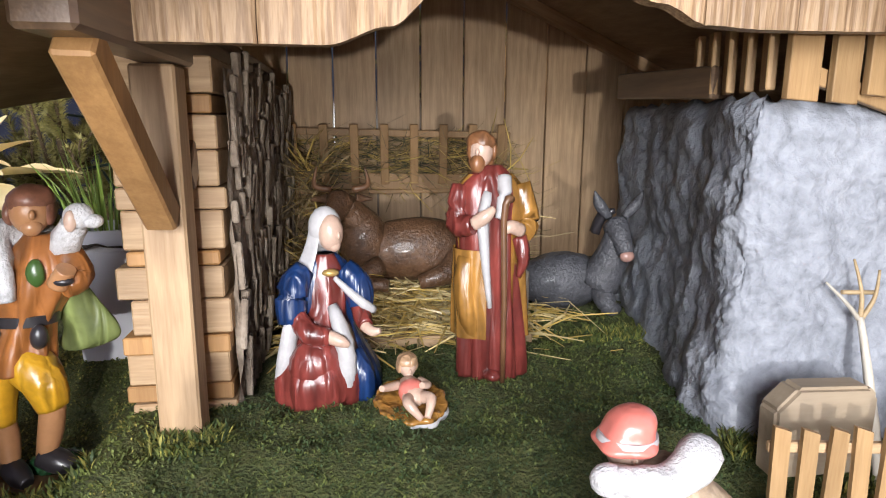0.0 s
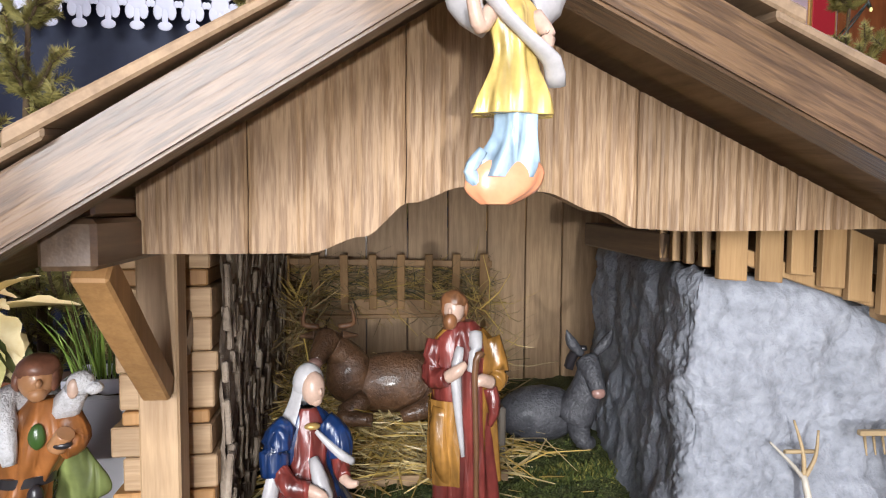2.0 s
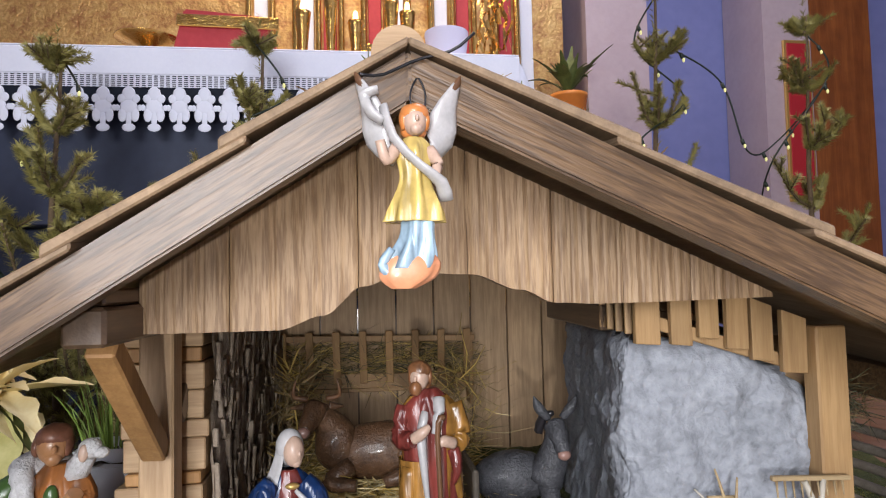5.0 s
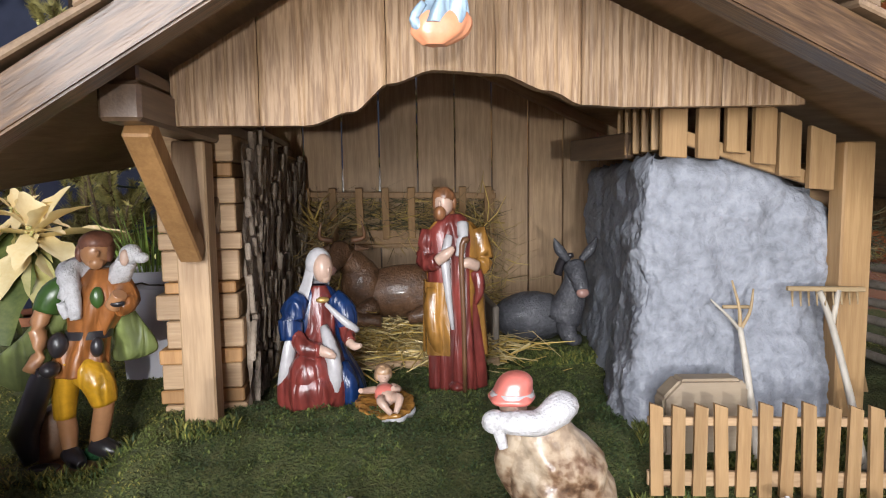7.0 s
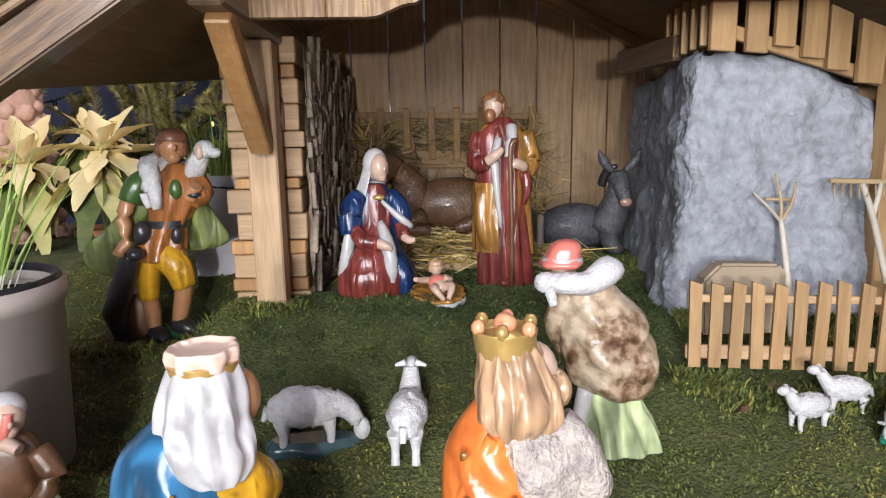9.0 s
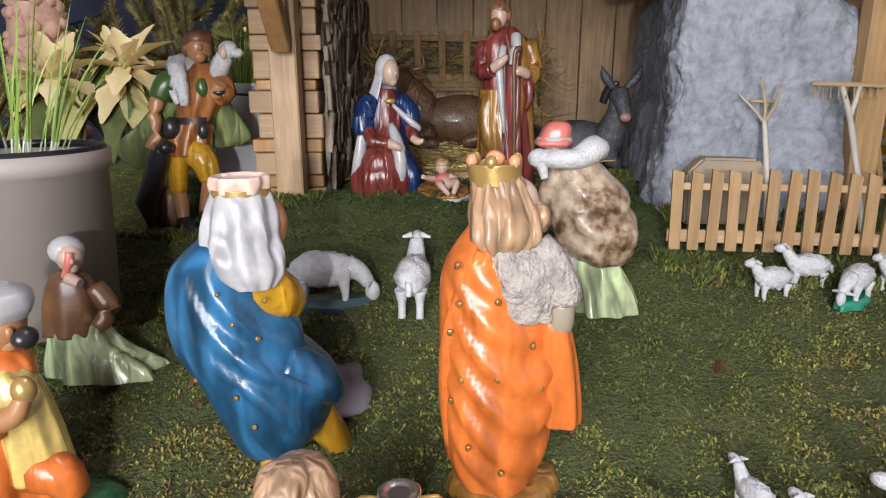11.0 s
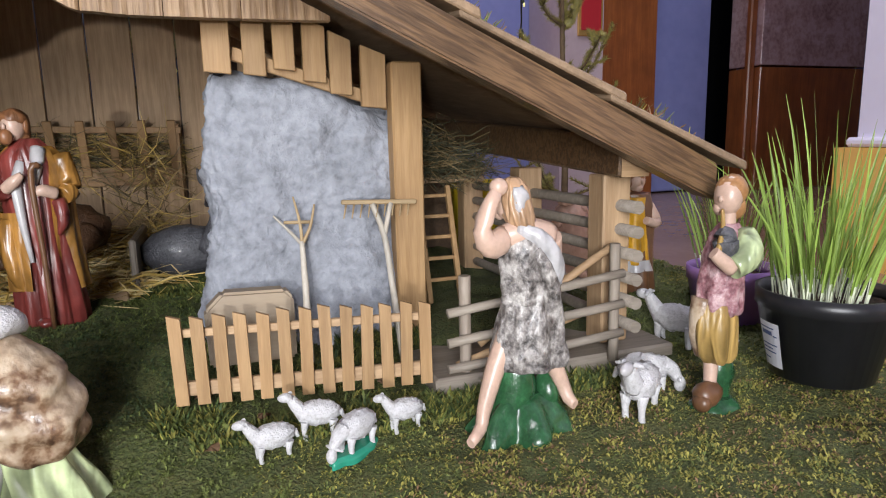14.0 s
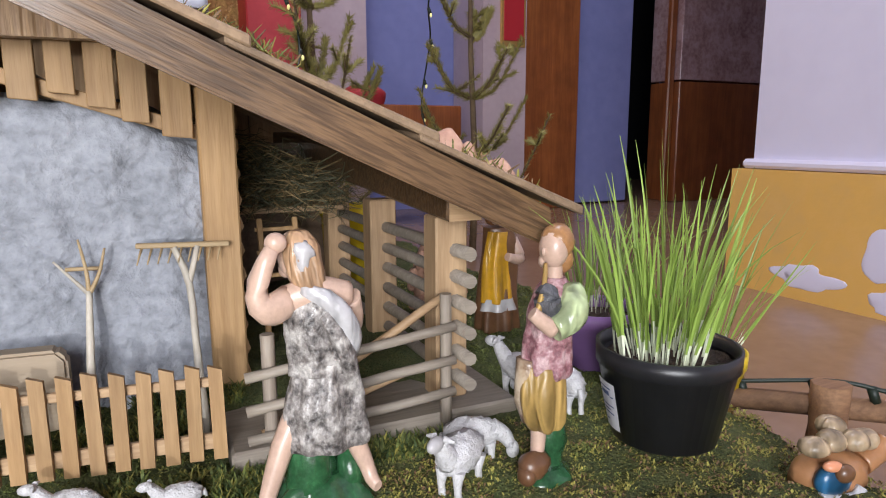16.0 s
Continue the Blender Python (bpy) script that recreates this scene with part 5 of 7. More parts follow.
f.robe(BREECHES, [(0.044, -0.002, -0.002, 0.013, 0.015), (0.052, -0.002, -0.002, 0.018, 0.018), (0.075, -0.004, -0.002, 0.021, 0.019), (0.096, -0.001, 0, 0.019, 0.017)], 6, 0.12)
f.robe(MAUVE_FUR, [(0.086, 0.003, 0, 0.019, 0.018), (0.092, 0.003, 0, 0.0225, 0.020), (0.11, 0.003, 0, 0.0215, 0.019), (0.135, 0.005, 0, 0.0205, 0.018), (0.152, 0.008, 0, 0.018, 0.016), (0.164, 0.008, 0, 0.009, 0.009)], 7, 0.08, rough=0.10)
f.limb(PALE_GREEN, [(0.018, -0.010, 0.154), (0.010, -0.024, 0.140), (-0.010, -0.026, 0.130)], [0.013, 0.015, 0.011])
f.limb(SKIN, [(-0.010, -0.026, 0.130), (-0.022, -0.024, 0.138), (-0.029, -0.022, 0.144)], [0.008, 0.007, 0.006])
f.limb(DONKEY, [(-0.006, -0.016, 0.140), (-0.012, -0.018, 0.152), (-0.008, -0.016, 0.160)], [0.011, 0.013, 0.008])
f.limb(GOLD, [(-0.006, -0.006, 0.176), (-0.014, -0.016, 0.162), (-0.024, -0.022, 0.142)], [0.002, 0.0026, 0.0034])
f.limb(SKIN, [(0.008, 0, 0.158), (0.007, 0, 0.178)], [0.008, 0.008])
f.head((0.006, 0, 0.186), 0.0155, SKIN, None, 0, (-1.0, 0.7))
f.lump(GINGER_DULL, (0.011, 0.002, 0.191), (0.0150, 0.0155, 0.0145), lumps=0.12, freq=90)
f.lump(GINGER_DULL, (0.017, 0.002, 0.178), (0.008, 0.011, 0.012), lumps=0.15, freq=90)
f.stand("piper_figurine", "painted young piper figurine in mauve fur vest on a green rock", 0.625, -0.290, 0, 1.12, wide=0.89)

# woman in yellow dress by the cave
f = Figure()
f.robe(BROWN, [(0, 0, 0, 0.030, 0.024), (0.05, 0, 0, 0.026, 0.022), (0.10, 0.004, 0, 0.024, 0.020), (0.135, 0, 0, 0.020, 0.016)], 7, 0.12)
f.robe(YELLOW, [(0.04, -0.008, -0.008, 0.020, 0.018), (0.09, -0.008, -0.008, 0.018, 0.015), (0.13, -0.004, -0.006, 0.014, 0.012)], 6, 0.12)
f.robe(WHITE, [(0.03, -0.006, -0.010, 0.024, 0.018), (0.045, -0.006, -0.010, 0.020, 0.016)], 6, 0.12)
f.limb(SKIN, [(0.016, -0.006, 0.118), (0.020, -0.020, 0.095), (-0.002, -0.026, 0.100)], [0.009, 0.008, 0.006])
f.head((-0.004, -0.004, 0.152), 0.015, SKIN, HAIR, 0.6)
f.stand("woman_figurine", "painted woman figurine in yellow dress and brown cloak", 0.745, 0.0, 0, 1.05)


# ---- fence, tools and barn yard ----
def picket_fence():
    fence = empty("picket_fence", (0.245, -0.16, 0), "small pale wooden picket fence with slanted tips", "fence")
    a, b = Vector((0.134, -0.148, 0)), Vector((0.362, -0.184, 0))
    n = 13
    d = (b - a).normalized()
    for i in range(n):
        p = a + (b - a) * i / (n - 1)
        w = 0.0115
        z0, z1 = -0.028, 0.058 + random.uniform(-0.002, 0.003)
        bm = bmesh.new()
        prism(bm, [(-w / 2, z0), (w / 2, z0), (w / 2, z1 - 0.004), (-w / 2, z1)], -0.0022, 0.0022)
        bmesh.ops.transform(bm, matrix=pose(p.x, p.y, 0, random.uniform(-2, 2), random.uniform(-1.5, 1.5), math.degrees(math.atan2(d.y, d.x))), verts=bm.verts)
        part("picket", bm, SLAT, fence)
    for z, h in ((0.040, 0.008), (-0.014, 0.014)):
        off = Vector((0, 0.006, z))
        bm = beam(bmesh.new(), a + off - d * 0.006, b + off + d * 0.006, 0.005, h, 0.0008)
        part("rail", bm, PINE_X, fence)


picket_fence()
PALE_BOARD = wood("pale_plywood", (0.46, 0.39, 0.30), (0.36, 0.29, 0.21), "x", 30)
STICK = wood("peeled_stick", (0.62, 0.60, 0.56), (0.45, 0.42, 0.36), "z", 50)
TWIG = wood("peeled_twig", (0.46, 0.36, 0.22), (0.30, 0.22, 0.12), "x", 50)
rake = empty("rake", (0.356, -0.128, -0.03), "small handmade wooden rake leaning on the post", "rake")
part("handle", tube(bmesh.new(), spline([(0.356, -0.128, -0.03), (0.353, -0.108, 0.04), (0.352, -0.080, 0.105), (0.340, -0.074, 0.143)], 10), [0.0040 - 0.0001 * i for i in range(10)], 9, 0, 0.15), STICK, rake)
part("fork", tube(bmesh.new(), [(0.352, -0.079, 0.108), (0.362, -0.073, 0.143)], 0.0028, 8), STICK, rake)
rake_head = part("head", beam(bmesh.new(), (0.307, -0.070, 0.146), (0.392, -0.072, 0.143), 0.006, 0.005, 0.001), TWIG, rake)
for i in range(9):
    x = 0.312 + 0.009 * i
    part("tooth", tube(bmesh.new(), [(x, -0.071, 0.143), (x - 0.005, -0.080, 0.129)], [0.0014, 0.0007], 6), TWIG, rake_head)
pitchfork = empty("pitchfork", (0.259, -0.108, -0.03), "small forked stick serving as pitchfork, leaning on the rock", "pitchfork")
part("handle", tube(bmesh.new(), spline([(0.259, -0.108, -0.03), (0.262, -0.080, 0.05), (0.264, -0.058, 0.104)], 10), [0.0046 - 0.0002 * i for i in range(10)], 9, 0, 0.15), STICK, pitchfork)
for tip in ((0.236, -0.048, 0.133), (0.258, -0.050, 0.153), (0.280, -0.054, 0.144)):
    mid = (Vector(tip) + Vector((0.264, -0.058, 0.104))) / 2 + Vector((0.002, -0.003, -0.003))
    part("prong", tube(bmesh.new(), spline([(0.264, -0.058, 0.101), tuple(mid), tip], 8), [0.0024 - 0.0002 * i for i in range(8)], 8), STICK if tip[0] < 0.24 else TWIG, pitchfork)
part("crossbar", tube(bmesh.new(), [(0.246, -0.055, 0.126), (0.277, -0.056, 0.125)], 0.002, 7), TWIG, pitchfork)
bm = prism(bmesh.new(), [(0.160, -0.01), (0.246, -0.01), (0.246, 0.055), (0.238, 0.064), (0.176, 0.066), (0.158, 0.048)], -0.108, -0.085)
obj("feeding_trough", soften(bm, 0.003), PALE_BOARD, "plain beige wooden trough behind the fence", "trough")


def round_rail(name, a, b, r, parent, mat=DRIFT, label=""):
    a, b = Vector(a), Vector(b)
    pts = [a + (b - a) * k / 6 + Vector((0, 0, 0.0015 * noise.noise(a * 50 + Vector((k, 0, 0))))) for k in range(7)]
    return part(name, tube(bmesh.new(), pts, r, 9, 0, 0.12), mat, parent, label)


gate = empty("pole_fence", (0.49, -0.19, 0), "weathered pole fence closing the barn yard", "fence")
round_rail("post", (0.407, -0.178, -0.04), (0.407, -0.178, 0.076), 0.0062, gate, DRIFT_Z)
round_rail("post", (0.574, -0.195, -0.03), (0.574, -0.195, 0.098), 0.0058, gate, DRIFT_Z)
for z0, z1 in ((0.040, 0.068), (0.010, 0.034), (-0.018, 0.002)):
    round_rail("pole", (0.385, -0.186, z0), (0.580, -0.203, z1), 0.0048, gate)
round_rail("pole", (0.42, -0.182, 0.005), (0.575, -0.187, 0.094), 0.0045, gate, PINE_X)
round_rail("pole", (0.40, -0.172, -0.02), (0.545, -0.180, 0.022), 0.0045, gate, PINE_X)
bm = box(bmesh.new(), (0.37, -0.192, -0.06), (0.66, 0.45, -0.024), 0.003)
obj("barn_floor", bm, DRIFT, "grey wooden base board of the barn", "board")


def barn():
    side = empty("barn_frame", (0.59, 0.1, 0), "open barn side of pine posts with grey round rails", "frame")
    for y in (-0.155, 0.045, 0.25):
        bm = box(bmesh.new(), (0.575, y - 0.016, -0.02), (0.610, y + 0.016, 0.170), 0.002)
        part("post", bm, PINE_Z, side)
        y += 0.01
    for i in range(6):
        z = 0.002 + 0.026 * i
        round_rail("rail", (0.596, -0.205, z + 0.004), (0.596, 0.30, z), 0.0068, side, DRIFT)
    half = empty("log_wall", (0.40, 0.05, 0), "low wall of stacked half-round pine logs", "wall")
    for i in range(11):
        z = -0.005 + 0.027 * i
        round_rail("log", (0.398, -0.038, z), (0.398, 0.40, z), 0.0135, half, PINE_Y)
    # hay under the roof, small ladder and shelf
    bm = box(bmesh.new(), (0.41, 0.16, 0.145), (0.58, 0.42, 0.153), 0.001)
    obj("hay_loft_board", bm, PINE_X, "wooden hay loft board under the roof", "board")
    ladder = empty("ladder", (0.47, 0.06, 0), "small wooden ladder inside the barn", "ladder")
    for x in (0.445, 0.490):
        part("stile", beam(bmesh.new(), (x, 0.04, -0.01), (x + 0.004, 0.10, 0.145), 0.007, 0.009, 0.001), SLAT, ladder)
    for i in range(5):
        part("rung", beam(bmesh.new(), (0.442, 0.052 + 0.011 * i, 0.02 + 0.028 * i), (0.496, 0.052 + 0.011 * i, 0.02 + 0.028 * i), 0.005, 0.005, 0.0005), SLAT, ladder)
    bm = box(bmesh.new(), (0.40, 0.42, -0.02), (0.62, 0.432, 0.24))
    obj("wall_barn_back", bm, STAIN_Y, "dark boarded back of the barn", "wall", kind="structure")


barn()


# ---- straw, hay, moss ----
def blades(name, count, place, mats, label, category, width, length, seed, flat=0.3, curve=0.2, kind="stuff", up=None):
    """Many thin bent strips; place gives the root and how it lies."""
    rnd = random.Random(seed)
    vs, fs, ms = [], [], []
    for _ in range(count):
        got = place(rnd)
        if got is None:
            continue
        p, d = Vector(got[0]), Vector(got[1]).normalized()
        mi = got[2] if len(got) > 2 else rnd.randrange(len(mats))
        l, w = rnd.uniform(*length), rnd.uniform(*width)
        s = d.cross(Vector((rnd.uniform(-1, 1), rnd.uniform(-1, 1), rnd.uniform(-1, 1))))
        s = s.normalized() if s.length > 1e-3 else Vector((1, 0, 0))
        u = s.cross(d) * rnd.uniform(-curve, curve) * l
        if up is not None:
            u = Vector((rnd.uniform(-1, 1), rnd.uniform(-1, 1), up)) * curve * l
        k = len(vs)
        a, b, c = p, p + d * l * 0.5 + u, p + d * l
        n = s.cross(d).normalized() * w * flat
        for q, ww in ((a, 1.0), (b, 1.0), (c, 0.45)):
            vs += [q - s * w * ww * 0.5, q + n * ww, q + s * w * ww * 0.5]
        for r in (0, 3):
            fs += [(k + r, k + r + 1, k + r + 4, k + r + 3), (k + r + 1, k + r + 2, k + r + 5, k + r + 4), (k + r + 2, k + r, k + r + 3, k + r + 5)]
            ms += [mi] * 3
    me = bpy.data.meshes.new(name)
    me.from_pydata([tuple(v) for v in vs], [], fs)
    for m in mats:
        me.materials.append(m)
    me.polygons.foreach_set("material_index", ms)
    return tagged(new(name, me), label, category, kind=kind)


def carpet(name, count, place, mats, label, category, width, length, seed):
    """A dense cover of tiny leaflets, each one bent quad."""
    rnd = random.Random(seed)
    vs, fs, ms = [], [], []
    for _ in range(count):
        got = place(rnd)
        if got is None:
            continue
        (px, py, pz), (dx, dy, dz), mi = got
        l, w = rnd.uniform(*length), rnd.uniform(*width)
        q = l / math.sqrt(dx * dx + dy * dy + dz * dz)
        sx, sy = -dy * w, dx * w
        k = len(vs)
        vs += [(px, py, pz), (px + dx * q * 0.5 + sx, py + dy * q * 0.5 + sy, pz + dz * q * 0.6), (px + dx * q, py + dy * q, pz + dz * q * 0.85), (px + dx * q * 0.5 - sx, py + dy * q * 0.5 - sy, pz + dz * q * 0.6)]
        fs.append((k, k + 1, k + 2, k + 3))
        ms.append(mi)
    me = bpy.data.meshes.new(name)
    me.from_pydata(vs, [], fs)
    for m in mats:
        me.materials.append(m)
    me.polygons.foreach_set("material_index", ms)
    return tagged(new(name, me), label, category, kind="stuff")


def stalk(name, c, rough=0.5):
    """Dry or fresh stalks, each with its own tone."""
    m, t, b = nodes_of(name, rough)
    g = t.nodes.new("ShaderNodeNewGeometry")
    col = ramp(t, g.outputs["Random Per Island"], [(0.0, tuple(x * 0.62 for x in c)), (0.5, c), (1.0, tuple(min(1, x * 1.35) for x in c))])
    t.links.new(col, b.inputs["Base Color"])
    return m


STRAW = stalk("straw", (0.52, 0.36, 0.10), 0.35)
STRAW_PALE = stalk("pale_straw", (0.66, 0.52, 0.25), 0.35)
HAY = stalk("hay", (0.24, 0.17, 0.075), 0.6)
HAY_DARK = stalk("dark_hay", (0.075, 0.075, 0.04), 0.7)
MOSS_GREEN = stalk("moss_green", (0.120, 0.145, 0.034), 0.7)
MOSS_DEEP = stalk("moss_deep", (0.042, 0.070, 0.019), 0.7)
MOSS_YELLOW = stalk("moss_yellow", (0.27, 0.25, 0.055), 0.7)
MOSS_BROWN = stalk("moss_brown", (0.19, 0.115, 0.055), 0.7)


def straw_at(r):
    x, y = r.uniform(-0.24, 0.08), r.uniform(0.21, 0.64)
    h = 0.006 + 0.045 * max(0, min(1, (y - 0.21) / 0.25))
    an = r.uniform(0, 6.28)
    return (x, y, r.uniform(0.0, h) + ground_z(x, y)), (math.cos(an), math.sin(an), r.uniform(-0.12, 0.22))


blades("straw", 2600, straw_at, [STRAW, STRAW_PALE], "loose golden straw heaped on the stable floor", "straw", (0.0016, 0.0036), (0.05, 0.12), 3)


def hay_corner(r):
    an = r.uniform(0, 6.28)
    if r.random() < 0.55:
        x, y, z = r.uniform(-0.25, -0.205), r.uniform(0.40, 0.62), r.uniform(0.02, 0.20)
    else:
        x, y, z = r.uniform(0.03, 0.12), r.uniform(0.40, 0.60), r.uniform(0.03, 0.20)
    return (x, y, z), (math.cos(an), math.sin(an), r.uniform(-0.6, 1.4))


blades("hay", 420, hay_corner, [STRAW, HAY, HAY], "unruly hay stalks piled in the stable corners", "hay", (0.0010, 0.0026), (0.05, 0.11), 5, curve=0.3)
bm = box(bmesh.new(), (0.056, 0.26, -0.02), (0.066, 0.46, 0.075), 0.003)
obj("stall_board", bm, DRIFT_Z, "upright weathered board edging the straw bed", "board")
bm = box(bmesh.new(), (-0.24, 0.205, -0.02), (0.056, 0.212, 0.010), 0.002)
obj("stall_sill", bm, PINE_X, "low pale board in front of the straw bed", "board")
bm = box(bmesh.new(), (-0.24, 0.22, -0.03), (0.05, 0.64, 0.004), 0.002)
obj("straw_bed_board", bm, PINE_X, "board under the straw bed", "board")


def hay_rack():
    rack = empty("hay_rack", (-0.08, 0.655, 0.18), "brown wooden hay rack on the back wall, full of hay", "hay rack")
    for i in range(8):
        x = -0.262 + 0.0535 * i
        part("bar", beam(bmesh.new(), (x, 0.632, 0.258), (x + 0.002, 0.655, 0.150), 0.015, 0.006, 0.001, (0, 1, 0)), RACK, rack)
    part("top_rail", beam(bmesh.new(), (-0.276, 0.640, 0.246), (0.130, 0.640, 0.238), 0.008, 0.012, 0.001), RACK, rack)
    part("bottom_rail", beam(bmesh.new(), (-0.276, 0.662, 0.158), (0.130, 0.662, 0.150), 0.008, 0.030, 0.001), RACK, rack)
    part("end_board", box(bmesh.new(), (0.118, 0.640, 0.10), (0.126, 0.688, 0.250), 0.001), RACK, rack)
    part("shelf", box(bmesh.new(), (-0.276, 0.655, 0.132), (0.126, 0.689, 0.140), 0.001), RACK, rack)


hay_rack()


def rack_hay(r):
    an = r.uniform(0, 6.28)
    return (r.uniform(-0.26, 0.11), r.uniform(0.648, 0.68), r.uniform(0.145, 0.232)), (math.cos(an), math.sin(an) * 0.25, r.uniform(-0.4, 0.4))


blades("hay_in_rack", 900, rack_hay, [HAY, STRAW, HAY_DARK], "dry hay filling the rack", "hay", (0.0010, 0.0020), (0.03, 0.08), 8)


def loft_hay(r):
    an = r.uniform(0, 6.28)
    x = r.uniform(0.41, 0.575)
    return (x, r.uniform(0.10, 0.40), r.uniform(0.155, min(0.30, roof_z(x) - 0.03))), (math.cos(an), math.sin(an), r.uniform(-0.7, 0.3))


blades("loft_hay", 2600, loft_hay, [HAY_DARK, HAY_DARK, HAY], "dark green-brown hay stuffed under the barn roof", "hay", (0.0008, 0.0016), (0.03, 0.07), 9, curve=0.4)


def moss_at(r):
    x, y = r.uniform(-0.78, 0.90), -0.66 + 0.98 * r.random()
    if (x < -0.25 and y > 0.06 and x > -0.35) or (x > 0.36 and y > -0.2 and x < 0.66) or (y > 0.2 and x > -0.26 and x < 0.06) or (y > 0.0 and 0.25 < x < 0.4):
        return None
    dry = noise.noise(Vector((x * 4.5, y * 4.5, 4))) + 0.6 * noise.noise(Vector((x * 15, y * 15, 9)))
    dry += 0.55 if x < -0.33 and y > -0.25 else 0.0
    dry += min(0.9, max(0.0, (-0.16 - y) * 4.5))
    dry += 0.4 if x > 0.35 else 0.0
    dry -= 0.75 if -0.32 < x < 0.17 and y > -0.15 else 0.0
    v = dry + 1.1 * (r.random() - 0.5)
    mi = 3 if dry > 0.85 and r.random() < 0.3 else 2 if v > 0.6 else 0 if v > -0.7 else 1
    an = r.uniform(0, 6.28)
    tuft = max(0.0, noise.noise(Vector((x * 38, y * 38, 2.2)))) + 0.5 * max(0.0, noise.noise(Vector((x * 95, y * 95, 6))))
    if dry > 0.95 and tuft < 0.05 and r.random() < 0.75:
        return None
    return (x, y, moss_z(x, y) - 0.002 + 0.009 * tuft * r.random()), (math.cos(an), math.sin(an), r.uniform(0.1, 1.6)), mi


carpet("moss", 430000, moss_at, [MOSS_GREEN, MOSS_DEEP, MOSS_YELLOW, MOSS_BROWN], "short green and yellowish moss covering the ground", "moss", (0.0006, 0.0014), (0.0028, 0.0062), 11)


def sprig_at(r):
    u = r.random()
    spots = ((0.205, -0.055, 0.05), (0.345, -0.075, 0.05), (0.165, 0.20, 0.05), (0.30, -0.205, 0.07), (0.40, -0.225, 0.05), (-0.30, -0.01, 0.03), (0.14, -0.165, 0.03), (0.52, -0.215, 0.06), (0.22, -0.19, 0.08), (0.36, -0.215, 0.07), (0.28, -0.115, 0.07), (-0.47, -0.02, 0.10), (0.13, 0.20, 0.05))
    cx, cy, w = spots[int(u * len(spots))]
    x, y = cx + r.uniform(-w, w), cy + r.uniform(-0.012, 0.012)
    an = r.uniform(0, 6.28)
    return (x, y, ground_z(x, y) - 0.002), (math.cos(an), math.sin(an), r.uniform(0.8, 2.5)), r.choice((0, 0, 1, 2))


carpet("moss_tufts", 15000, sprig_at, [MOSS_GREEN, MOSS_DEEP, MOSS_YELLOW], "loose green moss tufts at the foot of rock and fences", "moss", (0.0006, 0.0015), (0.008, 0.024), 14)

# dry leaves, pebbles and the little grey path slab
DRY = mottled("dry_leaf", [(0.3, (0.16, 0.08, 0.04)), (0.7, (0.34, 0.22, 0.13))], 60, 0.8, 4, 0.4, 0.001)
rnd = random.Random(52)
for k in range(16):
    x, y = rnd.uniform(-0.45, 0.42), rnd.uniform(-0.52, -0.13)
    w = rnd.uniform(0.005, 0.011)
    bm = bmesh.new()
    rim = [bm.verts.new((w * (1 + 0.35 * math.sin(3 * q + k)) * math.cos(q), 0.7 * w * math.sin(q), 0.0025 * math.sin(2 * q + k))) for q in [math.tau * i / 9 for i in range(9)]]
    mid = bm.verts.new((0, 0, 0.003))
    for i in range(9):
        bm.faces.new((mid, rim[i], rim[(i + 1) % 9]))
    bmesh.ops.solidify(bm, geom=bm.faces[:], thickness=0.0006)
    obj("dry_leaf", bm, DRY, "small dry brown leaf lying on the moss", "leaf", "dry leaves", place=pose(x, y, ground_z(x, y) + 0.006, rnd.uniform(-15, 15), rnd.uniform(-15, 15), rnd.uniform(0, 360)))
bm = ball(bmesh.new(), (0, 0, 0), (0.036, 0.030, 0.006), 0, 30, 0.6, 38)
obj("path_slab", bm, mottled("wet_grey_slab", [(0.3, (0.16, 0.13, 0.13)), (0.7, (0.30, 0.27, 0.28))], 25, 0.3), "flat wet grey slab sunk in the moss", "slab", smooth=True, place=pose(-0.205, -0.325, ground_z(-0.205, -0.325) + 0.002, 16, 0, 20))

# ---- pots and plants ----
def pot(name, place, r_top, r_low, h, mats, label, rim=0.012, soil=True, sides=40, rz=0.0):
    thing = empty(name, place, label, "flower pot")
    bm = bmesh.new()
    rows = [(0, r_low), (h - rim * 1.5, r_top * 0.965), (h - rim * 1.45, r_top), (h, r_top * 1.01), (h, r_top * 0.95), (h - 0.012, r_top * 0.93)]
    loops = [[bm.verts.new((r * math.cos(k * math.tau / sides + rz), r * math.sin(k * math.tau / sides + rz), z)) for k in range(sides)] for z, r in rows]
    for a, b in zip(loops, loops[1:]):
        for k in range(sides):
            bm.faces.new((a[k], a[(k + 1) % sides], b[(k + 1) % sides], b[k]))
    bm.faces.new(loops[0][::-1])
    bmesh.ops.bevel(bm, geom=[e for e in bm.edges if len(e.link_faces) == 2 and e.calc_face_angle() > 0.7], offset=0.0012, segments=2, affect="EDGES")
    part("shell", bm, mats, thing, local=True, smooth=sides > 8)
    if soil:
        bm = bmesh.new()
        rings = [[bm.verts.new((r_top * 0.94 * q / 7 * math.cos(k * math.tau / 28), r_top * 0.94 * q / 7 * math.sin(k * math.tau / 28), h - 0.016 + 0.006 * noise.noise(Vector((q, k, r_top * 100))))) for k in range(28)] for q in range(1, 8)]
        for a, b in zip(rings, rings[1:]):
            for k in range(28):
                bm.faces.new((a[k], b[k], b[(k + 1) % 28], a[(k + 1) % 28]))
        bm.faces.new(rings[0])
        part("soil", bm, SOIL, thing, "dark crumbly soil", local=True)
    return thing


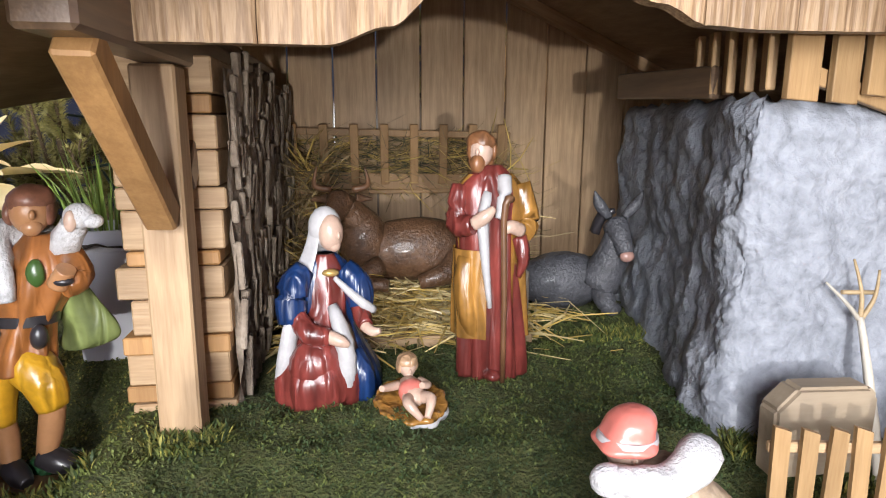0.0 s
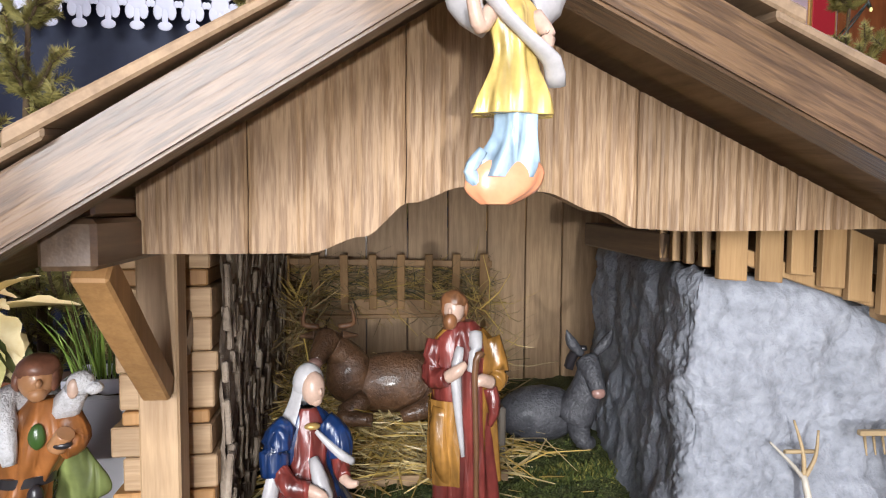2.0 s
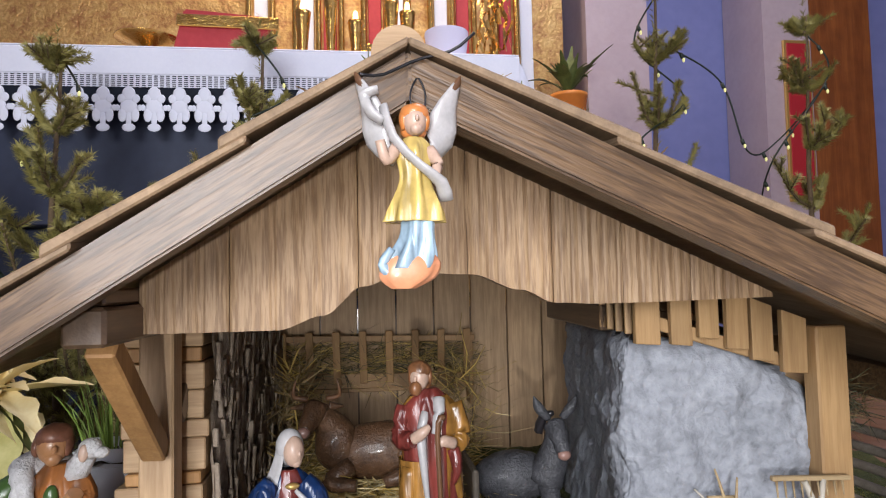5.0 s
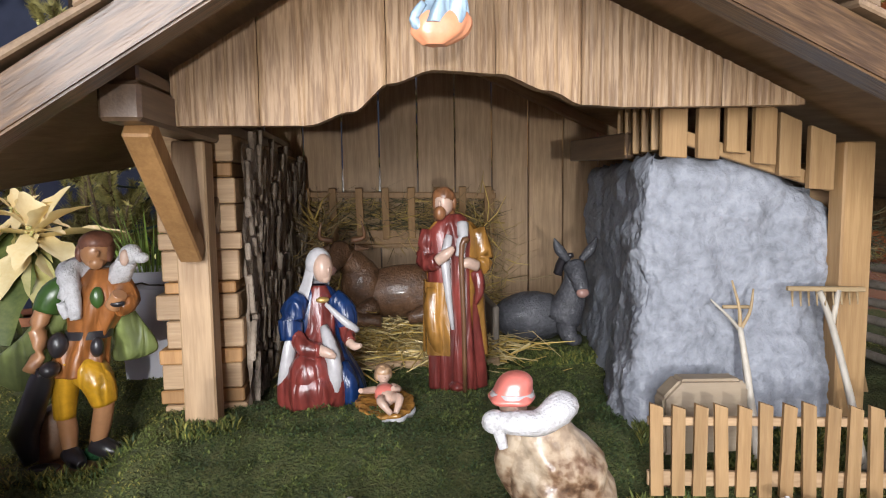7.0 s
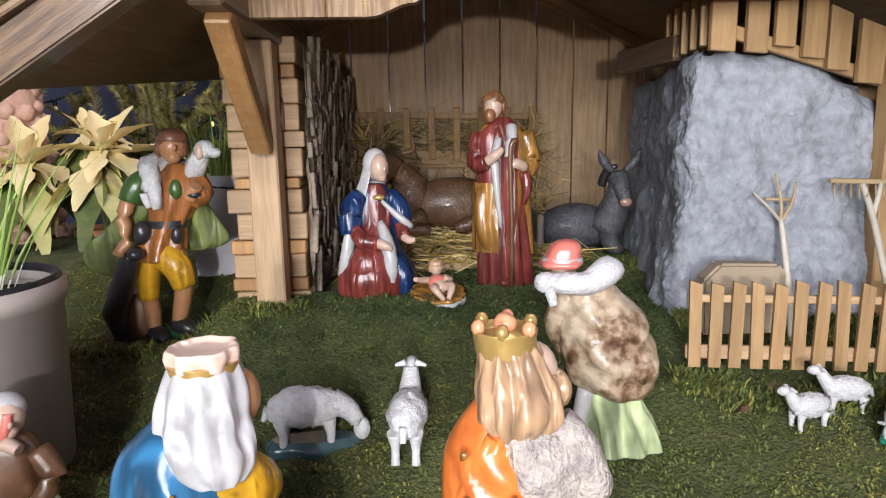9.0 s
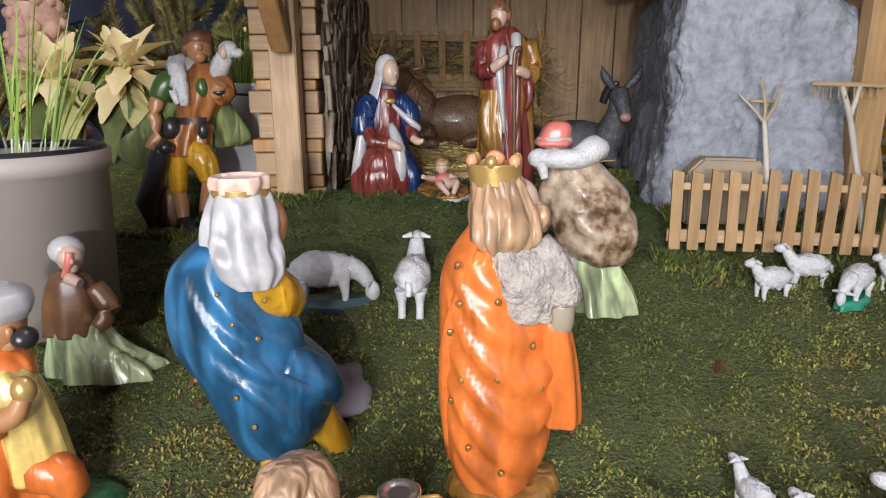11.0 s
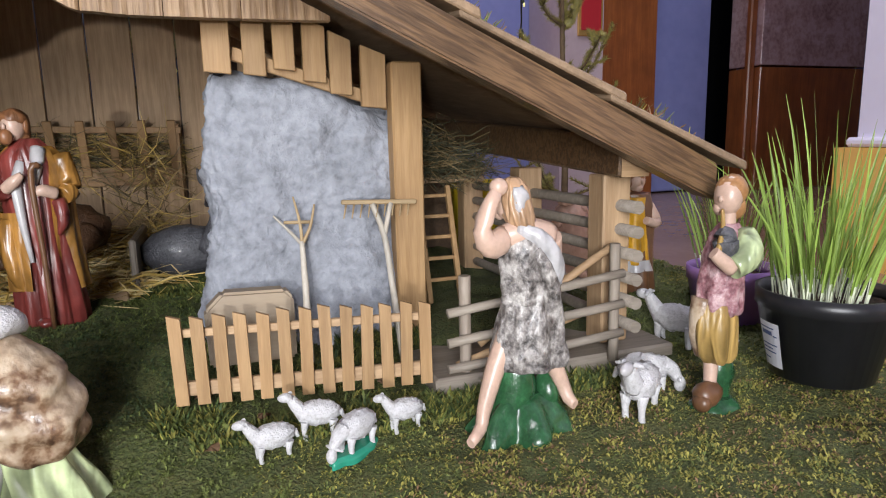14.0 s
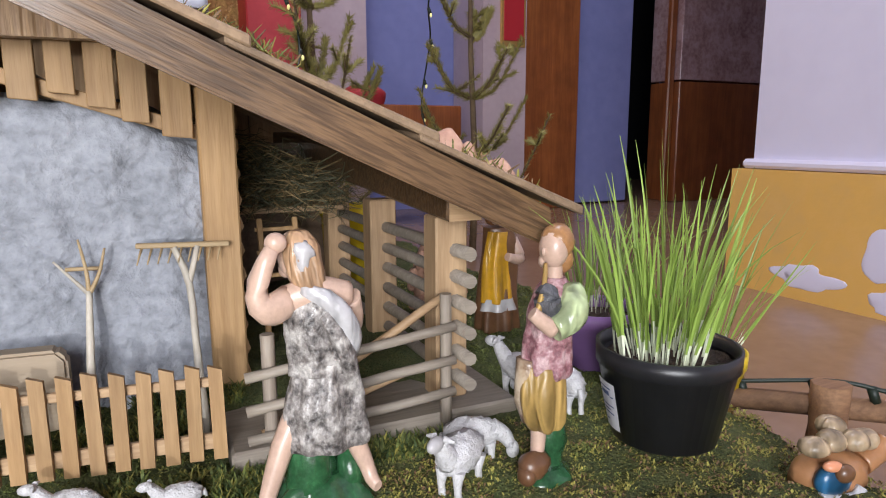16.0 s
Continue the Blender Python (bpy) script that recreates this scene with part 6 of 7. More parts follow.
SOIL = mottled("soil", [(0.3, (0.02, 0.012, 0.008)), (0.6, (0.07, 0.045, 0.03)), (0.9, (0.25, 0.19, 0.13))], 90, 0.9, 4, 1.0, 0.006)
BLACK_PLASTIC = mottled("black_plastic", [(0.3, (0.012, 0.012, 0.014)), (0.7, (0.022, 0.022, 0.025))], 20, 0.35, 6, 0.05, 0.0005)
WHITE_PLASTIC = mottled("white_plastic", [(0.3, (0.62, 0.62, 0.68)), (0.7, (0.72, 0.72, 0.78))], 12, 0.35, 6, 0.05, 0.0005)
BEIGE_PLASTIC = mottled("beige_ceramic", [(0.3, (0.42, 0.36, 0.33)), (0.7, (0.47, 0.41, 0.37))], 12, 0.4, 6, 0.05, 0.0005)
LILAC = mottled("lilac_plastic", [(0.3, (0.30, 0.16, 0.42)), (0.7, (0.36, 0.20, 0.50))], 12, 0.4, 6, 0.05, 0.0005)
YELLOW_PLASTIC = mottled("yellow_plastic", [(0.3, (0.70, 0.50, 0.02)), (0.7, (0.80, 0.58, 0.03))], 12, 0.35, 6, 0.05, 0.0005)
GRASS = stalk("wheat_grass", (0.26, 0.38, 0.075), 0.45)
GRASS_PALE = stalk("wheat_stem", (0.68, 0.72, 0.55), 0.45)


def wheat(x, y, z, r, count, height, seed, lean=0.25):
    rnd = random.Random(seed)

    def root(q):
        an, rr = q.uniform(0, 6.28), r * math.sqrt(q.random())
        return (x + rr * math.cos(an), y + rr * math.sin(an), z), (math.cos(an) * rr / r * lean + q.uniform(-0.1, 0.1), math.sin(an) * rr / r * lean + q.uniform(-0.1, 0.1), 1), 0
    for k in range(count):
        (px, py, pz), d, _ = root(rnd)
        h = height * rnd.uniform(0.5, 1.05) * (1.35 if rnd.random() < 0.09 else 1.0)
        d = Vector(d)
        side = Vector((rnd.uniform(-1, 1), rnd.uniform(-1, 1), 0)).normalized()
        w = rnd.uniform(0.0010, 0.0021)
        yield px, py, pz, d, h, side, w, rnd.choice((0.05, 0.12, 0.2, 0.3, 0.55)) * rnd.uniform(0.6, 1.2), rnd


def grass_tuft(name, label, x, y, z, r, count, height, seed, lean=0.25):
    """Upright blades of sprouted wheat with pale feet."""
    vs, fs, ms = [], [], []
    for px, py, pz, d, h, side, w, bend, rnd in wheat(x, y, z, r, count, height, seed, lean):
        out = Vector((d.x, d.y, 0))
        out = out.normalized() if out.length > 1e-3 else side
        k = len(vs)
        n = 7
        for i in range(n):
            u = i / (n - 1)
            p = Vector((px, py, pz)) + d * h * u + out * bend * h * u * u * 0.5 - Vector((0, 0, bend * h * u ** 3 * 0.25))
            ww = w * (1 - u ** 3 * 0.9) * min(1.0, 0.5 + 1.5 * u)
            ridge = side.cross(d).normalized() * ww * 0.4
            vs += [p - side * ww, p + ridge, p + side * ww]
        for i in range(n - 1):
            a = k + 3 * i
            fs += [(a, a + 1, a + 4, a + 3), (a + 1, a + 2, a + 5, a + 4)]
            ms += [1 if i < 1 else 0] * 2
    me = bpy.data.meshes.new(name)
    me.from_pydata([tuple(v) for v in vs], [], fs)
    me.materials.append(GRASS)
    me.materials.append(GRASS_PALE)
    me.polygons.foreach_set("material_index", ms)
    return tagged(new(name, me), label, "grass", kind="stuff")


thing = pot("flower_pot", (0.757, -0.300, -0.036), 0.066, 0.049, 0.090, BLACK_PLASTIC, "black plastic flower pot with printed label and sprouted wheat")
bm = bmesh.new()
vs = []
for k in range(5):
    an = radians(152 + 7 * k)
    vs.append([bm.verts.new(((0.0503 + 0.222 * z) * math.cos(an), (0.0503 + 0.222 * z) * math.sin(an), z)) for z in (0.010, 0.058)])
for a, b in zip(vs, vs[1:]):
    bm.faces.new((a[0], b[0], b[1], a[1]))
part("label_sticker", bm, WHITE_PLASTIC, thing, "white printed paper label", local=True)
bm = bmesh.new()
for z, first, last in ((0.051, 154, 174), (0.044, 156, 171), (0.043, 172, 177), (0.033, 154, 176), (0.029, 154, 170), (0.025, 154, 174), (0.018, 154, 164)):
    high = 0.0045 if z == 0.044 else 0.0015
    ring = [[bm.verts.new(((0.0507 + 0.222 * zz) * math.cos(radians(first + (last - first) * k / 3)), (0.0507 + 0.222 * zz) * math.sin(radians(first + (last - first) * k / 3)), zz)) for zz in (z, z + high)] for k in range(4)]
    for a, b in zip(ring, ring[1:]):
        bm.faces.new((a[0], b[0], b[1], a[1]))
part("print", bm, plain("label_ink", (0.06, 0.09, 0.22), 0.5), thing, "bluish print bars on the label", local=True)
grass_tuft("wheat_grass", "tall fresh green wheat grass with white stems", 0.748, -0.300, 0.040, 0.044, 125, 0.180, 21, 0.22)
pot("flower_pot", (0.655, 0.36, -0.02), 0.06, 0.05, 0.15, YELLOW_PLASTIC, "bright yellow plastic pot behind the barn")
pot("flower_pot", (0.83, -0.10, -0.05), 0.058, 0.045, 0.085, LILAC, "lilac plastic flower pot")
grass_tuft("wheat_grass", "fresh green wheat grass in the lilac pot", 0.83, -0.10, 0.03, 0.045, 70, 0.15, 22)
pot("flower_pot", (0.915, -0.20, -0.08), 0.05, 0.04, 0.075, YELLOW_PLASTIC, "yellow plastic flower pot")
grass_tuft("wheat_grass", "thin green wheat grass in the yellow pot", 0.915, -0.20, -0.01, 0.035, 50, 0.15, 23, 0.5)
pot("flower_pot", (-0.514, -0.225, -0.072), 0.086, 0.078, 0.160, BEIGE_PLASTIC, "large beige ceramic flower pot with black inner pot")
bm = bmesh.new()
tube(bm, [(-0.514 + 0.080 * math.cos(k * math.tau / 32), -0.225 + 0.080 * math.sin(k * math.tau / 32), 0.088) for k in range(33)], 0.004, 8)
obj("inner_pot_rim", bm, BLACK_PLASTIC, "black rim of the inner plastic pot", "flower pot")
grass_tuft("wheat_grass", "wheat grass with long white stems in the beige pot", -0.520, -0.225, 0.073, 0.055, 60, 0.16, 24, 0.35)
thing = pot("flower_pot", (-0.430, 0.235, -0.008), 0.056, 0.046, 0.156, WHITE_PLASTIC, "white square plastic flower pot", 0.016, sides=4, rz=0.85)
grass_tuft("wheat_grass", "short green wheat grass in the white pot", -0.430, 0.235, 0.130, 0.036, 80, 0.105, 25, 0.3)


# ---- poinsettia ----
BRACT = mottled("cream_bract", [(0.3, (0.74, 0.57, 0.26)), (0.6, (0.82, 0.69, 0.38)), (0.85, (0.86, 0.77, 0.52))], 30, 0.5, 5, 0.2, 0.001)
PALE_LEAF = mottled("pale_yellow_green_leaf", [(0.3, (0.36, 0.34, 0.10)), (0.7, (0.58, 0.52, 0.22))], 25, 0.5, 5, 0.2, 0.001)
LEAF = mottled("dull_green_leaf", [(0.3, (0.05, 0.08, 0.02)), (0.7, (0.16, 0.18, 0.05))], 30, 0.5, 5, 0.2, 0.001)


def leaf(bm, root, d, length, width, droop, mat=0):
    d = Vector(d).normalized()
    s = d.cross(Vector((0, 0, 1))).normalized()
    up = s.cross(d)
    prev = None
    for i in range(9):
        u = i / 8
        w = width * math.sin(math.pi * min(1, u * 0.92 + 0.06)) ** 0.8 * (1 + 0.25 * math.sin(u * 14))
        p = Vector(root) + d * length * u - Vector((0, 0, droop * length * u * u)) + up * 0.02 * length
        row = [bm.verts.new(p - s * w * 0.5 + up * w * 0.18), bm.verts.new(p), bm.verts.new(p + s * w * 0.5 + up * w * 0.18)]
        if prev:
            for a in (0, 1):
                f = bm.faces.new((prev[a], prev[a + 1], row[a + 1], row[a]))
                f.material_index, f.smooth = mat, True
        prev = row


plant = empty("poinsettia", (-0.80, 0.64, -0.05), "cream poinsettia with drooping leaves in a hidden pot", "plant")
rnd = random.Random(31)
for (cx, cy, cz, big) in ((-0.748, 0.55, 0.180, 1.15), (-0.890, 0.54, 0.158, 1.05), (-0.800, 0.60, 0.215, 0.7), (-0.96, 0.60, 0.20, 0.75)):
    part("stem", tube(bmesh.new(), spline([(-0.80, 0.64, -0.04), ((cx - 0.80) / 2, (cy + 0.66) / 2, cz * 0.5), (cx, cy, cz)], 8), 0.004, 8), LEAF, plant)
    for k in range(14):
        an = k * 2.4 + rnd.uniform(-0.2, 0.2)
        tier = k // 5
        out = Vector((0.97, 0.10, 0.12)) * math.cos(an) + Vector((-0.15, 0.45, 0.88)) * math.sin(an)
        q = out + Vector((0.1, -0.75, 0.5)) * (0.75 - 0.32 * tier)
        bm = bmesh.new()
        leaf(bm, (cx, cy + 0.006 * tier, cz - 0.006 * tier), q, big * (0.085 + 0.022 * tier) * rnd.uniform(0.85, 1.15), big * (0.036 + 0.012 * tier) * rnd.uniform(0.9, 1.1), rnd.uniform(0.05, 0.35))
        part("bract", bm, BRACT, plant)
    for k in range(5):
        an = -2.9 + k * 0.65 + rnd.uniform(-0.2, 0.2)
        bm = bmesh.new()
        leaf(bm, (cx, cy, cz - 0.025), (math.cos(an), math.sin(an) * 0.7, -0.35), 0.125 * big, 0.055, 0.75)
        part("leaf", bm, PALE_LEAF if k % 2 else LEAF, plant)
    for k in range(6):
        part("bud", ball(bmesh.new(), (cx + rnd.uniform(-0.008, 0.008), cy - 0.012, cz + 0.006 + rnd.uniform(-0.006, 0.008)), 0.0035, 0, 8), PALE_LEAF, plant)
pot("flower_pot", (-0.80, 0.64, -0.08), 0.06, 0.05, 0.10, mottled("terracotta", [(0.3, (0.35, 0.13, 0.06)), (0.7, (0.45, 0.18, 0.09))], 15, 0.8), "terracotta flower pot of the poinsettia")

# knobbly pink stone piles
KNOB = mottled("pink_knobbly_stone", [(0.3, (0.42, 0.22, 0.16)), (0.6, (0.62, 0.38, 0.28)), (0.85, (0.70, 0.52, 0.42))], 25, 0.7, 5, 0.5, 0.003)


def knobs(label, x, y, z, r, h, seed, n=90):
    rnd = random.Random(seed)
    bm = bmesh.new()
    ball(bm, (x, y, z + h * 0.45), (r * 0.8, r * 0.8, h * 0.52), 0, 16)
    for _ in range(n):
        u, an = rnd.random(), rnd.uniform(0, 6.28)
        rr = r * math.sqrt(max(0.04, 1 - (u * 0.98) ** 2)) * 0.9
        q = rnd.uniform(0.14, 0.24) * r
        ball(bm, (x + rr * math.cos(an), y + rr * math.sin(an), z + u * h * 0.95), q, 0, 8, 0.25, 80)
    obj("knobbly_stone", bm, KNOB, label, "stones", smooth=True)


knobs("pink knobbly stone column behind the flowers", -0.955, 0.62, -0.06, 0.075, 0.49, 41, 150)
knobs("pink stones lying by the barn eave", 0.70, 0.10, -0.03, 0.045, 0.15, 42, 60)
rnd = random.Random(44)
for k in range(7):
    x, y = 0.60 + 0.012 * k + rnd.uniform(-0.01, 0.01), rnd.uniform(-0.14, 0.1)
    bm = ball(bmesh.new(), (0, 0, 0), (rnd.uniform(0.012, 0.020), rnd.uniform(0.012, 0.02), rnd.uniform(0.010, 0.016)), 0, 12, 0.5, 60)
    obj("pebble", bm, KNOB, "rough pinkish stone lying on the roof boards", "stone", "stones on the roof", smooth=True, place=pose(x, y, roof_z(x, y) + 0.022, 0, 24, rnd.uniform(0, 90)))


def roof_moss(r):
    x = r.uniform(RIDGE_X + 0.02, R_EAVE) if r.random() < 0.8 else r.uniform(L_EAVE, RIDGE_X)
    y = r.uniform(FRONT + 0.01, 0.3)
    if noise.noise(Vector((x * 9, y * 9, 3))) < 0.12:
        return None
    an = r.uniform(0, 6.28)
    return (x, y, roof_z(x, y) + 0.012), (math.cos(an), math.sin(an), r.uniform(0.5, 1.5))


blades("roof_moss", 9000, roof_moss, [MOSS_YELLOW, MOSS_GREEN, MOSS_BROWN], "tufts of dry moss growing on the roof", "moss", (0.0010, 0.0022), (0.008, 0.020), 45, curve=0.3)
bm = tube(bmesh.new(), [(RIDGE_X - 0.004, -0.21, 0.524), (RIDGE_X - 0.004, 0.10, 0.552)], 0.021, 24)
obj("ridge_log", bm, PINE_X, "round log lying along the ridge with pale cut end", "log")

# log border, camel with packs by the floor's edge
BARKLOG = wood("barked_log", (0.34, 0.20, 0.11), (0.16, 0.085, 0.05), "x", 40, 0.8)
border = empty("log_border", (0.95, -0.25, FLOOR), "rustic border of thin logs and stump posts with a light string", "log border")
round_rail("log", (0.86, -0.18, -0.055), (1.10, -0.40, -0.050), 0.013, border, BARKLOG)
round_rail("log", (0.84, -0.34, -0.125), (1.12, -0.50, -0.125), 0.016, border, BARKLOG)
round_rail("stump", (0.985, -0.315, -0.17), (0.985, -0.315, -0.020), 0.020, border, BARKLOG)
f = Figure()
SACK = cloth("painted_sack", (0.36, 0.27, 0.17), 0.4, 0.1, 0, 0.006, 1.7, 0.4)
f.lump(TAN, (0, 0, 0.032), (0.040, 0.024, 0.026), lumps=0.2)
f.limb(FLEECE, [(-0.030, -0.022, 0.024), (0.0, -0.026, 0.022), (0.012, -0.024, 0.030)], [0.006, 0.007, 0.006], wob=0.4)
for sx, sy, sz in ((-0.026, -0.006, 0.066), (-0.006, -0.004, 0.069), (0.018, -0.006, 0.067), (0.008, 0.012, 0.075), (0.036, 0, 0.064)):
    f.lump(SACK, (sx, sy, sz), (0.015, 0.013, 0.010), lumps=0.15)
f.lump(TEAL, (-0.014, -0.018, 0.038), (0.020, 0.010, 0.016))
f.lump(BROWN, (-0.010, -0.026, 0.048), (0.010, 0.007, 0.009)).lump(SALMON, (-0.020, -0.022, 0.054), (0.010, 0.006, 0.005))
f.limb(TAN, [(0.034, 0, 0.04), (0.056, 0, 0.05), (0.064, 0, 0.062)], [0.014, 0.011, 0.009])
for lx in (-0.024, 0.026):
    f.limb(TAN, [(lx, -0.008, 0.03), (lx, -0.008, 0)], [0.009, 0.006])
f.stand("camel_figurine", "small painted camel figurine loaded with sacks and blue cloth", 0.860, -0.400, -12, 0.95, z=-0.085)


# ---- the church behind ----
LILAC_WALL = mottled("lavender_wall", [(0.2, (0.16, 0.18, 0.40)), (0.5, (0.20, 0.22, 0.47)), (0.8, (0.24, 0.26, 0.52))], 2, 0.7, 8, 0.1, 0.002)
PALE_WALL = mottled("pale_lilac_wall", [(0.2, (0.60, 0.58, 0.74)), (0.6, (0.66, 0.64, 0.80)), (0.9, (0.70, 0.68, 0.82))], 2, 0.7, 8, 0.1, 0.002)
PINK_WALL = mottled("pinkish_wall", [(0.2, (0.42, 0.32, 0.36)), (0.6, (0.50, 0.40, 0.44)), (0.9, (0.56, 0.46, 0.50))], 4, 0.6, 8, 0.1, 0.002)
OCHRE_WALL = mottled("peeling_ochre_paint", [(0.15, (0.62, 0.58, 0.60)), (0.27, (0.60, 0.38, 0.14)), (0.5, (0.68, 0.40, 0.10)), (0.8, (0.72, 0.44, 0.16))], 4, 0.75, 5, 0.4, 0.004)
DOORWOOD = wood("varnished_door_wood", (0.34, 0.115, 0.035), (0.19, 0.055, 0.018), "z", 14, 0.35, 0.4)
MARBLE = mottled("red_marble", [(0.2, (0.14, 0.07, 0.07)), (0.45, (0.33, 0.21, 0.22)), (0.6, (0.45, 0.32, 0.34)), (0.85, (0.24, 0.13, 0.14))], 9, 0.2, 4, 0.05, 0.001)
# near-black colour stands in for the shade in the passage behind the door
BLACK = plain("passage_shade", (0.004, 0.004, 0.005), 0.9)


def wall_block(name, lo, hi, mat, label, bevel=0.0):
    return obj(name, box(bmesh.new(), lo, hi, bevel), mat, label, "wall", kind="structure")


wall_block("wall_north", (-5, 2.75, FLOOR), (2.30, 2.95, 3.6), LILAC_WALL, "lavender painted church wall behind the altar")
wall_block("wall_north_side", (3.80, 2.75, FLOOR), (7, 2.95, 3.6), LILAC_WALL, "lavender painted church wall beside the door")
wall_block("wall_south", (-5, -5.2, FLOOR), (7, -5, 3.6), PALE_WALL, "pale lilac church wall")
wall_block("wall_west", (-5.2, -5, FLOOR), (-5, 4.5, 3.6), PALE_WALL, "pale lilac church side wall")
wall_block("wall_east", (7, -5, FLOOR), (7.2, 4.5, 3.6), PALE_WALL, "pale lilac church side wall")
wall_block("ceiling", (-5.2, -5.2, 3.6), (7.2, 4.5, 3.8), PALE_WALL, "pale lilac church ceiling")
wall_block("passage_back", (2.0, 4.3, FLOOR), (5.2, 4.45, 3.6), BLACK, "end wall of the passage, painted black for its shade")
wall_block("pilaster", (1.02, 2.30, FLOOR), (1.34, 2.74, 3.6), PINK_WALL, "pinkish plaster pilaster")
wall_block("pilaster_strip", (1.34, 2.55, FLOOR), (1.40, 2.74, 3.6), PALE_WALL, "pale edge of the wall niche")
wall_block("pilaster_door", (2.02, 2.38, FLOOR), (2.29, 2.74, 3.6), PINK_WALL, "pinkish pilaster beside the door")
# column with ledge and peeling base
wall_block("column", (1.84, -2.5, 0.19), (3.6, 0.50, 3.6), PALE_WALL, "white-lilac church pier")
wall_block("column_ledge", (1.815, -2.5, 0.165), (3.6, 0.52, 0.19), PALE_WALL, "moulded ledge of the pier", 0.008)
base = wall_block("column_base", (1.80, -2.5, FLOOR), (3.6, 0.535, 0.163), OCHRE_WALL, "peeling ochre painted base of the pier")
for py, pz, ry, rz in ((-0.02, -0.12, 0.17, 0.035), (0.12, -0.02, 0.035, 0.06), (0.30, -0.10, 0.10, 0.03), (-0.36, -0.10, 0.09, 0.055), (-0.52, -0.12, 0.16, 0.04), (-0.15, 0.03, 0.03, 0.02)):
    part("bare_plaster", ball(bmesh.new(), (1.80, py, pz), (0.0025, ry, rz), 0, 28, lumps=0.55, freq=22), PALE_WALL, base, "white plaster where the ochre paint has peeled off")
door = empty("door_1", (2.7, 2.6, FLOOR), "varnished brown church door with lavender leaf ajar", "door", kind="structure")
part("door_frame", box(bmesh.new(), (2.30, 2.40, FLOOR), (2.67, 2.74, 2.6), 0.008), DOORWOOD, door)
part("door_frame", box(bmesh.new(), (3.36, 2.40, FLOOR), (3.412, 2.44, 2.6), 0.008), DOORWOOD, door)
part("door_leaf", box(bmesh.new(), (2.675, 2.52, FLOOR + 0.01), (3.16, 2.57, 2.5), 0.006), LILAC_WALL, door, "lavender painted door leaf")
stall = empty("confessional", (3.4, 2.5, FLOOR), "wooden wall panelling with red marble panel", "panelling")
part("panel", box(bmesh.new(), (3.415, 2.36, FLOOR), (4.3, 2.62, 0.60), 0.006), DOORWOOD, stall)
part("marble_panel", box(bmesh.new(), (3.415, 2.36, 0.61), (4.3, 2.62, 2.2), 0.004), MARBLE, stall, "mottled red marble panel")
plaque = empty("wall_plaque", (2.13, 2.37, 1.2), "red wall plaque with gilt border", "plaque")
part("frame", box(bmesh.new(), (2.12, 2.362, 0.74), (2.275, 2.378, 1.6), 0.004), plain("gilt", (0.75, 0.48, 0.16), 0.3, 0.7), plaque)
part("field", box(bmesh.new(), (2.135, 2.356, 0.77), (2.26, 2.3615, 1.58), 0.002), plain("red_field", (0.42, 0.02, 0.03), 0.5), plaque)

# altar with lace cloth
CLOTH = mottled("white_altar_cloth", [(0.2, (0.66, 0.68, 0.80)), (0.6, (0.74, 0.76, 0.86)), (0.9, (0.80, 0.81, 0.90))], 6, 0.8, 20, 0.3, 0.001)
altar = empty("altar", (-0.6, 1.6, FLOOR), "church altar table in dark blue-green cladding", "altar")
NAVY = mottled("dark_blue_cladding", [(0.3, (0.012, 0.02, 0.05)), (0.7, (0.03, 0.04, 0.08))], 5, 0.6)
part("table", box(bmesh.new(), (-2.2, 1.34, 1.04), (0.40, 2.0, 1.085), 0.006), NAVY, altar)
part("front", box(bmesh.new(), (-2.1, 1.42, 0.56), (0.33, 1.95, 1.035), 0.004), NAVY, altar)
part("plinth", box(bmesh.new(), (-1.9, 1.5, FLOOR), (0.20, 1.9, 0.555), 0.004), NAVY, altar)


def altar_cloth():
    cloth = empty("altar_cloth", (-0.6, 1.3, 1.09), "white altar cloth with scalloped lace border", "cloth")
    part("top", box(bmesh.new(), (-2.22, 1.315, 1.087), (0.42, 2.0, 1.094), 0.003), CLOTH, cloth)
    part("band", box(bmesh.new(), (-2.22, 1.312, 1.005), (0.42, 1.318, 1.0855), 0.002), CLOTH, cloth, "plain white hem band")
    # net with a row of lace motifs
    bm = bmesh.new()
    for i in range(150):
        x = -2.22 + 2.64 * i / 150
        for z0, z1 in ((0.965, 1.003),):
            box(bm, (x, 1.314, z0), (x + 0.006, 1.3155, z1))
    for k in range(7):
        box(bm, (-2.22, 1.3135, 0.966 + 0.006 * k), (0.42, 1.3152, 0.9685 + 0.006 * k))
    part("net", bm, CLOTH, cloth, "fine lace net")
    n = 36
    pitch = 2.64 / n
    for i in range(n):
        bm = bmesh.new()
        cx = -2.22 + pitch * (i + 0.5)
        for dx, z, rx, rz in ((0, 0.945, 0.020, 0.022), (-0.020, 0.930, 0.013, 0.014), (0.020, 0.930, 0.013, 0.014), (0, 0.905, 0.026, 0.022), (-0.018, 0.880, 0.013, 0.022), (0.018, 0.880, 0.013, 0.022), (0, 0.868, 0.009, 0.026), (0, 0.842, 0.020, 0.013), (-0.032, 0.902, 0.008, 0.010), (0.032, 0.902, 0.008, 0.010)):
            ball(bm, (cx + dx, 1.314, z), (rx, 0.0016, rz), 0, 10)
        part("lace_motif", bm, CLOTH, cloth)


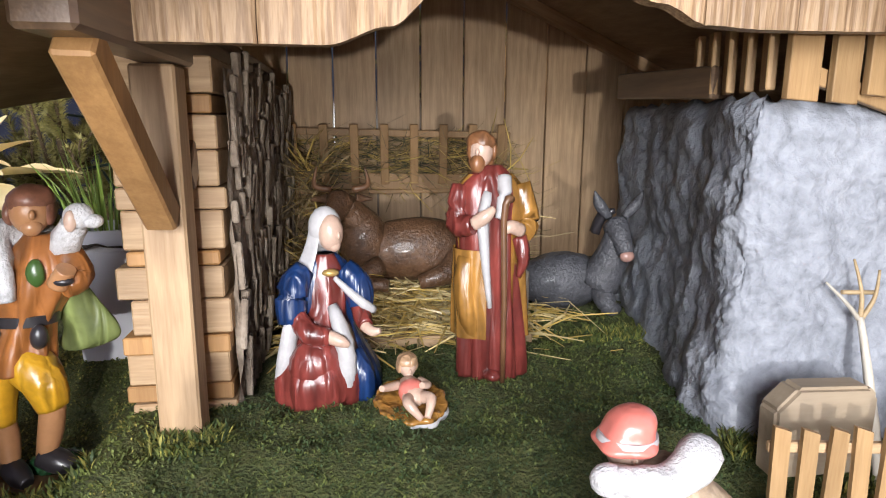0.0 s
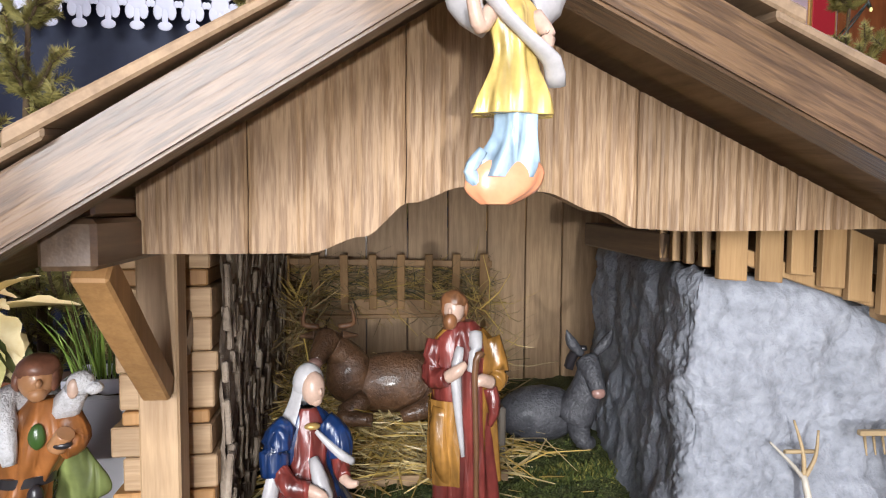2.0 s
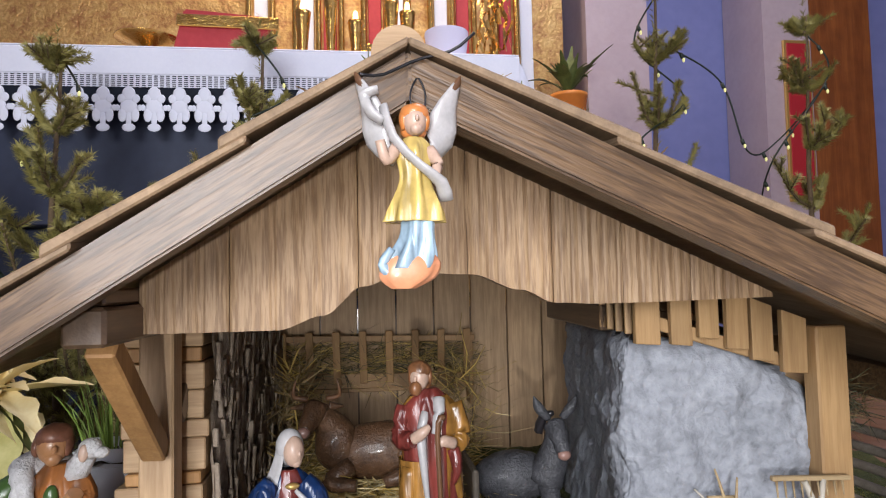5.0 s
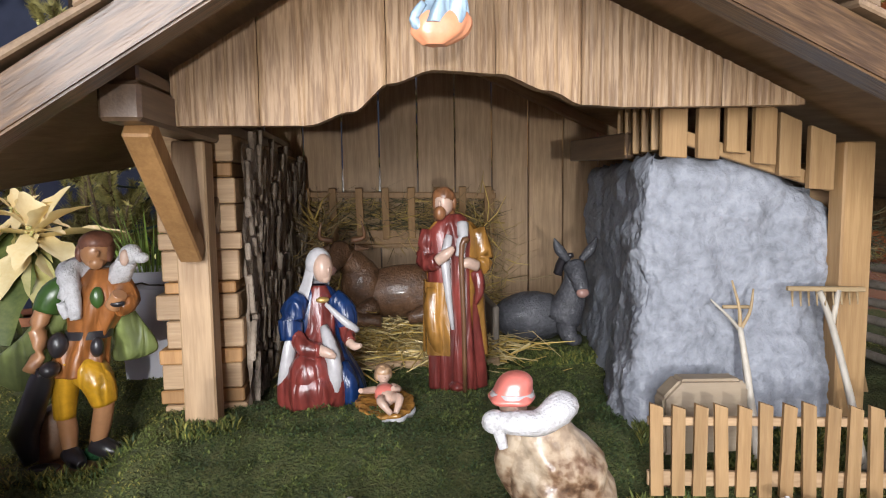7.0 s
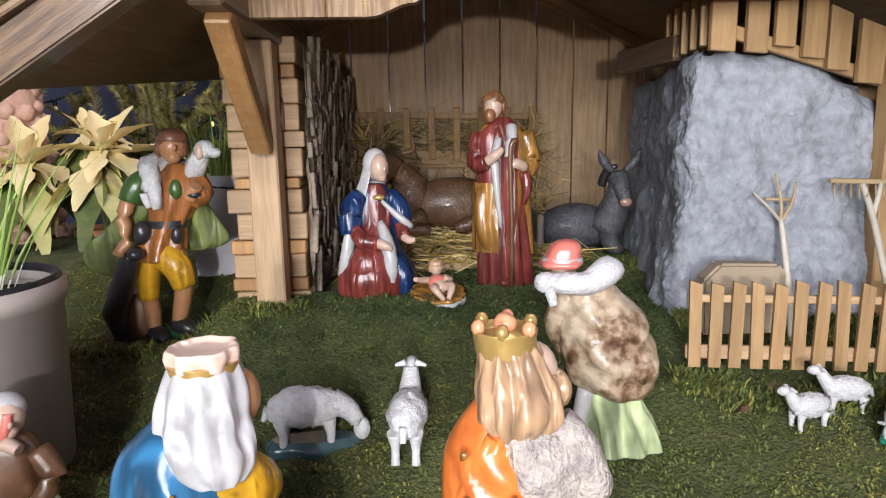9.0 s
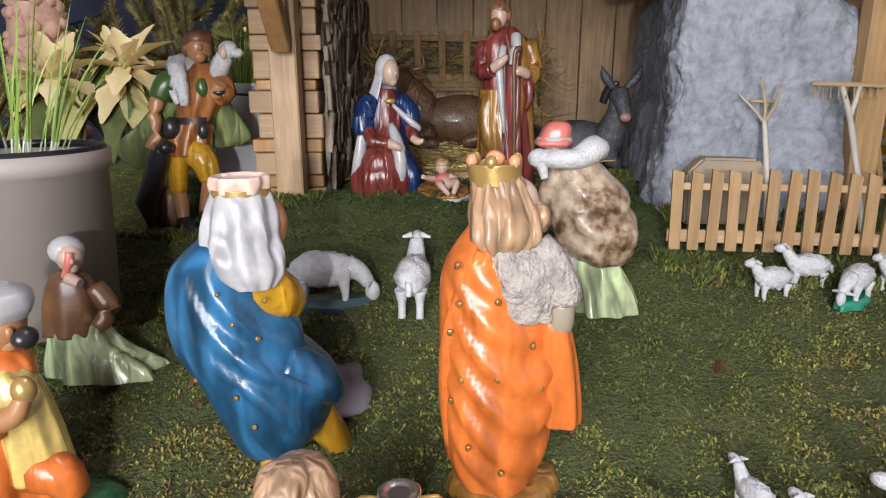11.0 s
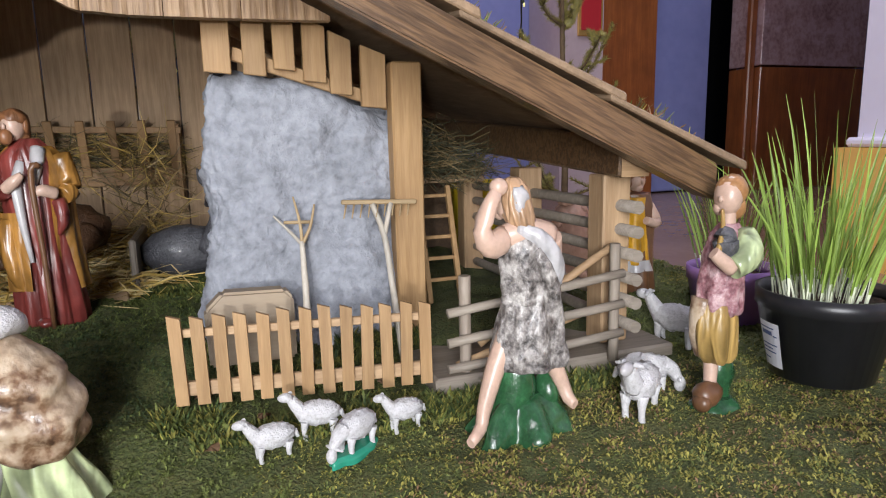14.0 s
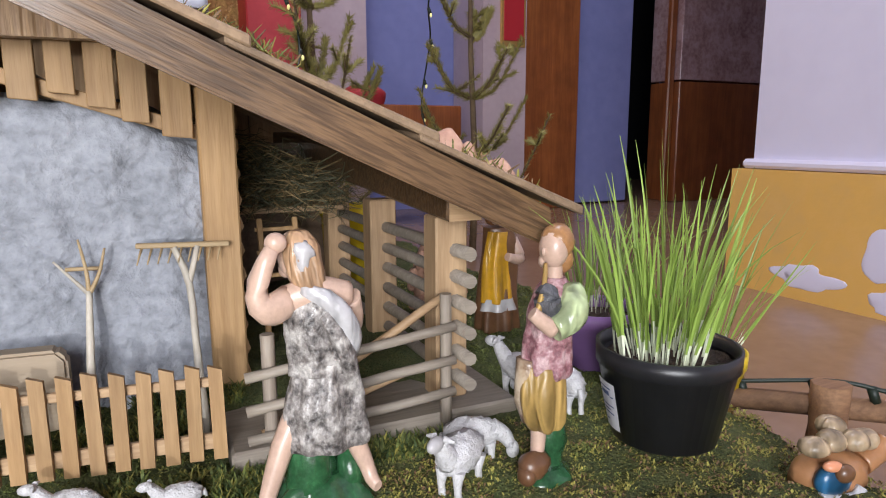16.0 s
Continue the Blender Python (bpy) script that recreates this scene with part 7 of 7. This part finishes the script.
altar_cloth()
bm = bmesh.new()
loft(bm, [(0.62, 0.44, 1.36, 0.10, 0.06), (0.85, 0.435, 1.37, 0.075, 0.05), (1.05, 0.42, 1.38, 0.035, 0.03), (1.095, 0.415, 1.38, 0.012, 0.012)], 0, 5, 0.15)
obj("hanging_cloth_corner", bm, CLOTH, "white lace corner of the altar cloth hanging in folds", "cloth")
GILT = mottled("gilt_metal", [(0.3, (0.55, 0.30, 0.06)), (0.7, (0.85, 0.58, 0.20))], 30, 0.2, 4, 0.4, 0.004, 0, 0.95)
REDCLOTH = mottled("red_cover", [(0.3, (0.35, 0.02, 0.03)), (0.7, (0.48, 0.04, 0.05))], 8, 0.6)
bm = bmesh.new()
loft(bm, [(1.095, -0.78, 1.46, 0.05, 0.05), (1.115, -0.78, 1.46, 0.02, 0.02), (1.14, -0.78, 1.46, 0.03, 0.03), (1.165, -0.78, 1.46, 0.10, 0.10), (1.168, -0.78, 1.46, 0.09, 0.09)], 0, 0)
obj("bowl", bm, GILT, "wide gilt bowl on the altar", "bowl", smooth=True)
bm = prism(bmesh.new(), [(-0.70, 1.10), (-0.36, 1.10), (-0.40, 1.24), (-0.66, 1.26)], 1.42, 1.58)
obj("book_stand", soften(bm, 0.006), REDCLOTH, "red covered book stand on the altar", "book stand")
bm = box(bmesh.new(), (-0.70, 1.405, 1.185), (-0.38, 1.415, 1.225), 0.003, pose(0, 0, 0, 0, 1, 0))
obj("gilt_band", bm, GILT, "golden book lying on the red stand", "book")
bm = bmesh.new()
loft(bm, [(1.095, 0.20, 1.45, 0.06, 0.06), (1.20, 0.20, 1.45, 0.075, 0.075), (1.21, 0.20, 1.45, 0.072, 0.072)], 0, 0)
obj("white_vase", bm, PALE_WALL, "white plastic vase on the altar", "vase", smooth=True)
for k, x in enumerate((-0.30, -0.20, -0.11, 0.02, 0.08)):
    bm = bmesh.new()
    h = (0.25, 0.34, 0.22, 0.30, 0.26)[k]
    loft(bm, [(1.095, x, 1.62, 0.035, 0.035), (1.11, x, 1.62, 0.012, 0.012), (1.095 + h * 0.5, x, 1.62, 0.018, 0.018), (1.095 + h, x, 1.62, 0.03, 0.03)], 0, 0)
    obj("candlestick", bm, GILT, "gilt candlestick on the altar", "candlestick", "altar candlesticks", smooth=True)
    flame = bmesh.new()
    ball(flame, (x, 1.62, 1.115 + h), (0.010, 0.010, 0.022), 0, 10)
    obj("candle_flame", flame, glow("flame", (1.0, 0.72, 0.35), 6.0), "bright warm candle flame", "flame", "altar candle flames")
bm = bmesh.new()
box(bm, (-0.075, 1.50, 1.095), (-0.045, 1.52, 1.19), 0.003)
box(bm, (-0.098, 1.502, 1.145), (-0.022, 1.518, 1.165), 0.003)
obj("altar_cross", bm, GILT, "small pale gilt cross on the altar", "cross")
wall_block("altar_back", (-2.2, 2.3, FLOOR), (0.9, 2.5, 2.4), mottled("gilded_altarpiece", [(0.3, (0.30, 0.12, 0.05)), (0.55, (0.55, 0.34, 0.12)), (0.8, (0.75, 0.52, 0.24))], 16, 0.35, 4, 0.6, 0.01, 0, 0.5), "gilded and red altarpiece behind the altar")
# gilt columns and red panels of the altarpiece
altarpiece = empty("altarpiece", (-0.1, 2.27, 1.0), "gilt altarpiece front with columns and red panels", "altarpiece")
for k in range(13):
    x = -0.60 + 0.105 * k
    bm = bmesh.new()
    loft(bm, [(1.0, x, 2.27, 0.022, 0.022), (1.05, x, 2.27, 0.016, 0.016), (1.5, x, 2.27, 0.014, 0.014), (1.9, x, 2.27, 0.014, 0.014)], 0, 0)
    part("column", bm, GILT, altarpiece, smooth=True)
    if k % 3 != 1:
        part("panel", box(bmesh.new(), (x + 0.022, 2.285, 1.0), (x + 0.083, 2.297, 1.9), 0.003), REDCLOTH if k % 2 else CLOTH, altarpiece, "red panel" if k % 2 else "white panel")
bm = bmesh.new()
rnd = random.Random(61)
for k in range(160):
    x, z = rnd.uniform(0.36, 0.50), rnd.uniform(0.95, 1.6)
    box(bm, (-0.006, 0, -0.03), (0.006, 0.0008, 0.03), 0, pose(x, 1.75 + rnd.uniform(-0.03, 0.03), z, rnd.uniform(-40, 40), rnd.uniform(-40, 40), rnd.uniform(-60, 60)))
obj("tinsel", bm, GILT, "hanging strips of gold tinsel", "tinsel", kind="stuff")
bm = box(bmesh.new(), (0.74, 2.0, 0.40), (0.96, 2.22, 1.06), 0.006)
obj("red_stand", bm, REDCLOTH, "red covered flower stand beside the altar", "stand")
pot("flower_pot", (0.85, 2.10, 1.062), 0.085, 0.07, 0.14, mottled("orange_pot", [(0.3, (0.70, 0.22, 0.04)), (0.7, (0.80, 0.30, 0.06))], 8, 0.5), "orange flower pot beside the altar")
bm = bmesh.new()
rnd = random.Random(62)
for k in range(26):
    an = rnd.uniform(0, 6.28)
    leaf(bm, (0.85, 2.10, 1.19), (math.cos(an), math.sin(an), rnd.uniform(1, 3)), rnd.uniform(0.2, 0.36), 0.035, rnd.uniform(0.1, 0.5))
obj("potted_palm", bm, LEAF, "green strap-leaved plant in the orange pot", "plant")
bm = box(bmesh.new(), (0.9, 2.0, 0.25), (1.7, 2.2, 0.40), 0.006)
obj("church_bench", bm, DOORWOOD, "dark brown church bench rail", "bench")
bm = bmesh.new()
loft(bm, [(0.40, 1.24, 2.06, 0.09, 0.08), (0.45, 1.24, 2.06, 0.10, 0.09), (0.48, 1.24, 2.06, 0.06, 0.05)], 6, 0.08)
obj("red_cushion", bm, REDCLOTH, "red cloth bundle on the bench", "cushion", smooth=True)

# spruce saplings with light strings
TRUNK = mottled("spruce_bark", [(0.3, (0.07, 0.045, 0.025)), (0.7, (0.16, 0.11, 0.06))], 30, 0.9)
NEEDLE = stalk("spruce_needle", (0.27, 0.24, 0.07), 0.6)


def spruce(label, x, y, z0, h, seed, spread=0.27):
    rnd = random.Random(seed)
    tree = empty("spruce_sapling", (x, y, z0), label, "tree", "spruce saplings")
    trunk = bmesh.new()
    tube(trunk, [(x + 0.01 * math.sin(k), y, z0 + h * k / 8) for k in range(9)], [0.013 - 0.0012 * k for k in range(9)], 8)
    tips = []
    vs, fs = [], []

    def needles(a, b, n):
        a, b = Vector(a), Vector(b)
        d = (b - a).normalized()
        for _ in range(n):
            p = a + (b - a) * rnd.random()
            q = Vector((rnd.uniform(-1, 1), rnd.uniform(-1, 1), rnd.uniform(-0.6, 1)))
            q = (q - d * q.dot(d)).normalized() + d * 0.7
            s = d.cross(q).normalized() * 0.0018
            k = len(vs)
            e = p + q.normalized() * rnd.uniform(0.014, 0.026)
            vs.extend([p - s, p + s, e])
            fs.append((k, k + 1, k + 2))

    lev = z0 + h * 0.12
    while lev < z0 + h * 0.98:
        u = (lev - z0) / h
        for k in range(rnd.choice((4, 5))):
            an = rnd.uniform(0, 6.28)
            l = spread * (1.12 - u) * rnd.uniform(0.7, 1.1)
            tip = (x + l * math.cos(an), y + l * math.sin(an), lev + l * rnd.uniform(0.7, 1.3))
            mid = (x + l * 0.5 * math.cos(an), y + l * 0.5 * math.sin(an), lev + l * 0.22)
            pts = spline([(x, y, lev), mid, tip], 6)
            tube(trunk, pts, [0.0055 - 0.0006 * i for i in range(6)], 6)
            for a, b in zip(pts, pts[1:]):
                needles(a, b, 150)
            for m in range(3):
                b0 = pts[rnd.randrange(2, 5)]
                e = (b0[0] + rnd.uniform(-0.06, 0.06), b0[1] + rnd.uniform(-0.06, 0.06), b0[2] + rnd.uniform(0.01, 0.05))
                tube(trunk, [b0, e], [0.003, 0.0015], 5)
                needles(b0, e, 120)
            tips.append(tip)
        lev += h * 0.14
    needles((x, y, z0 + h * 0.4), (x, y, z0 + h * 1.05), 300)
    part("trunk", trunk, TRUNK, tree)
    me = bpy.data.meshes.new("needles")
    me.from_pydata([tuple(v) for v in vs], [], fs)
    me.materials.append(NEEDLE)
    ob = new("needles", me)
    ob.parent = tree
    ob.matrix_parent_inverse = standing(tree).inverted()
    return tips


CABLE = plain("dark_green_cable", (0.012, 0.022, 0.014), 0.5)
BULB = glow("warm_bulb", (0.8, 0.75, 0.3), 0.9)
all_tips = []
for i, (x, y, h) in enumerate(((-0.83, 0.95, 1.10), (-0.37, 1.08, 1.20), (0.10, 1.10, 1.08), (0.78, 1.10, 1.42), (1.31, 1.15, 1.34), (-0.74, 0.90, 0.72), (-1.12, 0.95, 0.85), (-0.58, 1.02, 0.75))):
    all_tips.append(spruce("young spruce tree with sparse olive-green twigs and a light string", x, y, FLOOR, h, 70 + i))


def light_string(label, pts, n=60):
    string = empty("light_string", pts[0], label, "light string", "light strings")
    line = spline(pts, n)
    part("cable", tube(bmesh.new(), line, 0.0028, 6), CABLE, string)
    for i in range(3, n - 2, 7):
        p = Vector(line[i])
        bm = bmesh.new()
        tube(bm, [p, p + Vector((0.004, -0.004, -0.016))], 0.0055, 8)
        socket = part("socket", bm, CABLE, string)
        part("bulb", ball(bmesh.new(), p + Vector((0.006, -0.006, -0.022)), (0.004, 0.004, 0.007), 0, 8), BULB, socket)


for i, tips in enumerate(all_tips):
    pick = sorted(tips, key=lambda p: p[2])[:: 5]
    light_string("dark green cable with small bulbs wound through the spruce", pick)
light_string("dark green cable with small bulbs sagging between the spruces", [(0.82, 1.10, 1.05), (1.0, 1.12, 0.95), (1.10, 1.15, 0.74), (1.25, 1.2, 0.80), (1.42, 1.2, 0.98)], 40)
light_string("dark cable with bulbs lying over the log border", [(0.84, -0.17, -0.04), (0.93, -0.24, -0.034), (1.0, -0.31, -0.022), (1.05, -0.36, -0.03), (1.12, -0.40, -0.03)], 40)
